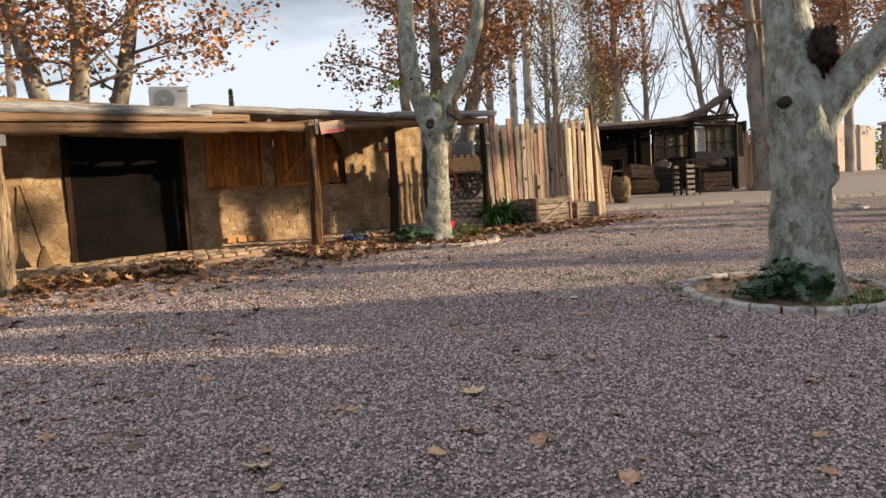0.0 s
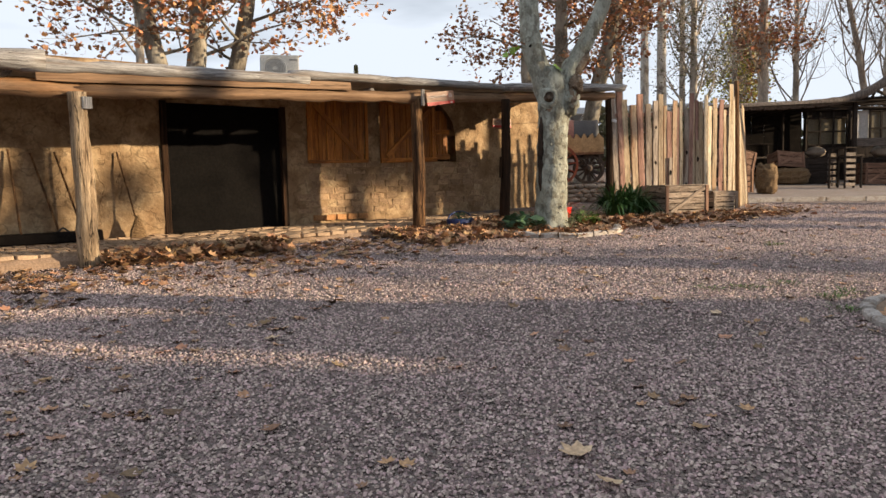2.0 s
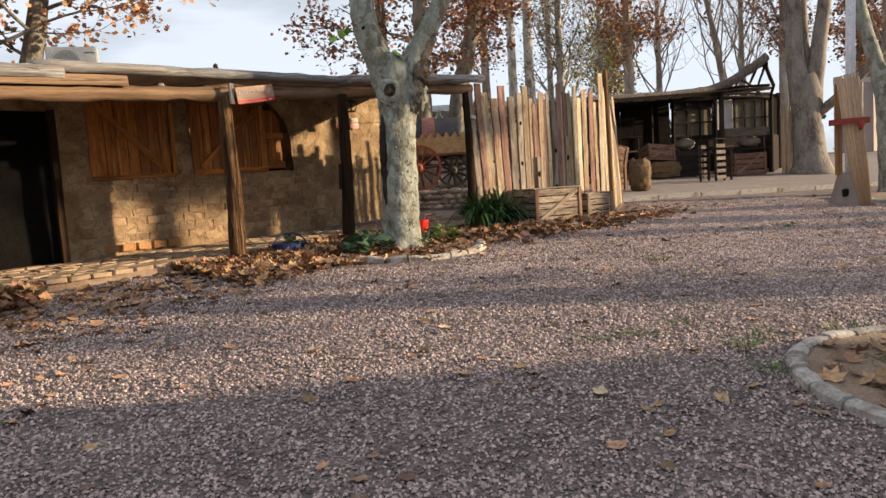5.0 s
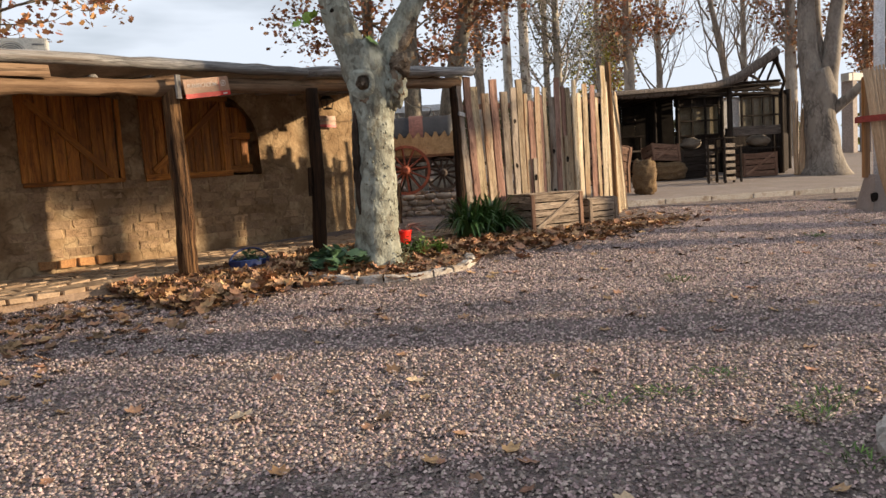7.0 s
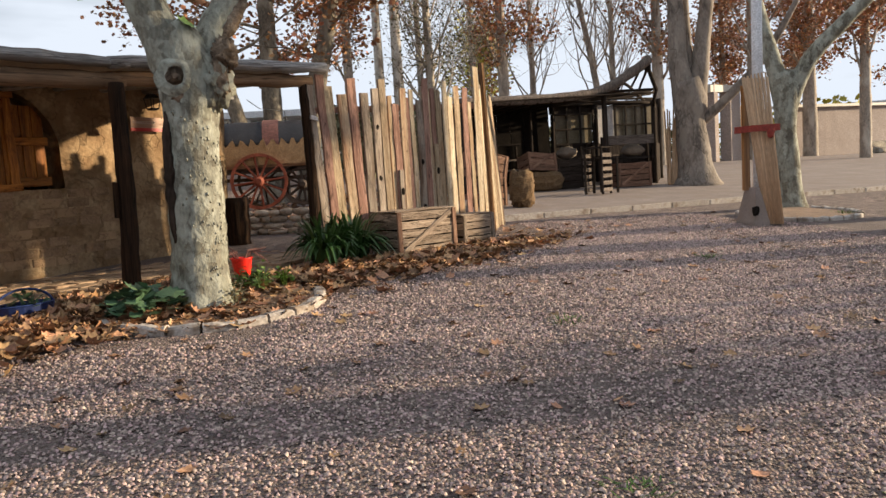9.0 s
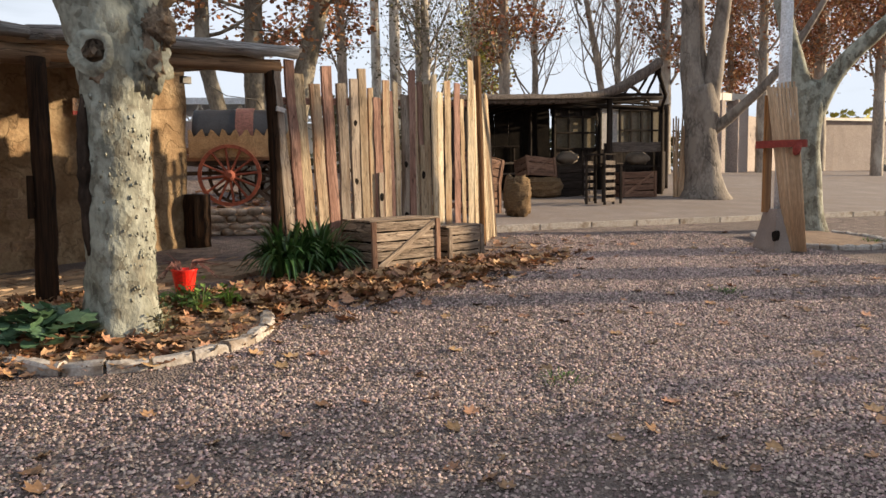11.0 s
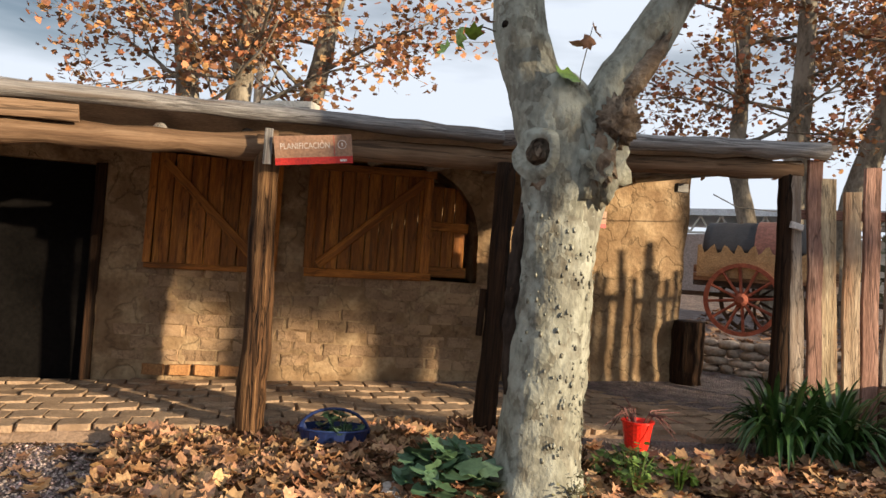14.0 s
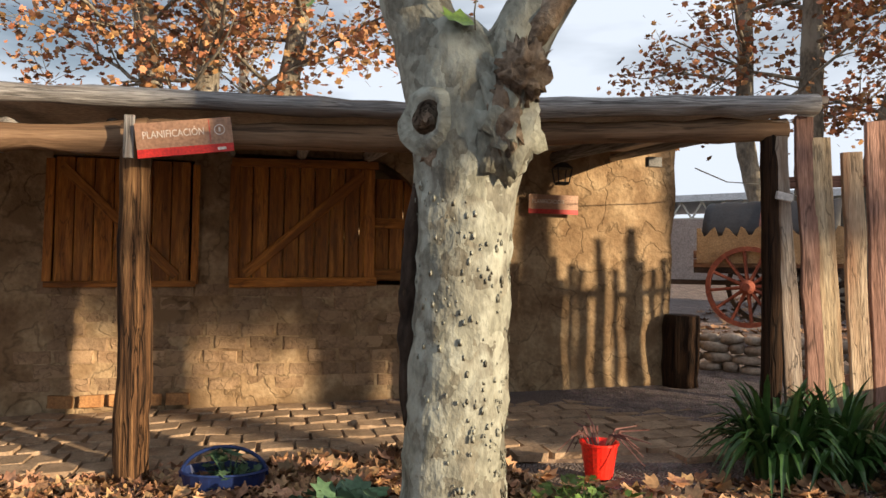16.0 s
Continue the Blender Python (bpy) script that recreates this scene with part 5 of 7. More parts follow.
def hedge(name, x0, y0, x1, y1, n, h, seed, mat, label, size=0.25):
    """Far scrub and woods: very many small leaves over a bank of twigs."""
    r = np.random.RandomState(seed)
    f = r.uniform(0, 1, n)
    top = h * (0.55 + 0.45 * np.array([noise.noise((float(v) * 9, seed, 0)) for v in f]))
    P = np.stack([x0 + (x1 - x0) * f + r.normal(0, 0.6, n), y0 + (y1 - y0) * f + r.normal(0, 0.9, n), np.zeros(n)], -1)
    P[:, 2] = H(P[:, 0], P[:, 1]) + top * r.uniform(0, 1, n) ** 0.8
    ob = bulk(name, LEAF, LEAF_FACES, P, turns(n, r), r.uniform(0.6, 1.3, n) * size, mat)
    return tagged(ob, label, "shrubs", kind="stuff")


hedge("scrub", 2.5, 36, 8, 43, 3800, 4.6, 81, scrub_leaf, "grey-green scrub and thin woods beyond the fence", 0.32)
hedge("scrub", 8, 44, 22, 46, 3500, 4.0, 82, scrub_leaf, "grey-green scrub behind the shed", 0.32)
hedge("scrub", -40, 60, 0, 60, 2500, 3.5, 83, scrub_leaf, "low far woods behind the house", 0.5)
hedge("scrub", 26, 48, 60, 52, 3500, 5.0, 84, yellow_leaf, "yellowing shrubs beyond the far wall", 0.4)
# out-of-sight shrubs, added to throw broken shade over the gravel
hedge("shrub_row", 13.0, 10.6, 13.0, 12.3, 650, 3.5, 85, scrub_leaf, "unseen row of grey-green shrubs added on the yard's east side for shade", 0.22)
# cypress far behind the roof
r = np.random.RandomState(90)
n = 900
zz = r.uniform(0, 1, n)
aa = r.uniform(0, 6.28, n)
P = np.stack([-20.5 + 0.75 * (1 - zz) * np.cos(aa) * r.uniform(0.3, 1, n), 75 + 0.75 * (1 - zz) * np.sin(aa), H(-20.5, 75) + 0.3 + 11.2 * zz], -1)
cyp = thing("cypress_tree", (-20.5, 75, float(H(-20.5, 75))), "slender dark cypress far behind the house", "tree")
bulk("crown", LEAF, LEAF_FACES, P, turns(n, r), np.full(n, 0.5), scrub_leaf, cyp)
part("trunk", tube_bm([(-20.5, 75, float(H(0, 75)) - 0.2), (-20.5, 75, float(H(0, 75)) + 10)], [0.2, 0.05], 6), dark_bark, cyp)

# unseen trees and a long house added on the east side to shade the yard
for ends in (((-16.0, 5.4, 6.6), (5.9, 5.4, 6.6)), ((6.25, 5.0, 5.6), (7.3, 4.35, 4.9), (8.2, 3.72, 4.3), (8.55, 3.1, 3.7))):
    bm = bmesh.new()
    loft(bm, [[Vector((15.0, y, -1.2)), Vector((15.0, y, ze)), Vector((18.0, y, zr)), Vector((21.0, y, ze)), Vector((21.0, y, -1.2))] for y, ze, zr in ends])
    tagged(part("house_east", bm, pale_wall_mat), "unseen plain rendered long house added east to shade the yard", "house", kind="structure")
# added wall between the houses, cuts short the lit strip on the gravel
bm = bmesh.new()
loft(bm, [[Vector((15.1, y, -1.2)), Vector((15.1, y, 3.7)), Vector((15.35, y, 3.7)), Vector((15.35, y, -1.2))] for y in (5.9, 6.25)])
tagged(part("wall_east", bm, pale_wall_mat), "unseen plain rendered wall between two houses, added to limit the lit strip", "wall", kind="structure")
for i, (x, y, r0, lf, lo, ln, nb) in enumerate(((14.0, 10.45, 0.42, 900, 2.6, 1.0, 8), (14.2, 14.35, 0.28, 3200, 5.3, 1.0, 8), (14.6, 15.5, 0.34, 2200, 4.7, 0.55, 8), (15.5, 16.8, 0.24, 700, 8.0, 1.0, 4))):
    z = float(H(x, y))
    bo = [((x, y, z + lo + (0.5 if i in (0, 3) else 0.3) * k), (math.cos(k * 2.4 + i), math.sin(k * 2.4 + i), 0.25), ln, 0.05) for k in range(nb)]
    tree("plane_tree", (x, y, z), [([(x, y, z - 0.1), (x, y, z + 1.5), (x + 0.1, y + 0.05, z + 4), (x + 0.1, y + 0.1, z + 9)], [r0 * 1.2, r0, r0 * 0.8, r0 * 0.3])], 95 + i, plane_bark, "unseen plane tree added on the yard's east side for its shade", bo, lf, 0.2, k=10, leaf_spread=0.2)

# ---- Far buildings ----
plain_wall("wall_far", (19.8, 36.2), (24.6, 40.6), 0.3, 1.2, 4.2, pale_wall_mat, "pale pinkish rendered wall across the terrace")
plain_wall("wall_far", (26.2, 42.2), (37.5, 45.0), 0.3, 1.2, 4.4, pale_wall_mat, "pale pinkish rendered wall with a tiled coping")
bm = bmesh.new()
loft(bm, [[Vector((x, y - 0.25, 4.4)), Vector((x, y + 0.55, 4.4)), Vector((x, y + 0.55, 4.55)), Vector((x, y - 0.25, 4.55))] for x, y in ((26.0, 42.1), (37.8, 45.1))])
tagged(part("coping", bm, white_paint), "pale coping along the far wall", "coping", kind="structure")
gate = thing("gate_pillar", (18.9, 36.0, 1.6), "pale rendered gate pillars with a white lintel", "gate")
for x, y, h, w in ((18.4, 35.9, 3.6, 0.35), (19.5, 36.2, 3.3, 0.9)):
    part("pillar", slab_bm(w, 0.5, h, 0.02), pale_wall_mat, gate, m=pose(x, y, 1.5, 0, 0, 30))
part("lintel", slab_bm(1.9, 0.4, 0.3, 0.02), white_paint, gate, "white lintel", pose(19.0, 36.05, 4.75, 0, 0, 20))
lg = thing("log_pile", (30.0, 39.5, 1.5), "dark fallen logs lying on the far ground", "log")
part("log", tube_bm([(28.8, 39.0, 2.0), (31.6, 40.2, 2.0)], [0.3, 0.28], 8, None, 0.2), dark_bark, lg)
part("log", tube_bm([(28.6, 38.7, 1.72), (31.4, 39.7, 1.7)], [0.26, 0.25], 8, None, 0.2), dark_bark, lg)
bh = thing("brick_house", (40, 52, 2), "low red-brick house far beyond the trees", "house")
part("wall", slab_bm(9, 6, 3.6, 0.03), raw_brick_mat, bh, m=pose(42, 54, 1.4, 0, 0, -20))
part("roof", slab_bm(9.8, 6.8, 0.25, 0.05), galv_mat, bh, "grey metal roof", pose(42, 54, 5.0, 0, 0, -20))
# yard wall and a white hall behind the wagon
plain_wall("wall_yard", (-12, 33.5), (1.2, 31.8), 0.25, 1.2, 3.75, pale_wall_mat, "pale rendered wall behind the wagon")
hall = thing("white_hall", (-6, 62, 2), "long white hall with an open roof truss far behind", "hall")
part("wall", slab_bm(34, 8, 3.9, 0.05), white_paint, hall, m=pose(-6, 66, 2.0))
part("roof", slab_bm(36, 10, 0.45, 0.1), galv_mat, hall, "pale metal roof", pose(-6, 65, 7.1))
for k in range(26):
    x = -23 + k * 1.36
    board("truss_bar", (x, 60.4, 5.95), (x + 0.68, 60.4, 7.1), 0.12, 0.1, white_paint, hall)
    board("truss_bar", (x + 0.68, 60.4, 7.1), (x + 1.36, 60.4, 5.95), 0.12, 0.1, white_paint, hall)
board("truss_chord", (-23, 60.4, 5.95), (12.4, 60.4, 5.95), 0.15, 0.12, white_paint, hall)

# ---- Wagon ----
WX, WY = 0.05, 20.8
wg = thing("covered_wagon", (WX + 0.3, WY + 0.5, 1.2), "old covered wagon with dark tarred canvas and red spoked wheels", "wagon")
HUB = 1.93


def wheel(cx, cy, cz, r, n, mat, label):
    bm = bmesh.new()
    seg = 36
    prof = ((r - 0.06, -0.03), (r, -0.03), (r, 0.03), (r - 0.06, 0.03))
    loft_rings = [[(cx + q * math.cos(a), cy + d, cz + q * math.sin(a)) for q, d in prof] for a in [2 * math.pi * i / seg for i in range(seg + 1)]]
    loft(bm, loft_rings, cap=False)
    w = part("wheel", bm, mat, wg, label)
    bm = bmesh.new()
    tube_bm([(cx, cy - 0.13, cz), (cx, cy - 0.05, cz), (cx, cy + 0.05, cz), (cx, cy + 0.12, cz)], [0.05, 0.095, 0.095, 0.07], 12, bm)
    part("hub", bm, mat, w)
    for i in range(n):
        a = 2 * math.pi * i / n + 0.1
        d = Vector((math.cos(a), 0, math.sin(a)))
        c = Vector((cx, cy, cz))
        part("spoke", tube_bm([c + d * 0.07, c + d * (r * 0.5), c + d * (r - 0.04)], [0.028, 0.02, 0.024], 6), mat, w)
    return w


wheel(WX, WY, HUB, 0.53, 12, wheel_red, "faded red spoked wheel")
wheel(WX + 0.80, WY + 0.15, HUB - 0.10, 0.40, 12, wheel_dark, "dark spoked wheel")
wheel(WX, WY + 1.25, HUB, 0.53, 12, wheel_dark, "dark spoked wheel")
wheel(WX + 0.80, WY + 1.25, HUB - 0.10, 0.40, 12, wheel_dark, "dark spoked wheel")
for x in (WX, WX + 0.8):
    part("axle", tube_bm([(x, WY, HUB - (0.1 if x > WX else 0)), (x, WY + 1.25, HUB - (0.1 if x > WX else 0))], [0.04, 0.04], 8), wheel_dark, wg)
board("bed", (WX - 0.72, WY + 0.62, 2.16), (WX + 1.18, WY + 0.62, 2.16), 1.0, 0.10, wheel_dark, wg, (0, 0, 1))
for z in (2.24, 2.36):
    board("side_board", (WX - 0.72, WY + 0.12, z), (WX + 1.18, WY + 0.12, z), 0.11, 0.03, rust_crate_wood, wg)
    board("side_board", (WX - 0.72, WY + 1.12, z), (WX + 1.18, WY + 1.12, z), 0.11, 0.03, rust_crate_wood, wg)
board("drawbar", (WX - 1.9, WY + 0.5, 1.98), (WX + 2.2, WY + 0.5, 1.98), 0.07, 0.09, wheel_dark, wg)
bm = bmesh.new()
arc = [radians(a) for a in range(-4, 185, 9)]
rings = [[(x, WY + 0.62 + 0.56 * math.cos(a), 2.55 + 0.56 * math.sin(a) - 0.02 * math.sin((x - WX) * 9) ** 2) for a in arc] + [(x, WY + 0.62 + 0.53 * math.cos(a), 2.55 + 0.53 * math.sin(a)) for a in arc[::-1]] for x in np.arange(WX - 0.6, WX + 1.16, 0.11)]
part("canvas", loft(bm, rings), tar_canvas, wg, "dark tarred canvas hood", smooth=True)
bm = bmesh.new()
rings = [[(x, WY + 0.62 + 0.575 * math.cos(a), 2.55 + 0.575 * math.sin(a)) for a in arc] + [(x, WY + 0.62 + 0.56 * math.cos(a), 2.55 + 0.56 * math.sin(a)) for a in arc[::-1]] for x in (WX + 0.12, WX + 0.42)]
part("canvas_band", loft(bm, rings), canvas_red, wg, "faded red band round the hood")
for sy in (0.035, 1.205):
    bm = bmesh.new()
    rings = []
    for i in range(40):
        x = WX - 0.66 + i * 0.047
        top = 2.66 + 0.05 * (1 if i % 4 < 2 else -1) + 0.02 * math.sin(i * 2.7)
        rings.append([(x, WY + sy, 2.24), (x, WY + sy, top), (x, WY + sy + 0.012, top), (x, WY + sy + 0.012, 2.24)])
    part("burlap_skirt", loft(bm, rings), burlap, wg, "ragged tan burlap skirt")

# low dry-stone wall by the wagon
sw = thing("stone_wall", (0.3, 19.4, 0.98), "low dry wall of rounded field stones", "wall")
rs2 = random.Random(17)
for row in range(4):
    x = -0.75 + 0.08 * row
    while x < 2.3:
        w = rs2.uniform(0.16, 0.34)
        h = rs2.uniform(0.10, 0.15)
        y = 19.35 + 0.03 * row
        z = float(H(x, y)) - 0.03 + row * 0.105
        part("stone", blob_bm(w * 0.56, rs2.uniform(0.10, 0.15), h, 0.25, 2.0, 9, 6, rs2.uniform(0, 50), 0.7), stone_mat, sw, m=pose(x + w / 2, y, z, 0, rs2.uniform(-6, 6), rs2.uniform(-12, 12)), smooth=True)
        x += w * 1.02
st = log_part("log_stump", (-0.16, 18.36, 0.88), (-0.14, 18.34, 1.66), 0.19, 0.175, dark_post_wood, k=14, wob=0.15, step=0.12)
tagged(st, "upright dark log standing by the house corner", "log")
back_tree(24.0, 44.0, 13, 0.25, 74, dark_bark, "tall tree with brown leaves beyond the far wall", 4000, crown_leaf, lo=2.5, nb=12, size=0.26)
back_tree(33.0, 50.0, 14, 0.25, 75, dark_bark, "tall tree with brown leaves far beyond the wall", 4000, crown_leaf, lo=3, nb=12, size=0.3)
back_tree(17.5, 44.0, 14, 0.22, 76, dark_bark, "leafless winter tree behind the old plane", 0, None, True, lo=2.0, ln=4.5, nb=12)
back_tree(9.5, 43.0, 14, 0.2, 77, dark_bark, "leafless winter tree far behind the shed", 0, None, True, lo=2.0, ln=4.5, nb=12)
back_tree(24.0, 33.5, 12, 0.28, 78, dark_bark, "tall tree with brown leaves near the far wall", 4500, crown_leaf, lo=3.2, nb=12, size=0.24)
back_tree(31.5, 38.5, 12, 0.3, 79, dark_bark, "tall tree with yellow-brown leaves at the far ground", 4500, crown_leaf, lo=3.2, nb=12, size=0.26)

# ---- Small things on the house ----
def text_bm(words, size, extrude=0.002):
    """Raised lettering in Blender's own font, centred, in the x-y plane."""
    cu = bpy.data.curves.new("lettering", "FONT")
    cu.body, cu.size, cu.extrude, cu.align_x, cu.align_y, cu.resolution_u = words, size, extrude, "CENTER", "CENTER", 3
    ob = bpy.data.objects.new("lettering", cu)
    scene.collection.objects.link(ob)
    dg = bpy.context.evaluated_depsgraph_get()
    me = bpy.data.meshes.new_from_object(ob.evaluated_get(dg))
    bm = bmesh.new()
    bm.from_mesh(me)
    bpy.data.objects.remove(ob)
    bpy.data.curves.remove(cu)
    return bm


def sign(m, w, h, label, round_mark):
    """A board sign: a brown face over a red band, raised cream lettering. m: x along the sign, y up, z out."""
    t = thing("sign", m, label, "sign", "name signs")
    def plate(name, x0, x1, y0, y1, z0, z1, mat, lab=""):
        bm = bmesh.new()
        loft(bm, [[m @ Vector(p) for p in ((x0, y0, z), (x1, y0, z), (x1, y1, z), (x0, y1, z))] for z in (z0, z1)])
        part(name, bm, mat, t, lab)
    plate("face", -w / 2, w / 2, -h / 2 + h * 0.24, h / 2, 0, 0.018, sign_tan, "brown sign face")
    plate("band", -w / 2, w / 2, -h / 2, -h / 2 + h * 0.24, 0, 0.018, sign_red, "red band")
    part("lettering", text_bm("PLANIFICACIÓN", h * 0.30), sign_text, t, "cream capital letters", m @ Matrix.Translation((-w * 0.11, h * 0.13, 0.020)) @ Matrix.Diagonal((w * 1.42 / (h * 0.30 * 8.6) * 0.53, 1, 1, 1)))
    if round_mark:
        bm = bmesh.new()
        loft(bm, [[m @ Vector((w * 0.37 + q * math.cos(a), h * 0.15 + q * math.sin(a), z)) for q, z in ((h * 0.13, 0.018), (h * 0.155, 0.018), (h * 0.155, 0.021), (h * 0.13, 0.021))] for a in [2 * math.pi * i / 20 for i in range(21)]], cap=False)
        part("ring_mark", bm, sign_text, t, "cream ring")
        plate("mark", w * 0.36, w * 0.38, h * 0.09, h * 0.21, 0.018, 0.021, sign_text, "cream bar")
        plate("mark", w * 0.33, w * 0.42, -h * 0.44, -h * 0.36, 0.018, 0.021, sign_text, "cream bar")
        plate("divider", w * 0.262, w * 0.268, -h * 0.22, h * 0.46, 0.018, 0.020, sign_red)
    return t


SIGN = Matrix((U, Vector((0, 0, 1)), V)).transposed().to_4x4()
sign(Matrix.Translation(B(1.80, 2.13, 2.855)) @ SIGN @ pose(0, 0, 0, 0, 0, 8), 0.56, 0.21, "tilted brown and red name sign on a porch post", True)
sign(Matrix.Translation(B(5.02, 0.06, 2.75)) @ SIGN, 0.52, 0.19, "small brown and red name sign on the adobe wall", False)
ob = board("bracket", B(1.475, 2.10, 2.72), B(1.475, 2.10, 2.98), 0.06, 0.03, grey_wood, face=V)
tagged(ob, "grey wooden bracket holding the tilted sign", "bracket")
ob = board("bracket", B(-3.50, 2.14, 2.42), B(-3.50, 2.14, 2.56), 0.11, 0.05, grey_wood, face=V)
tagged(ob, "grey wooden block nailed to the porch post", "bracket")
ob = board("white_board", B(5.66, 2.51, 2.62), B(5.78, 2.51, 2.60), 0.055, 0.02, light_panel, face=V)
tagged(ob, "short pale board nailed to the dark post", "board")
ob = board("post_bracket", B(3.20, 2.02, 1.55), B(3.21, 2.03, 1.92), 0.045, 0.04, dark_post_wood, face=V, label="")
tagged(ob, "dark hinge block on the tarred post", "bracket")
ob = board("post_bracket", B(3.385, 1.985, 1.56), B(3.385, 1.985, 1.88), 0.016, 0.045, light_panel, face=V)
tagged(ob, "pale strip beside the hinge block", "strip")

# lantern and junction box under the porch roof
ln = thing("wall_lantern", B(5.08, 0.12, 2.98), "small black iron wall lantern", "lantern")
LC = B(5.08, 0.14, 0)
for z0, z1, w0, w1 in ((2.94, 2.965, 0.05, 0.06), (3.10, 3.16, 0.085, 0.03)):
    bm = bmesh.new()
    loft(bm, [[LC + U * sx * w + V * sy * w + Vector((0, 0, z)) for sx, sy in ((-1, -1), (1, -1), (1, 1), (-1, 1))] for z, w in ((z0, w0), (z1, w1))])
    part("cap", bm, wire_mat, ln)
for sx in (-1, 1):
    for sy in (-1, 1):
        part("bar", tube_bm([LC + U * sx * 0.055 + V * sy * 0.055 + Vector((0, 0, 2.96)), LC + U * sx * 0.075 + V * sy * 0.075 + Vector((0, 0, 3.10))], [0.007, 0.007], 5), wire_mat, ln)
part("arm", tube_bm([B(5.08, 0.0, 3.14), B(5.08, 0.14, 3.18)], [0.012, 0.012], 6), wire_mat, ln)
tagged(part("junction_box", slab_bm(0.13, 0.06, 0.08, 0.008), grey_plastic, None, "", Matrix.Translation(B(5.42, 1.3, 2.97)) @ HOUSE), "grey cable box under the porch roof", "cable box")
bm = tube_bm([B(6.0, 1.0, 3.03), B(6.6, 0.6, 2.98), B(7.5, 0.2, 3.03), B(9.2, -1.5, 3.1)], [0.006] * 4, 4)
tagged(part("cable", bm, wire_mat), "thin dark cable strung from the porch", "cable")

# outdoor unit on the roof
ac = thing("air_conditioner", B(1.88, -3.8, 3.75), "cream outdoor air-conditioner unit with a round fan grille", "air conditioner")
AM = Matrix.Translation(B(1.86, -4.0, 3.78)) @ HOUSE @ pose(0, 0, 0, 0, 0, -26)
part("body", slab_bm(0.86, 0.34, 0.72, 0.02), white_paint, ac, m=AM)
part("side_grille", slab_bm(0.02, 0.28, 0.60, 0.004), grey_plastic, ac, m=AM @ Matrix.Translation((-0.43, 0, 0.06)))
bm = bmesh.new()
loft(bm, [[(-0.11 + q * math.cos(a), -0.172 - d, 0.42 + q * math.sin(a)) for q, d in ((0.235, 0), (0.255, 0.012), (0.265, 0))] for a in [2 * math.pi * i / 28 for i in range(29)]], cap=False)
part("fan_ring", bm, white_paint, ac, m=AM)
bm = bmesh.new()
for k in range(1, 7):
    q = 0.035 * k
    loft(bm, [[(-0.11 + (q + e) * math.cos(a), -0.176 - d, 0.42 + (q + e) * math.sin(a)) for e, d in ((-0.006, 0), (0.006, 0), (0, 0.008))] for a in [2 * math.pi * i / 24 for i in range(25)]], cap=False)
part("fan_grille", bm, grey_plastic, ac, "grey wire fan grille", AM)
bm = bmesh.new()
tube_bm([(-0.11, -0.17, 0.42), (-0.11, -0.195, 0.42)], [0.05, 0.045], 12, bm)
part("fan_hub", bm, white_paint, ac, m=AM)
for x in (-0.3, 0.3):
    part("foot", slab_bm(0.08, 0.4, 0.14, 0.01), grey_plastic, ac, m=AM @ Matrix.Translation((x, 0, -0.13)))
part("name_plate", slab_bm(0.18, 0.004, 0.03, 0.001), grey_plastic, ac, m=AM @ Matrix.Translation((0.30, -0.173, 0.60)))

# tools leaning on the wall
rt = random.Random(9)
for u0, u1, zt, nm, lab in ((-4.05, -4.12, 2.05, "long_handle", "worn wooden tool handle leaning on the adobe wall"), (-3.55, -3.85, 2.0, "rake", "old rake with a wooden handle leaning on the wall"), (-3.25, -3.55, 2.02, "long_handle", "worn wooden tool handle leaning on the adobe wall")):
    t = thing(nm, B(u0, 0.3, floor_z(u0, 0.3)), lab, "garden tool", "leaning tools")
    part("handle", tube_bm([B(u0, 0.34, floor_z(u0, 0.34) - 0.02), B(u1, 0.06, zt)], [0.018, 0.016], 6), post_wood, t)
    if nm == "rake":
        part("rake_head", tube_bm([B(u0 - 0.2, 0.36, 0.80), B(u0, 0.36, 0.95), B(u0 + 0.2, 0.36, 0.80)], [0.012, 0.015, 0.012], 5), wire_mat, t, "dark wire rake head")
br = thing("broom", B(-2.52, 0.3, floor_z(-2.5, 0.3)), "upright straw broom with a thin handle by the wall", "broom")
part("handle", tube_bm([B(-2.55, 0.25, 1.05), B(-2.72, 0.06, 2.03)], [0.014, 0.013], 6), post_wood, br)
bm = bmesh.new()
loft(bm, [[B(-2.53 + w * math.cos(a), 0.26 + d * math.sin(a), z) for a in [2 * math.pi * i / 10 for i in range(10)]] for z, w, d in ((0.72, 0.13, 0.06), (0.85, 0.11, 0.05), (1.0, 0.05, 0.035), (1.08, 0.025, 0.025))])
part("straw_head", bm, hay_mat, br, "brown straw head")
ob = log_part("wall_peg", B(-3.35, 0.0, 2.17), B(-3.10, 0.16, 2.16), 0.03, 0.025, beam_wood, k=6)
tagged(ob, "short wooden peg jutting from the wall", "peg")
# dark trough with rubble at the wall's foot
tr = part("trough", slab_bm(0.15, 0.26, 1.8, 0.02, 4, 0.01), black_mat, None, "", axis_pose(B(-4.85, 0.30, 0.80), B(-3.05, 0.30, 0.83), V))
tagged(tr, "long dark iron trough at the foot of the wall", "trough")

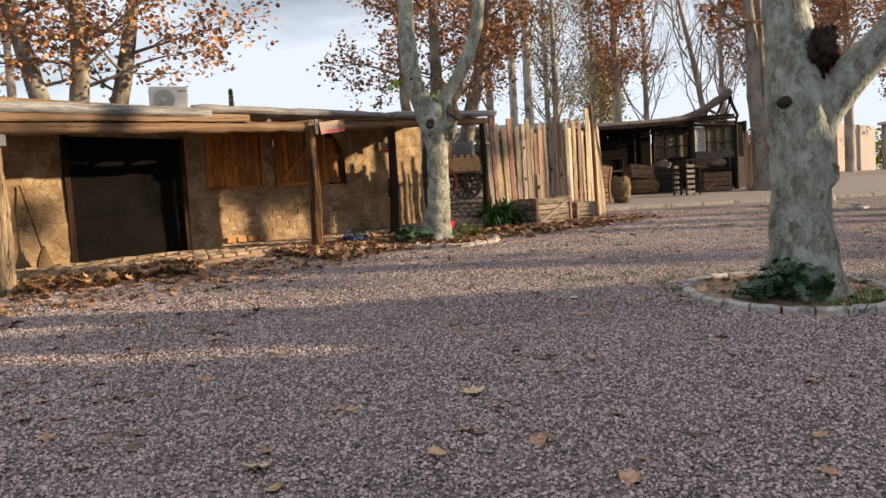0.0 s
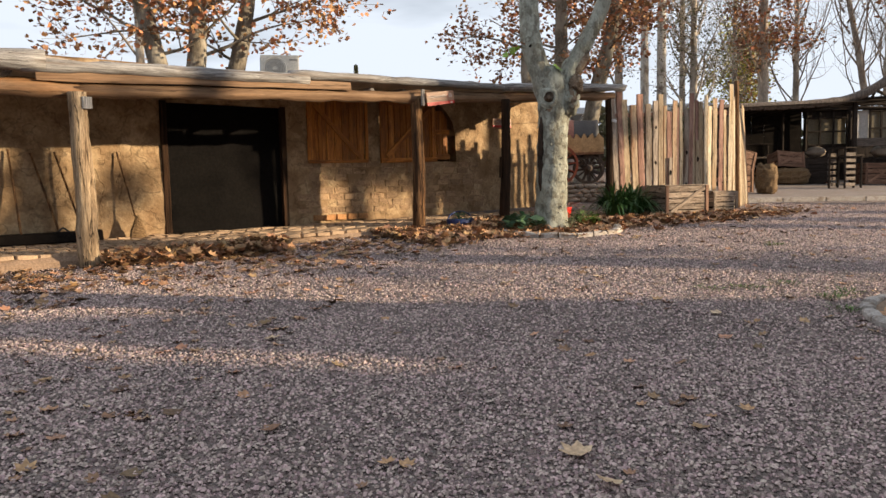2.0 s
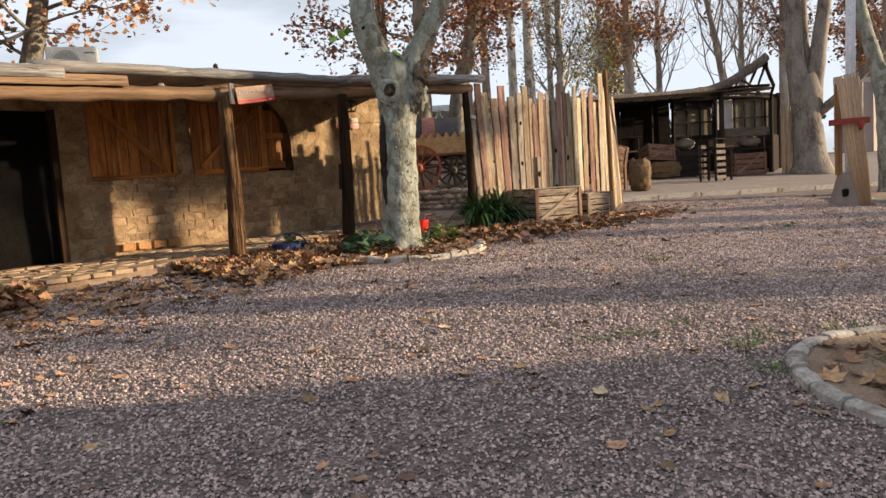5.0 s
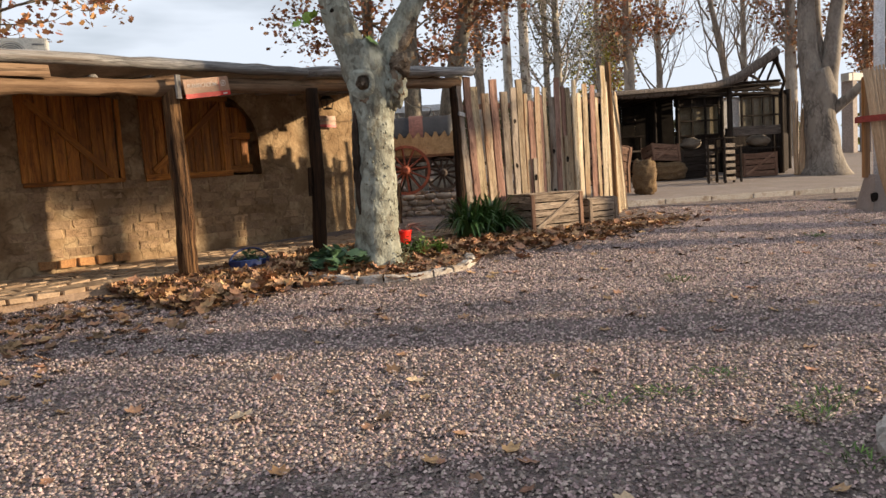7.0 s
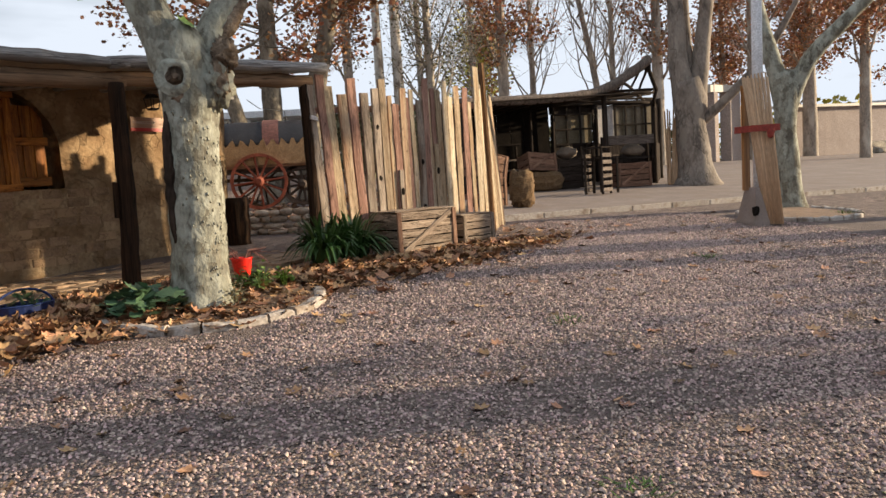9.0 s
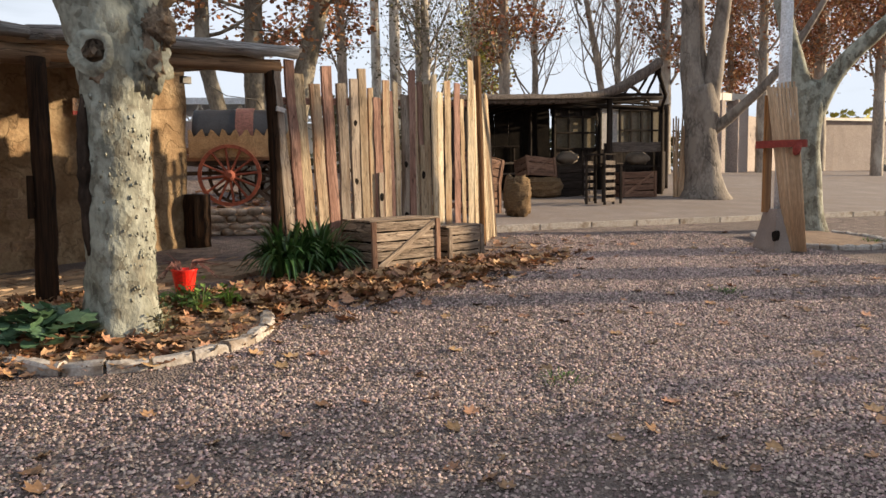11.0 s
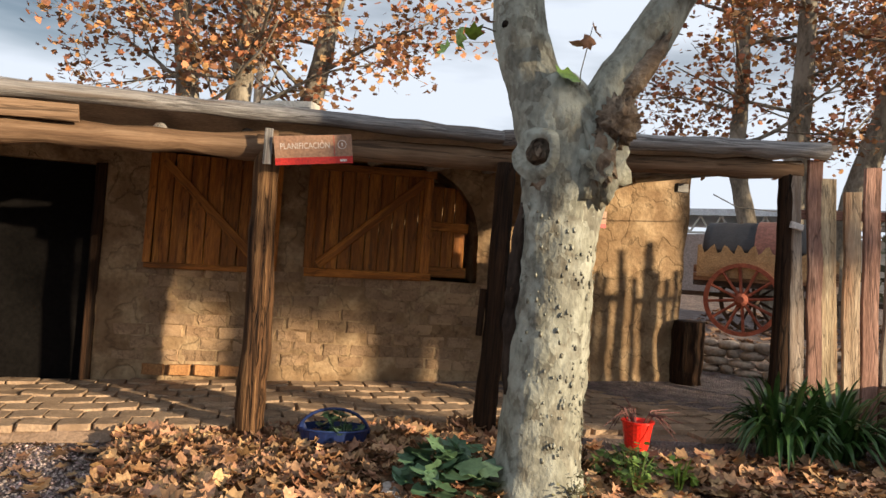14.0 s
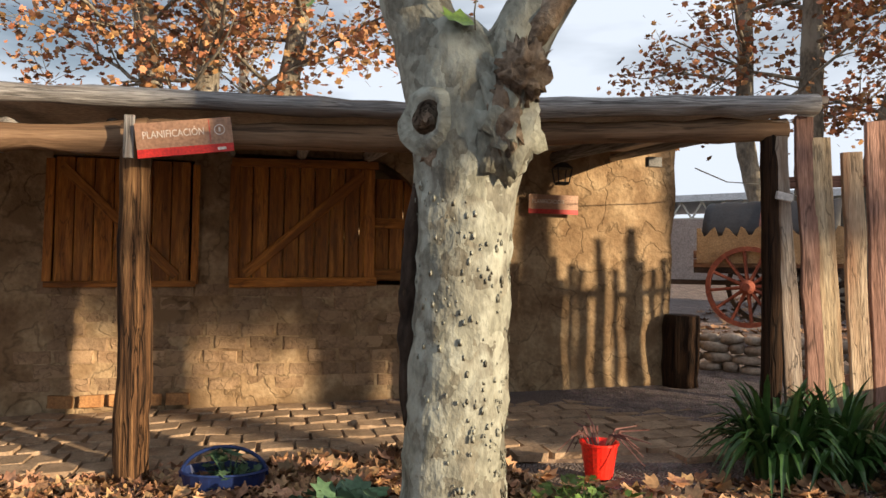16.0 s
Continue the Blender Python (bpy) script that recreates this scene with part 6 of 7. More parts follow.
# ---- Bed and garden things ----
def edging(name, cx, cy, r, a0, a1, n, label, seed):
    t = thing(name, (cx, cy, float(H(cx, cy))), label, "edging")
    rr = random.Random(seed)
    for i in range(n):
        a, b = radians(a0 + (a1 - a0) * (i + 0.04) / n), radians(a0 + (a1 - a0) * (i + 0.96) / n)
        rings = []
        for k in range(4):
            c = a + (b - a) * k / 3
            w = 0.055 + 0.008 * rr.uniform(-1, 1)
            h = 0.07 + 0.012 * rr.uniform(-1, 1)
            rings.append([(cx + (r + q) * math.cos(c), cy + (r + q) * math.sin(c), float(H(cx + r * math.cos(c), cy + r * math.sin(c))) + z) for q, z in ((-w, -0.06), (-w, h * 0.75), (-w * 0.6, h), (w * 0.6, h), (w, h * 0.7), (w, -0.06))])
        part("edging_stone", loft(bmesh.new(), rings), edging_mat, t)
    return t


edging("stone_edging", 0.0, 13.98, 1.03, 212, 378, 11, "curved edging of pale stones round a planted bed", 3)
edging("stone_edging", 3.6, 8.05, 1.02, 0, 360, 24, "ring of pale edging stones round the thick tree", 4)
edging("stone_edging", 9.3, 18.0, 0.95, 150, 400, 18, "ring of pale edging stones round the forked tree", 5)
for cx, cy, r in ((0.0, 13.98, 0.98), (3.6, 8.05, 0.97), (9.3, 18.0, 0.9)):
    bm = bmesh.new()
    rows = [[(cx + r * f * math.cos(a), cy + r * f * math.sin(a), float(H(cx + r * f * math.cos(a), cy + r * f * math.sin(a))) + 0.035 + 0.02 * noise.noise((cx + f * 3 * math.cos(a), f * 3 * math.sin(a), 0))) for a in [2 * math.pi * i / 28 for i in range(28)]] for f in (1.0, 0.8, 0.6, 0.4, 0.2, 0.03)]
    tagged(part("bed_soil", loft(bm, rows), dirt_mat), "bare brown soil of the planted bed", "soil", kind="structure")

# red bucket with withered plants
bk = thing("bucket", (0.17, 15.26, float(H(0.17, 15.26)) + 0.03), "bright red plastic bucket with withered plants", "bucket")
bz = float(H(0.17, 15.26)) + 0.03
bm = bmesh.new()
prof = ((0.002, 0.0), (0.085, 0.0), (0.088, 0.01), (0.118, 0.205), (0.128, 0.208), (0.128, 0.222), (0.112, 0.222), (0.083, 0.17), (0.002, 0.17))
loft(bm, [[(0.17 + q * math.cos(a), 15.26 + q * math.sin(a), bz + z) for a in [2 * math.pi * i / 24 for i in range(24)]] for q, z in prof])
part("pail", bm, red_plastic, bk, smooth=False)
bm = bmesh.new()
rb = random.Random(2)
for k in range(16):
    a = rb.uniform(0, 6.28)
    d = Vector((math.cos(a), math.sin(a), 0))
    p = Vector((0.17, 15.26, bz + 0.17)) + d * 0.05
    tube_bm([p, p + d * 0.08 + Vector((0, 0, 0.12)), p + d * rb.uniform(0.12, 0.3) + Vector((0, 0, rb.uniform(-0.05, 0.2)))], [0.006, 0.008, 0.003], 4, bm)
part("withered_plant", bm, canvas_red, bk, "dark reddish withered stems")

# blue basket half buried in leaves
bs = thing("basket", (-1.58, 13.72, float(H(-1.58, 13.72))), "dark blue plastic basket with a hoop handle and a plant", "basket")
b0 = Vector((-1.58, 13.72, float(H(-1.58, 13.72)) + 0.02))
ux = Vector((0.75, 0.66, 0))
uy = Vector((-0.66, 0.75, 0))
bm = bmesh.new()
loft(bm, [[b0 + ux * (q * 0.25 * math.cos(a)) + uy * (q * 0.17 * math.sin(a)) + Vector((0, 0, z)) for a in [2 * math.pi * i / 24 for i in range(24)]] for q, z in ((0.05, 0.0), (0.85, 0.0), (1.0, 0.16), (1.05, 0.165), (1.0, 0.175), (0.82, 0.04), (0.05, 0.04))])
part("tub", bm, blue_plastic, bs)
bm = tube_bm([b0 + ux * (0.25 * math.cos(a)) + Vector((0, 0, 0.13 + 0.17 * math.sin(a))) for a in [math.pi * i / 14 for i in range(15)]], [0.012] * 15, 7)
part("handle", bm, blue_plastic, bs, smooth=True)


def leafy(name, c, n, spread, height, size, mat, label, category, seed, stems=8, tilt=0.9):
    """A low plant: stems with many leaves."""
    r = np.random.RandomState(seed)
    t = thing(name, c, label, category)
    c = Vector(c)
    for k in range(stems):
        bm = bmesh.new()
        a = r.uniform(0, 6.28)
        d = Vector((math.cos(a), math.sin(a), 0)) * spread * r.uniform(0.3, 0.9)
        tube_bm([c + d * 0.2, c + d * 0.6 + Vector((0, 0, height * 0.6)), c + d + Vector((0, 0, height * r.uniform(0.6, 1.0)))], [0.008, 0.006, 0.003], 4, bm)
        part("stem", bm, mat, t)
    q = np.sqrt(r.uniform(0, 1, n))
    a = r.uniform(0, 6.28, n)
    P = np.stack([c.x + spread * q * np.cos(a), c.y + spread * q * np.sin(a), c.z + height * (0.25 + 0.75 * r.uniform(0, 1, n)) * (1.1 - 0.6 * q * q)], -1)
    bulk("foliage", LEAF, LEAF_FACES, P, turns(n, r, tilt), r.uniform(0.6, 1.2, n) * size, mat, t)
    return t


hz = lambda x, y: float(H(x, y)) + 0.03
leafy("broad_leaf_plant", (-0.53, 13.64, hz(-0.53, 13.64)), 110, 0.36, 0.26, 0.17, broad_leaf, "dark green broad-leaved plant among dry leaves", "plant", 5)
leafy("broad_leaf_plant", (-1.55, 13.74, b0.z + 0.04), 60, 0.16, 0.26, 0.09, broad_leaf, "dark green seedling growing in the basket", "plant", 6)
leafy("ivy", (3.36, 7.55, hz(3.36, 7.55)), 300, 0.40, 0.40, 0.10, dark_leaf, "dark green ivy mound at the foot of the thick tree", "ivy", 7, 14, 1.2)
leafy("ivy", (3.12, 7.70, hz(3.12, 7.70)), 130, 0.26, 0.14, 0.06, dark_leaf, "low dark green ivy inside the stone ring", "ivy", 8, 10, 1.2)
leafy("weed", (0.45, 14.35, hz(0.45, 14.35)), 90, 0.14, 0.30, 0.05, grass_leaf, "yellow-green weed in the stone-edged bed", "weed", 9)
leafy("weed", (0.66, 14.55, hz(0.66, 14.55)), 40, 0.10, 0.22, 0.06, green_leaf, "fresh green weed in the stone-edged bed", "weed", 10)
leafy("weed", (0.22, 13.78, hz(0.22, 13.78)), 130, 0.16, 0.22, 0.035, scrub_leaf, "grey-green feathery weed beside the trunk", "weed", 11)
leafy("weed", (0.28, 14.6, hz(0.28, 14.6)), 110, 0.24, 0.20, 0.06, grass_leaf, "straggling yellow-green weeds beside the bucket", "weed", 12)


def blades(name, c, n, length, width, mat, label, category, seed, rad=0.22, arch=1.0, thin=0.004):
    """A tuft of arching strap leaves."""
    rng = random.Random(seed)
    t = thing(name, c, label, category)
    c = Vector(c)
    each = "strap" in name
    bm = bmesh.new()
    for k in range(n):
        if each and k:
            part("blade", bm, mat, t)
            bm = bmesh.new()
        a = rng.uniform(0, 6.28)
        d = Vector((math.cos(a), math.sin(a), 0))
        s = Vector((-d.y, d.x, 0))
        L = length * rng.uniform(0.65, 1.1)
        lean = rng.uniform(0.35, 1.0) * arch
        p0 = c + d * rad * rng.uniform(0, 1) + s * rng.uniform(-0.08, 0.08)
        prev = None
        for i in range(6):
            f = i / 5
            p = p0 + d * (L * lean * 0.30 * f ** 1.5 + 0.04 * f) + Vector((0, 0, L * (f - 0.70 * lean * f * f)))
            p.z = max(p.z, float(H(p.x, p.y)) + 0.02)
            w = width * (0.55 + 0.9 * f) * (1 - f ** 4) * 0.75 + 0.001
            row = [bm.verts.new(p - s * w), bm.verts.new(p - Vector((0, 0, w * 0.5))), bm.verts.new(p + s * w)]
            if prev:
                bm.faces.new((prev[0], prev[1], row[1], row[0]))
                bm.faces.new((prev[1], prev[2], row[2], row[1]))
            prev = row
    last = part("blade", bm, mat, t)
    if not each:
        last["kind"] = "stuff"
    return t


strap_leaf = surf("strap_leaf_green", [(0.022, 0.065, 0.014), (0.065, 0.14, 0.034)], 3, bump=0, fine=20, island=0.45, rough=0.35)
blades("strap_leaf_plant", (1.13, 15.90, hz(1.13, 15.90)), 230, 1.0, 0.029, strap_leaf, "large clump of dark green strap leaves beside the chest", "plant", 3, 0.18, 1.45)
blades("strap_leaf_plant", (1.48, 16.05, hz(1.48, 16.05)), 160, 0.98, 0.029, strap_leaf, "clump of dark green strap leaves against the chest", "plant", 4, 0.18, 1.45)
for i, (x, y, n, L) in enumerate(((2.55, 8.9, 50, 0.08), (2.75, 9.15, 40, 0.08), (3.4, 9.15, 50, 0.12), (4.3, 8.85, 70, 0.16), (4.5, 8.3, 60, 0.16), (4.2, 7.3, 80, 0.15), (3.7, 7.05, 70, 0.14), (4.0, 7.4, 120, 0.13), (4.25, 7.75, 120, 0.12), (3.75, 7.3, 110, 0.10), (3.05, 8.0, 120, 0.09), (3.25, 8.35, 110, 0.10), (4.2, 8.3, 120, 0.12), (2.45, 8.4, 40, 0.08), (1.9, 9.3, 60, 0.055), (2.3, 9.55, 50, 0.05), (1.55, 9.2, 40, 0.05), (3.0, 12.3, 50, 0.07), (5.6, 14.6, 60, 0.08), (9.9, 17.6, 60, 0.12))):
    blades("grass_tuft", (x, y, hz(x, y) - 0.02), n, L, 0.004, grass_leaf, "small green grass tuft in the gravel" if L < 0.1 else "green grass tuft by the stone ring", "grass", 20 + i, 0.16)

# leaf sprouts on the forked tree near the porch
sp = thing("leaf_sprout", (0.1, 13.75, 3.1), "green and brown leaf sprout in the tree's fork", "leaves")
bm = bmesh.new()
tube_bm([(0.06, 13.86, 3.1), (0.12, 13.72, 3.3), (0.20, 13.66, 3.55)], [0.006, 0.005, 0.003], 4, bm)
part("stem", bm, dark_bark, sp)
bm = bmesh.new()
tube_bm([(-0.32, 13.72, 3.55), (-0.52, 13.62, 3.62), (-0.72, 13.55, 3.60)], [0.006, 0.005, 0.003], 4, bm)
part("stem", bm, dark_bark, sp)
r = np.random.RandomState(12)
for (px, py, pz, sz, mt, nm) in ((0.05, 13.70, 3.27, 0.2, green_leaf, "green_leaf"), (0.0, 13.70, 3.20, 0.15, green_leaf, "green_leaf"), (-0.66, 13.55, 3.55, 0.16, green_leaf, "green_leaf"), (-0.58, 13.6, 3.58, 0.14, green_leaf, "green_leaf"), (-0.76, 13.55, 3.48, 0.13, green_leaf, "green_leaf"), (0.12, 13.65, 3.45, 0.12, dead_leaf, "brown_leaf"), (0.22, 13.66, 3.52, 0.12, dead_leaf, "brown_leaf"), (0.2, 13.6, 3.44, 0.1, dead_leaf, "brown_leaf"), (-0.5, 13.6, 3.66, 0.12, dead_leaf, "brown_leaf")):
    bulk(nm, CURL, CURL_FACES, np.array([(px, py, pz)]), turns(1, r, 1.5), [sz], mt, sp)

# healed wounds and flaking bark of the near plane tree
def knot(c, n, r, label, seed):
    """A ring of healed bark round a dark hollow, facing n."""
    c, n = Vector(c), Vector(n).normalized()
    m = Matrix.Translation(c) @ n.to_track_quat("Z", "Y").to_matrix().to_4x4()
    rings = []
    for q, d in ((1.75, -0.13), (1.45, -0.02), (1.22, 0.035), (1.05, 0.05), (0.92, 0.04), (0.80, 0.008), (0.45, 0.0), (0.10, 0.012)):
        rings.append([(r * q * math.cos(a) * (1 + 0.34 * noise.noise((math.cos(a) * 1.5, math.sin(a) * 1.5, seed))), r * q * math.sin(a) * 1.06, r * 6 * d * (1 + 0.7 * noise.noise((math.cos(a) * 2, math.sin(a) * 2, seed + 5))) * (1.0 if q < 0.9 else 0.62 + 0.5 * math.cos(a - 0.4))) for a in [2 * math.pi * i / 24 for i in range(24)]])
    return rings, m


TR = [o for o in scene.objects if o.name == "plane_tree"][0]
for c, n, r, sd, dk in (((-0.08, 13.625, 2.80), (-0.05, -1, 0.05), 0.102, 1.0, True),):
    rings, m = knot(c, n, r, "", sd)
    kb = part("knot", loft(bmesh.new(), rings[:6], cap=False), plane_bark if dk else wound_wood, TR, "healed bark collar", m, True)
    part("hollow", loft(bmesh.new(), rings[5:]), wound_wood, kb, "dark rotten heart of the knot", m, True)
part("knot", blob_bm(0.115, 0.10, 0.27, 0.75, 7, 28, 20, 3.0), wound_wood, TR, "lumpy brown rotten second knot", pose(0.32, 13.79, 2.86, 0, 8, 0), True)
part("burl", blob_bm(0.17, 0.17, 0.50, 0.5, 4, 24, 18, 6.0), plane_bark, TR, "swollen burl below the second knot", pose(0.22, 13.84, 2.52), True)
part("flaking_bark", blob_bm(0.075, 0.06, 0.36, 0.7, 6, 20, 14, 9.0), wound_wood, TR, "flaking orange-brown bark below the second knot", pose(0.30, 13.75, 2.62, 0, -6, 0), True)
part("flaking_bark", blob_bm(0.085, 0.03, 0.14, 0.7, 6, 16, 10, 4.0), wound_wood, TR, "flaking orange-brown bark below the first knot", pose(-0.05, 13.662, 2.58), True)
part("flaking_bark", blob_bm(0.075, 0.05, 0.5, 0.5, 6, 14, 12, 2.0), wound_wood, TR, "flaking brown bark on the right limb", axis_pose((0.30, 13.90, 3.12), (0.60, 13.98, 3.62)), True)
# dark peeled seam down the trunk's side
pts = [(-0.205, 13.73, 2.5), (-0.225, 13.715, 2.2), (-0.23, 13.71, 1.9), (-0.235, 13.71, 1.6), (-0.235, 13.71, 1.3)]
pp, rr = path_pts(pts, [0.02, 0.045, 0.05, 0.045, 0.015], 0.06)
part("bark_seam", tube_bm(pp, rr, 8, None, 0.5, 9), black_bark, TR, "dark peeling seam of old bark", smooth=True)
# loose flakes of bark
rn = np.random.RandomState(44)
n = 600
a = rn.uniform(0, 6.28, n)
z = rn.uniform(0.75, 2.5, n)
rad = 0.25
P = np.stack([-0.06 + 0.01 * z + rad * np.cos(a), 13.89 + rad * np.sin(a), z], -1)
R = np.zeros((n, 3, 3))
R[:, 0, 0], R[:, 1, 0], R[:, 0, 2], R[:, 1, 2], R[:, 2, 1] = -np.sin(a), np.cos(a), np.cos(a), np.sin(a), 1
FLAKE = [(-0.5, -0.9, 0.15), (0.4, -1.0, 0.18), (0.6, 0.2, 0.08), (0.1, 1.1, 0.0), (-0.55, 0.5, 0.05), (0, 0, -0.4)]
FLAKE_FACES = [(0, 1, 2, 3, 4), (1, 0, 5), (2, 1, 5), (3, 2, 5), (4, 3, 5), (0, 4, 5)]
fl = bulk("bark_flake", FLAKE, FLAKE_FACES, P, R, 0.007 + 0.015 * rn.uniform(0, 1, n) ** 2, plane_bark, TR)
fl["kind"] = "stuff"
# hole and broken scar on the trees
part("hole", blob_bm(0.025, 0.02, 0.05, 0.3, 4, 8, 6), black_mat, TR, "small black hole in the limb", pose(-0.37, 13.63, 3.6))
TR2 = [o for o in scene.objects if o.name == "plane_tree.001"][0]
part("scar", blob_bm(0.13, 0.12, 0.40, 0.9, 5, 26, 18, 3.0), black_bark, TR2, "brown broken stub of a lost limb", pose(3.80, 7.72, 2.42, 10, 0, 0), True)
rings, m = knot((3.90, 7.72, 1.42), (0.6, -0.8, 0.0), 0.09, "", 7.0)
part("knot", loft(bmesh.new(), rings), plane_bark, TR2, "healed knot on the trunk", m, True)
part("knot", blob_bm(0.09, 0.07, 0.12, 0.3, 3, 10, 7, 5.0), black_bark, TR2, "dark knob on the trunk", pose(3.44, 7.70, 2.08), True)

# ---- Adobe bricks showing in the wall ----
rbk = random.Random(77)
course = 0
z = 0.99
while z < 1.86:
    u = 0.20 + (0.16 if course % 2 else 0.0)
    while u < 4.25:
        L = rbk.uniform(0.27, 0.34)
        if rbk.random() > 0.2:
            m = Matrix.Translation(B(u + L / 2, lump(u + L / 2, z + 0.05) - 0.015 + rbk.uniform(-0.006, 0.004), z + rbk.uniform(-0.006, 0.006))) @ HOUSE @ pose(0, 0, 0, 0, rbk.uniform(-1.5, 1.5), 0)
            part("brick", slab_bm(L - 0.016, 0.05, 0.104, 0.016, 2, 0.008, rbk), adobe_brick_mat, wall_front, m=m)
        u += L
    z += 0.118
    course += 1
for k in range(5):
    u = 0.50 + k * 0.235
    part("brick", slab_bm(0.20, 0.05, 0.10, 0.014, 2, 0.006, rbk), raw_brick_mat, wall_front, "bare orange clay brick" if k == 0 else "", Matrix.Translation(B(u + 0.1, lump(u, 0.9) + 0.035, 0.86)) @ HOUSE)

# ---- Pavers ----
rp = random.Random(31)
paver_meshes = []
for k in range(6):
    me = bpy.data.meshes.new("paver")
    bm = slab_bm(0.226, 0.234, 0.05, 0.014, 1, 0.008, rp)
    bm.to_mesh(me)
    bm.free()
    me.materials.append(paver_mat)
    paver_meshes.append(me)
rest = bmesh.new()
row = 0
v = 0.16
inv = WM[porch_floor.name].inverted()
while v < 3.0:
    u = -8.9 + (0.125 if row % 2 else 0)
    while u < 7.5:
        lim = 1.72 if u < 3.2 else 1.72 + 0.5 * min(1, (u - 3.2) / 2)
        if v < lim + 0.10 * noise.noise((u, v, 9)):
            m = Matrix.Translation(B(u, v, floor_z(u, v) - 0.045 + rp.uniform(-0.008, 0.008))) @ HOUSE @ pose(0, 0, 0, rp.uniform(-1.2, 1.2), rp.uniform(-1.2, 1.2), rp.uniform(-2.5, 2.5))
            if 0.0 < u < 6.9:
                ob = new("paver", rp.choice(paver_meshes))
                ob.parent = porch_floor
                ob.matrix_basis = inv @ m
            else:
                bm2 = slab_bm(0.226, 0.234, 0.05, 0.014, 1, 0.008, rp)
                bm2.transform(m)
                me = bpy.data.meshes.new("tmp")
                bm2.to_mesh(me)
                bm2.free()
                rest.from_mesh(me)
                bpy.data.meshes.remove(me)
        u += 0.248
    v += 0.25
    row += 1
rest_ob = part("far_pavers", rest, paver_mat, porch_floor)
rest_ob["kind"] = "stuff"

# ---- Gravel and fallen leaves ----
rg = np.random.RandomState(7)


def scatter(n, x0, x1, y0, y1, keep_fn=None):
    x, y = rg.uniform(x0, x1, n), rg.uniform(y0, y1, n)
    if keep_fn is not None:
        k = keep_fn(x, y)
        x, y = x[k], y[k]
    return x, y


def in_yard(x, y):
    u = (x + 4.63) * U.x + (y - 13.74) * U.y
    v = (x + 4.63) * V.x + (y - 13.74) * V.y
    lim = np.where(u < 3.4, 1.85, 2.6)
    return (v > lim) & (np.hypot(x - 3.6, y - 8.05) > 1.05) & (np.hypot(x, y - 13.98) > 1.05)


def gz(x, y):
    return H(x, y) + np.array([relief(float(a), float(b)) for a, b in zip(x, y)])


xs, ys = [], []
for n, box in ((118000, (-4.4, 4.0, 1.8, 7.2)), (88000, (-5.6, 5.0, 7.2, 12.6)), (30000, (-6.5, 6.0, 2.5, 14.5)), (42000, (0.6, 6.5, 12.0, 17.0)), (52000, (3.6, 8.6, 9.0, 17.6)), (14000, (4.5, 8.0, 15.5, 19.0)), (22000, (-6.5, -3.4, 3.5, 11.0))):
    x, y = scatter(n, *box, keep_fn=in_yard)
    xs.append(x)
    ys.append(y)
x, y = np.concatenate(xs), np.concatenate(ys)
n = len(x)
P = np.stack([x, y, gz(x, y) + rg.uniform(0.0, 0.010, n)], -1)
S3 = (0.012 + 0.021 * rg.beta(1.6, 2.2, (n, 1))) * rg.uniform(0.75, 1.25, (n, 3))
peb = bulk("gravel", PEBBLE, PEBBLE_FACES, P, turns(n, rg, 0.85), S3, pebble_mat)
tagged(peb, "loose grey and pinkish gravel stones covering the yard", "gravel", kind="stuff")


def leaf_field(name, x, y, lift, size, tilt, label, mat=None):
    n = len(x)
    P = np.stack([x, y, gz(x, y) + 0.012 + lift], -1)
    ob = bulk(name, CURL, CURL_FACES, P, turns(n, rg, tilt), rg.uniform(0.6, 1.2, n) * size, mat or dead_leaf)
    return tagged(ob, label, "leaves", kind="stuff")


def uv_field(n, u0, u1, v0, v1):
    u = rg.uniform(u0, u1, n)
    v = v0 + (v1 - v0) * rg.beta(1.4, 2.2, n)
    return -4.63 + u * U.x + v * V.x, 13.74 + u * U.y + v * V.y


x, y = uv_field(5000, 0.6, 3.9, 1.75, 3.7)
leaf_field("fallen_leaves", x, y, rg.uniform(0, 0.12, len(x)) * (0.4 + 0.6 * np.array([abs(noise.noise((float(a) * 1.5, float(b) * 1.5, 0))) * 2 for a, b in zip(x, y)])), 0.125, 1.0, "deep drift of dry brown plane leaves by the porch")
x, y = uv_field(900, -6.5, 0.8, 1.85, 4.4)
leaf_field("fallen_leaves", x, y, rg.uniform(0, 0.02, len(x)), 0.12, 0.5, "dry brown leaves along the porch edge")
x, y = uv_field(620, -3.4, -1.0, 1.8, 2.7)
leaf_field("fallen_leaves", x, y, rg.uniform(0, 0.16, len(x)), 0.14, 0.9, "small heap of dry brown leaves before the door")
x, y = scatter(900, -1.1, 1.2, 12.9, 15.3, lambda a, b: np.hypot(a, b - 13.98) < 1.1)
leaf_field("fallen_leaves", x, y, 0.015 + rg.uniform(0, 0.035, len(x)), 0.13, 0.6, "dry brown leaves inside the stone-edged bed")
f = rg.beta(1.0, 1.7, 1700)
x, y = 0.6 + 4.2 * f + rg.normal(0, 0.25, 1700), 14.6 + 2.7 * f ** 1.1 + rg.normal(0, 0.38, 1700)
k = in_yard(x, y)
leaf_field("fallen_leaves", x[k], y[k], rg.uniform(0, 0.06, k.sum()), 0.14, 0.7, "dry orange-brown leaves along the chest and fence")
x, y = scatter(420, -4.5, 8.5, 10.5, 19.0, in_yard)
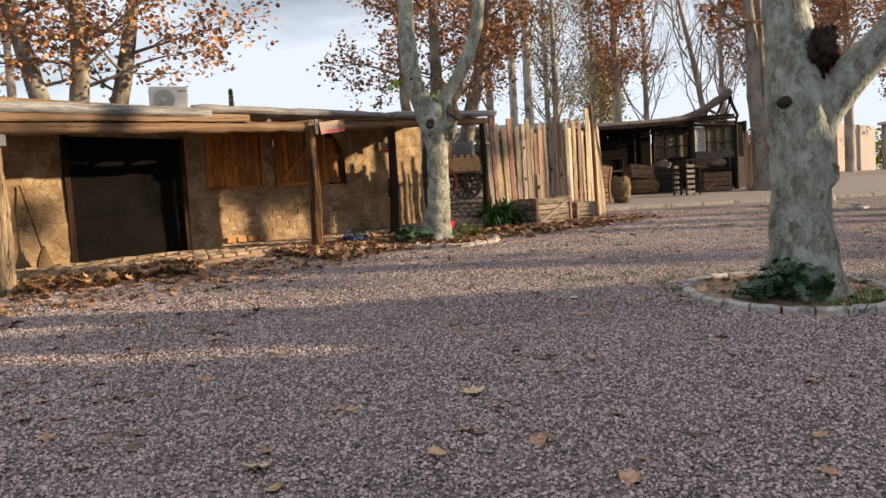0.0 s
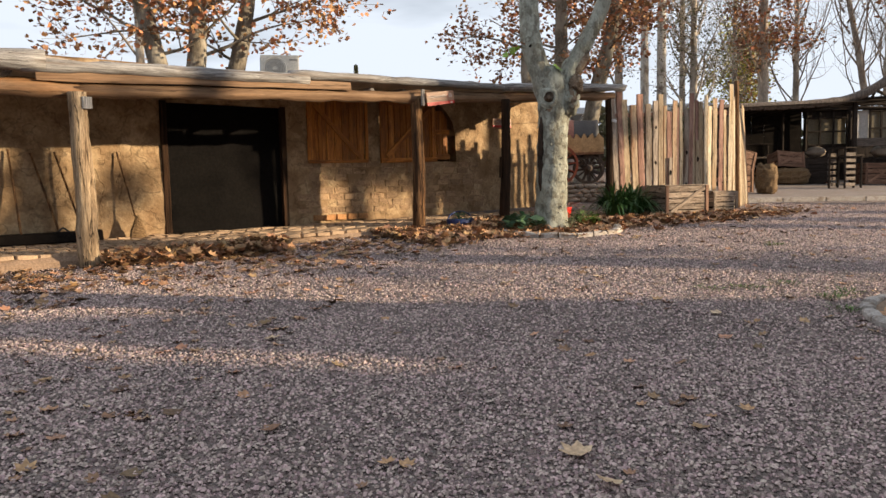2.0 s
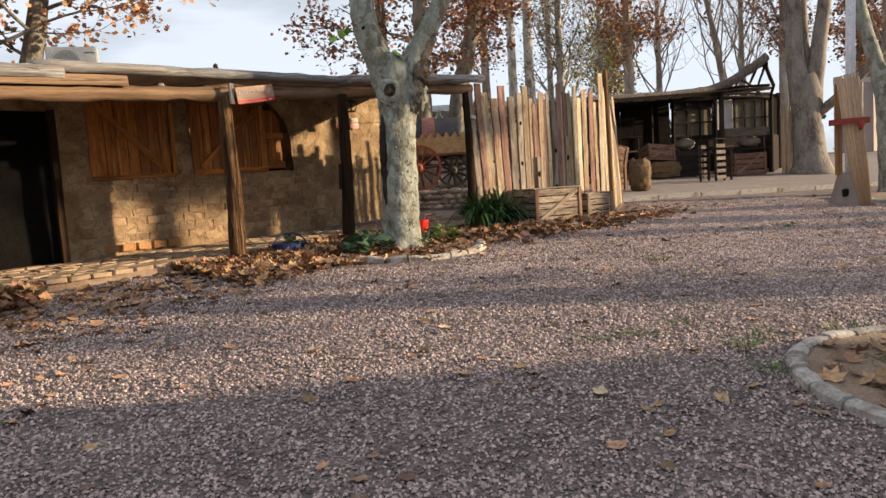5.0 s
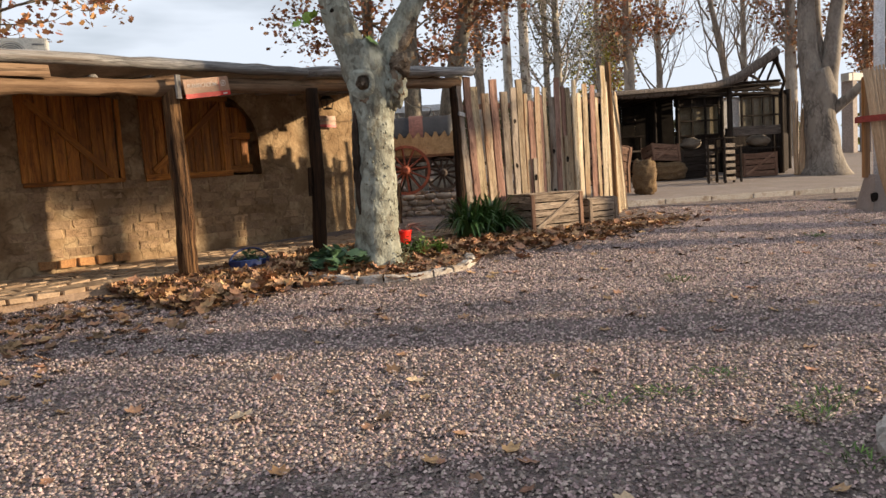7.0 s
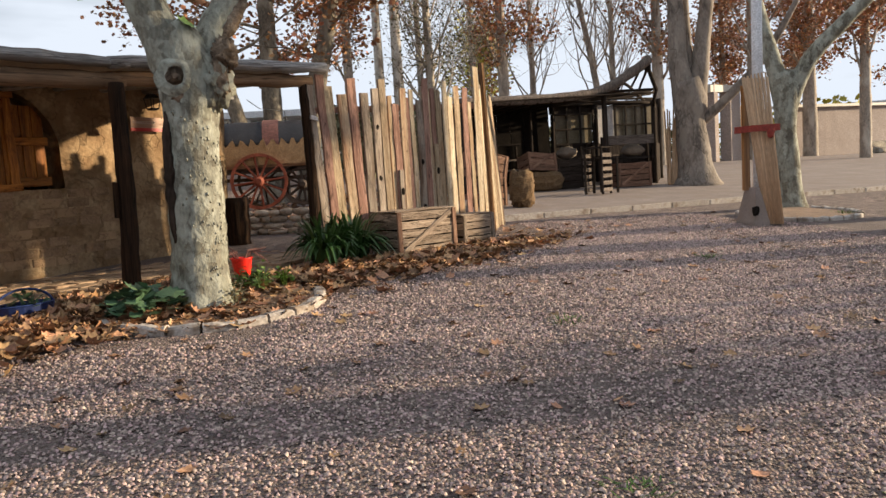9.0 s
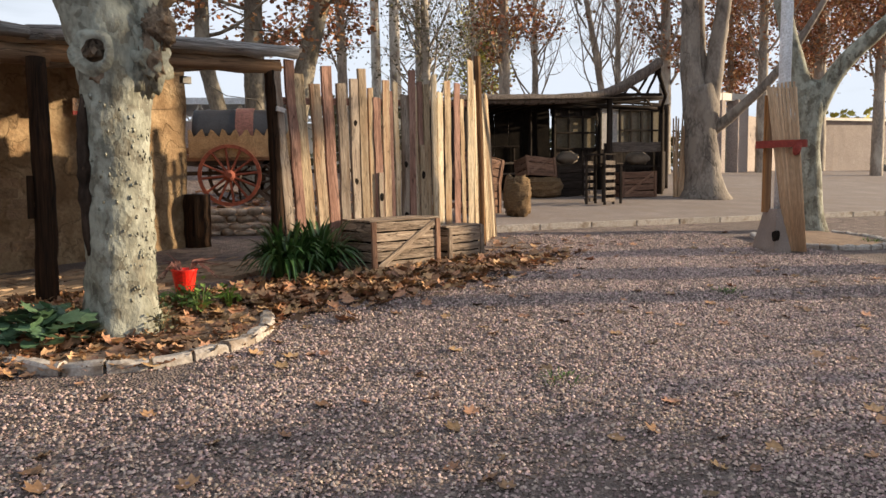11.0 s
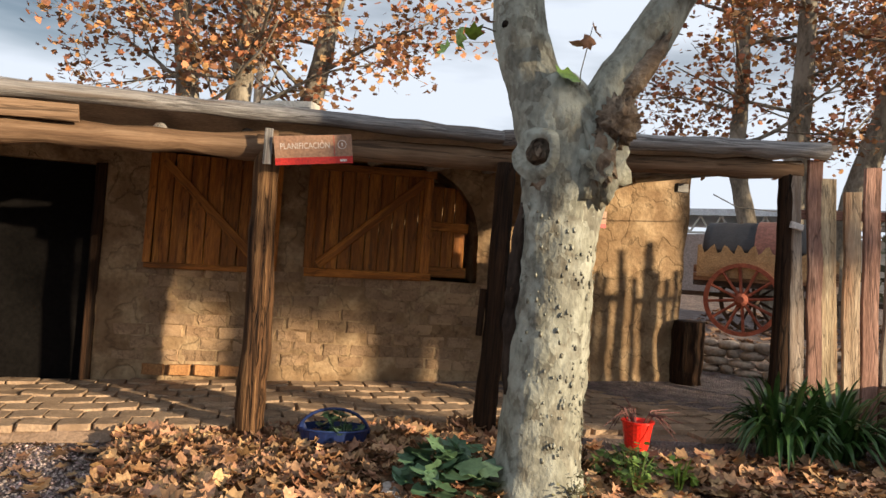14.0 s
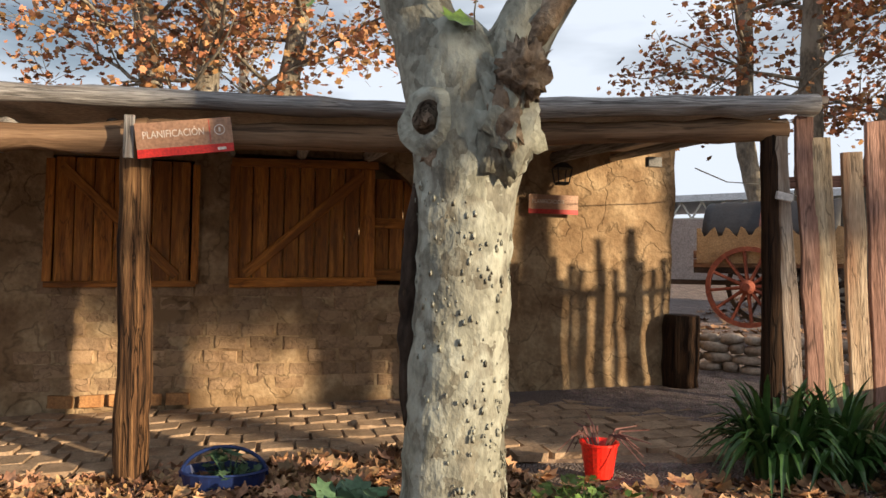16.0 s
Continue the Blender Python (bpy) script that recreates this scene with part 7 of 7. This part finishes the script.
leaf_field("fallen_leaves", x, y, np.zeros(len(x)), 0.11, 0.4, "single dry leaves scattered over the gravel")
x, y = scatter(200, -3.5, 5.0, 2.0, 10.5, in_yard)
xl, yl = scatter(220, -5.6, -2.0, 4.6, 10.5, in_yard)
x, y = np.concatenate([x, xl]), np.concatenate([y, yl])
leaf_field("fallen_leaves", x, y, np.zeros(len(x)), 0.10, 0.4, "single dry leaves scattered over the near gravel")
x, y = scatter(130, 2.7, 4.5, 7.1, 9.0, lambda a, b: np.hypot(a - 3.6, b - 8.05) < 0.95)
leaf_field("fallen_leaves", x, y, 0.04 + np.zeros(len(x)), 0.13, 0.6, "dry leaves inside the thick tree's stone ring")
x, y = scatter(700, -1.5, 3.0, 21.5, 28.0)
leaf_field("fallen_leaves", x, y, np.zeros(len(x)), 0.16, 0.5, "dry leaves on the ground behind the wagon")
pale_leaf = surf("pale_dry_leaf", [(0.46, 0.30, 0.17), (0.66, 0.50, 0.33)], 6, bump=0.15, fine=40, rough=0.6)
for i, (x, y, s, mt) in enumerate(((0.12, 5.22, 0.17, pale_leaf), (0.25, 4.95, 0.13, pale_leaf), (-1.05, 4.18, 0.17, pale_leaf), (-0.12, 4.25, 0.12, dead_leaf), (-2.1, 6.9, 0.14, pale_leaf), (-0.75, 5.0, 0.09, dead_leaf), (0.25, 6.8, 0.09, dead_leaf), (-0.5, 9.2, 0.17, pale_leaf), (0.45, 9.7, 0.13, pale_leaf), (1.05, 5.9, 0.09, dead_leaf), (1.35, 8.1, 0.11, pale_leaf), (1.9, 4.3, 0.09, dead_leaf))):
    m = pose(x, y, float(H(x, y)) + relief(x, y) + 0.03, rt.uniform(-12, 12), rt.uniform(-12, 12), rt.uniform(0, 360))
    bm = bmesh.new()
    vs = [bm.verts.new((p[0] * s, p[1] * s, p[2] * s * 0.8)) for p in CURL]
    for fc in CURL_FACES:
        bm.faces.new([vs[j] for j in fc])
    tagged(part("fallen_leaf", bm, mt, None, "", m), "single pale dry plane leaf lying on the gravel" if mt is pale_leaf else "single brown dry leaf lying on the gravel", "leaf", "single fallen leaves")
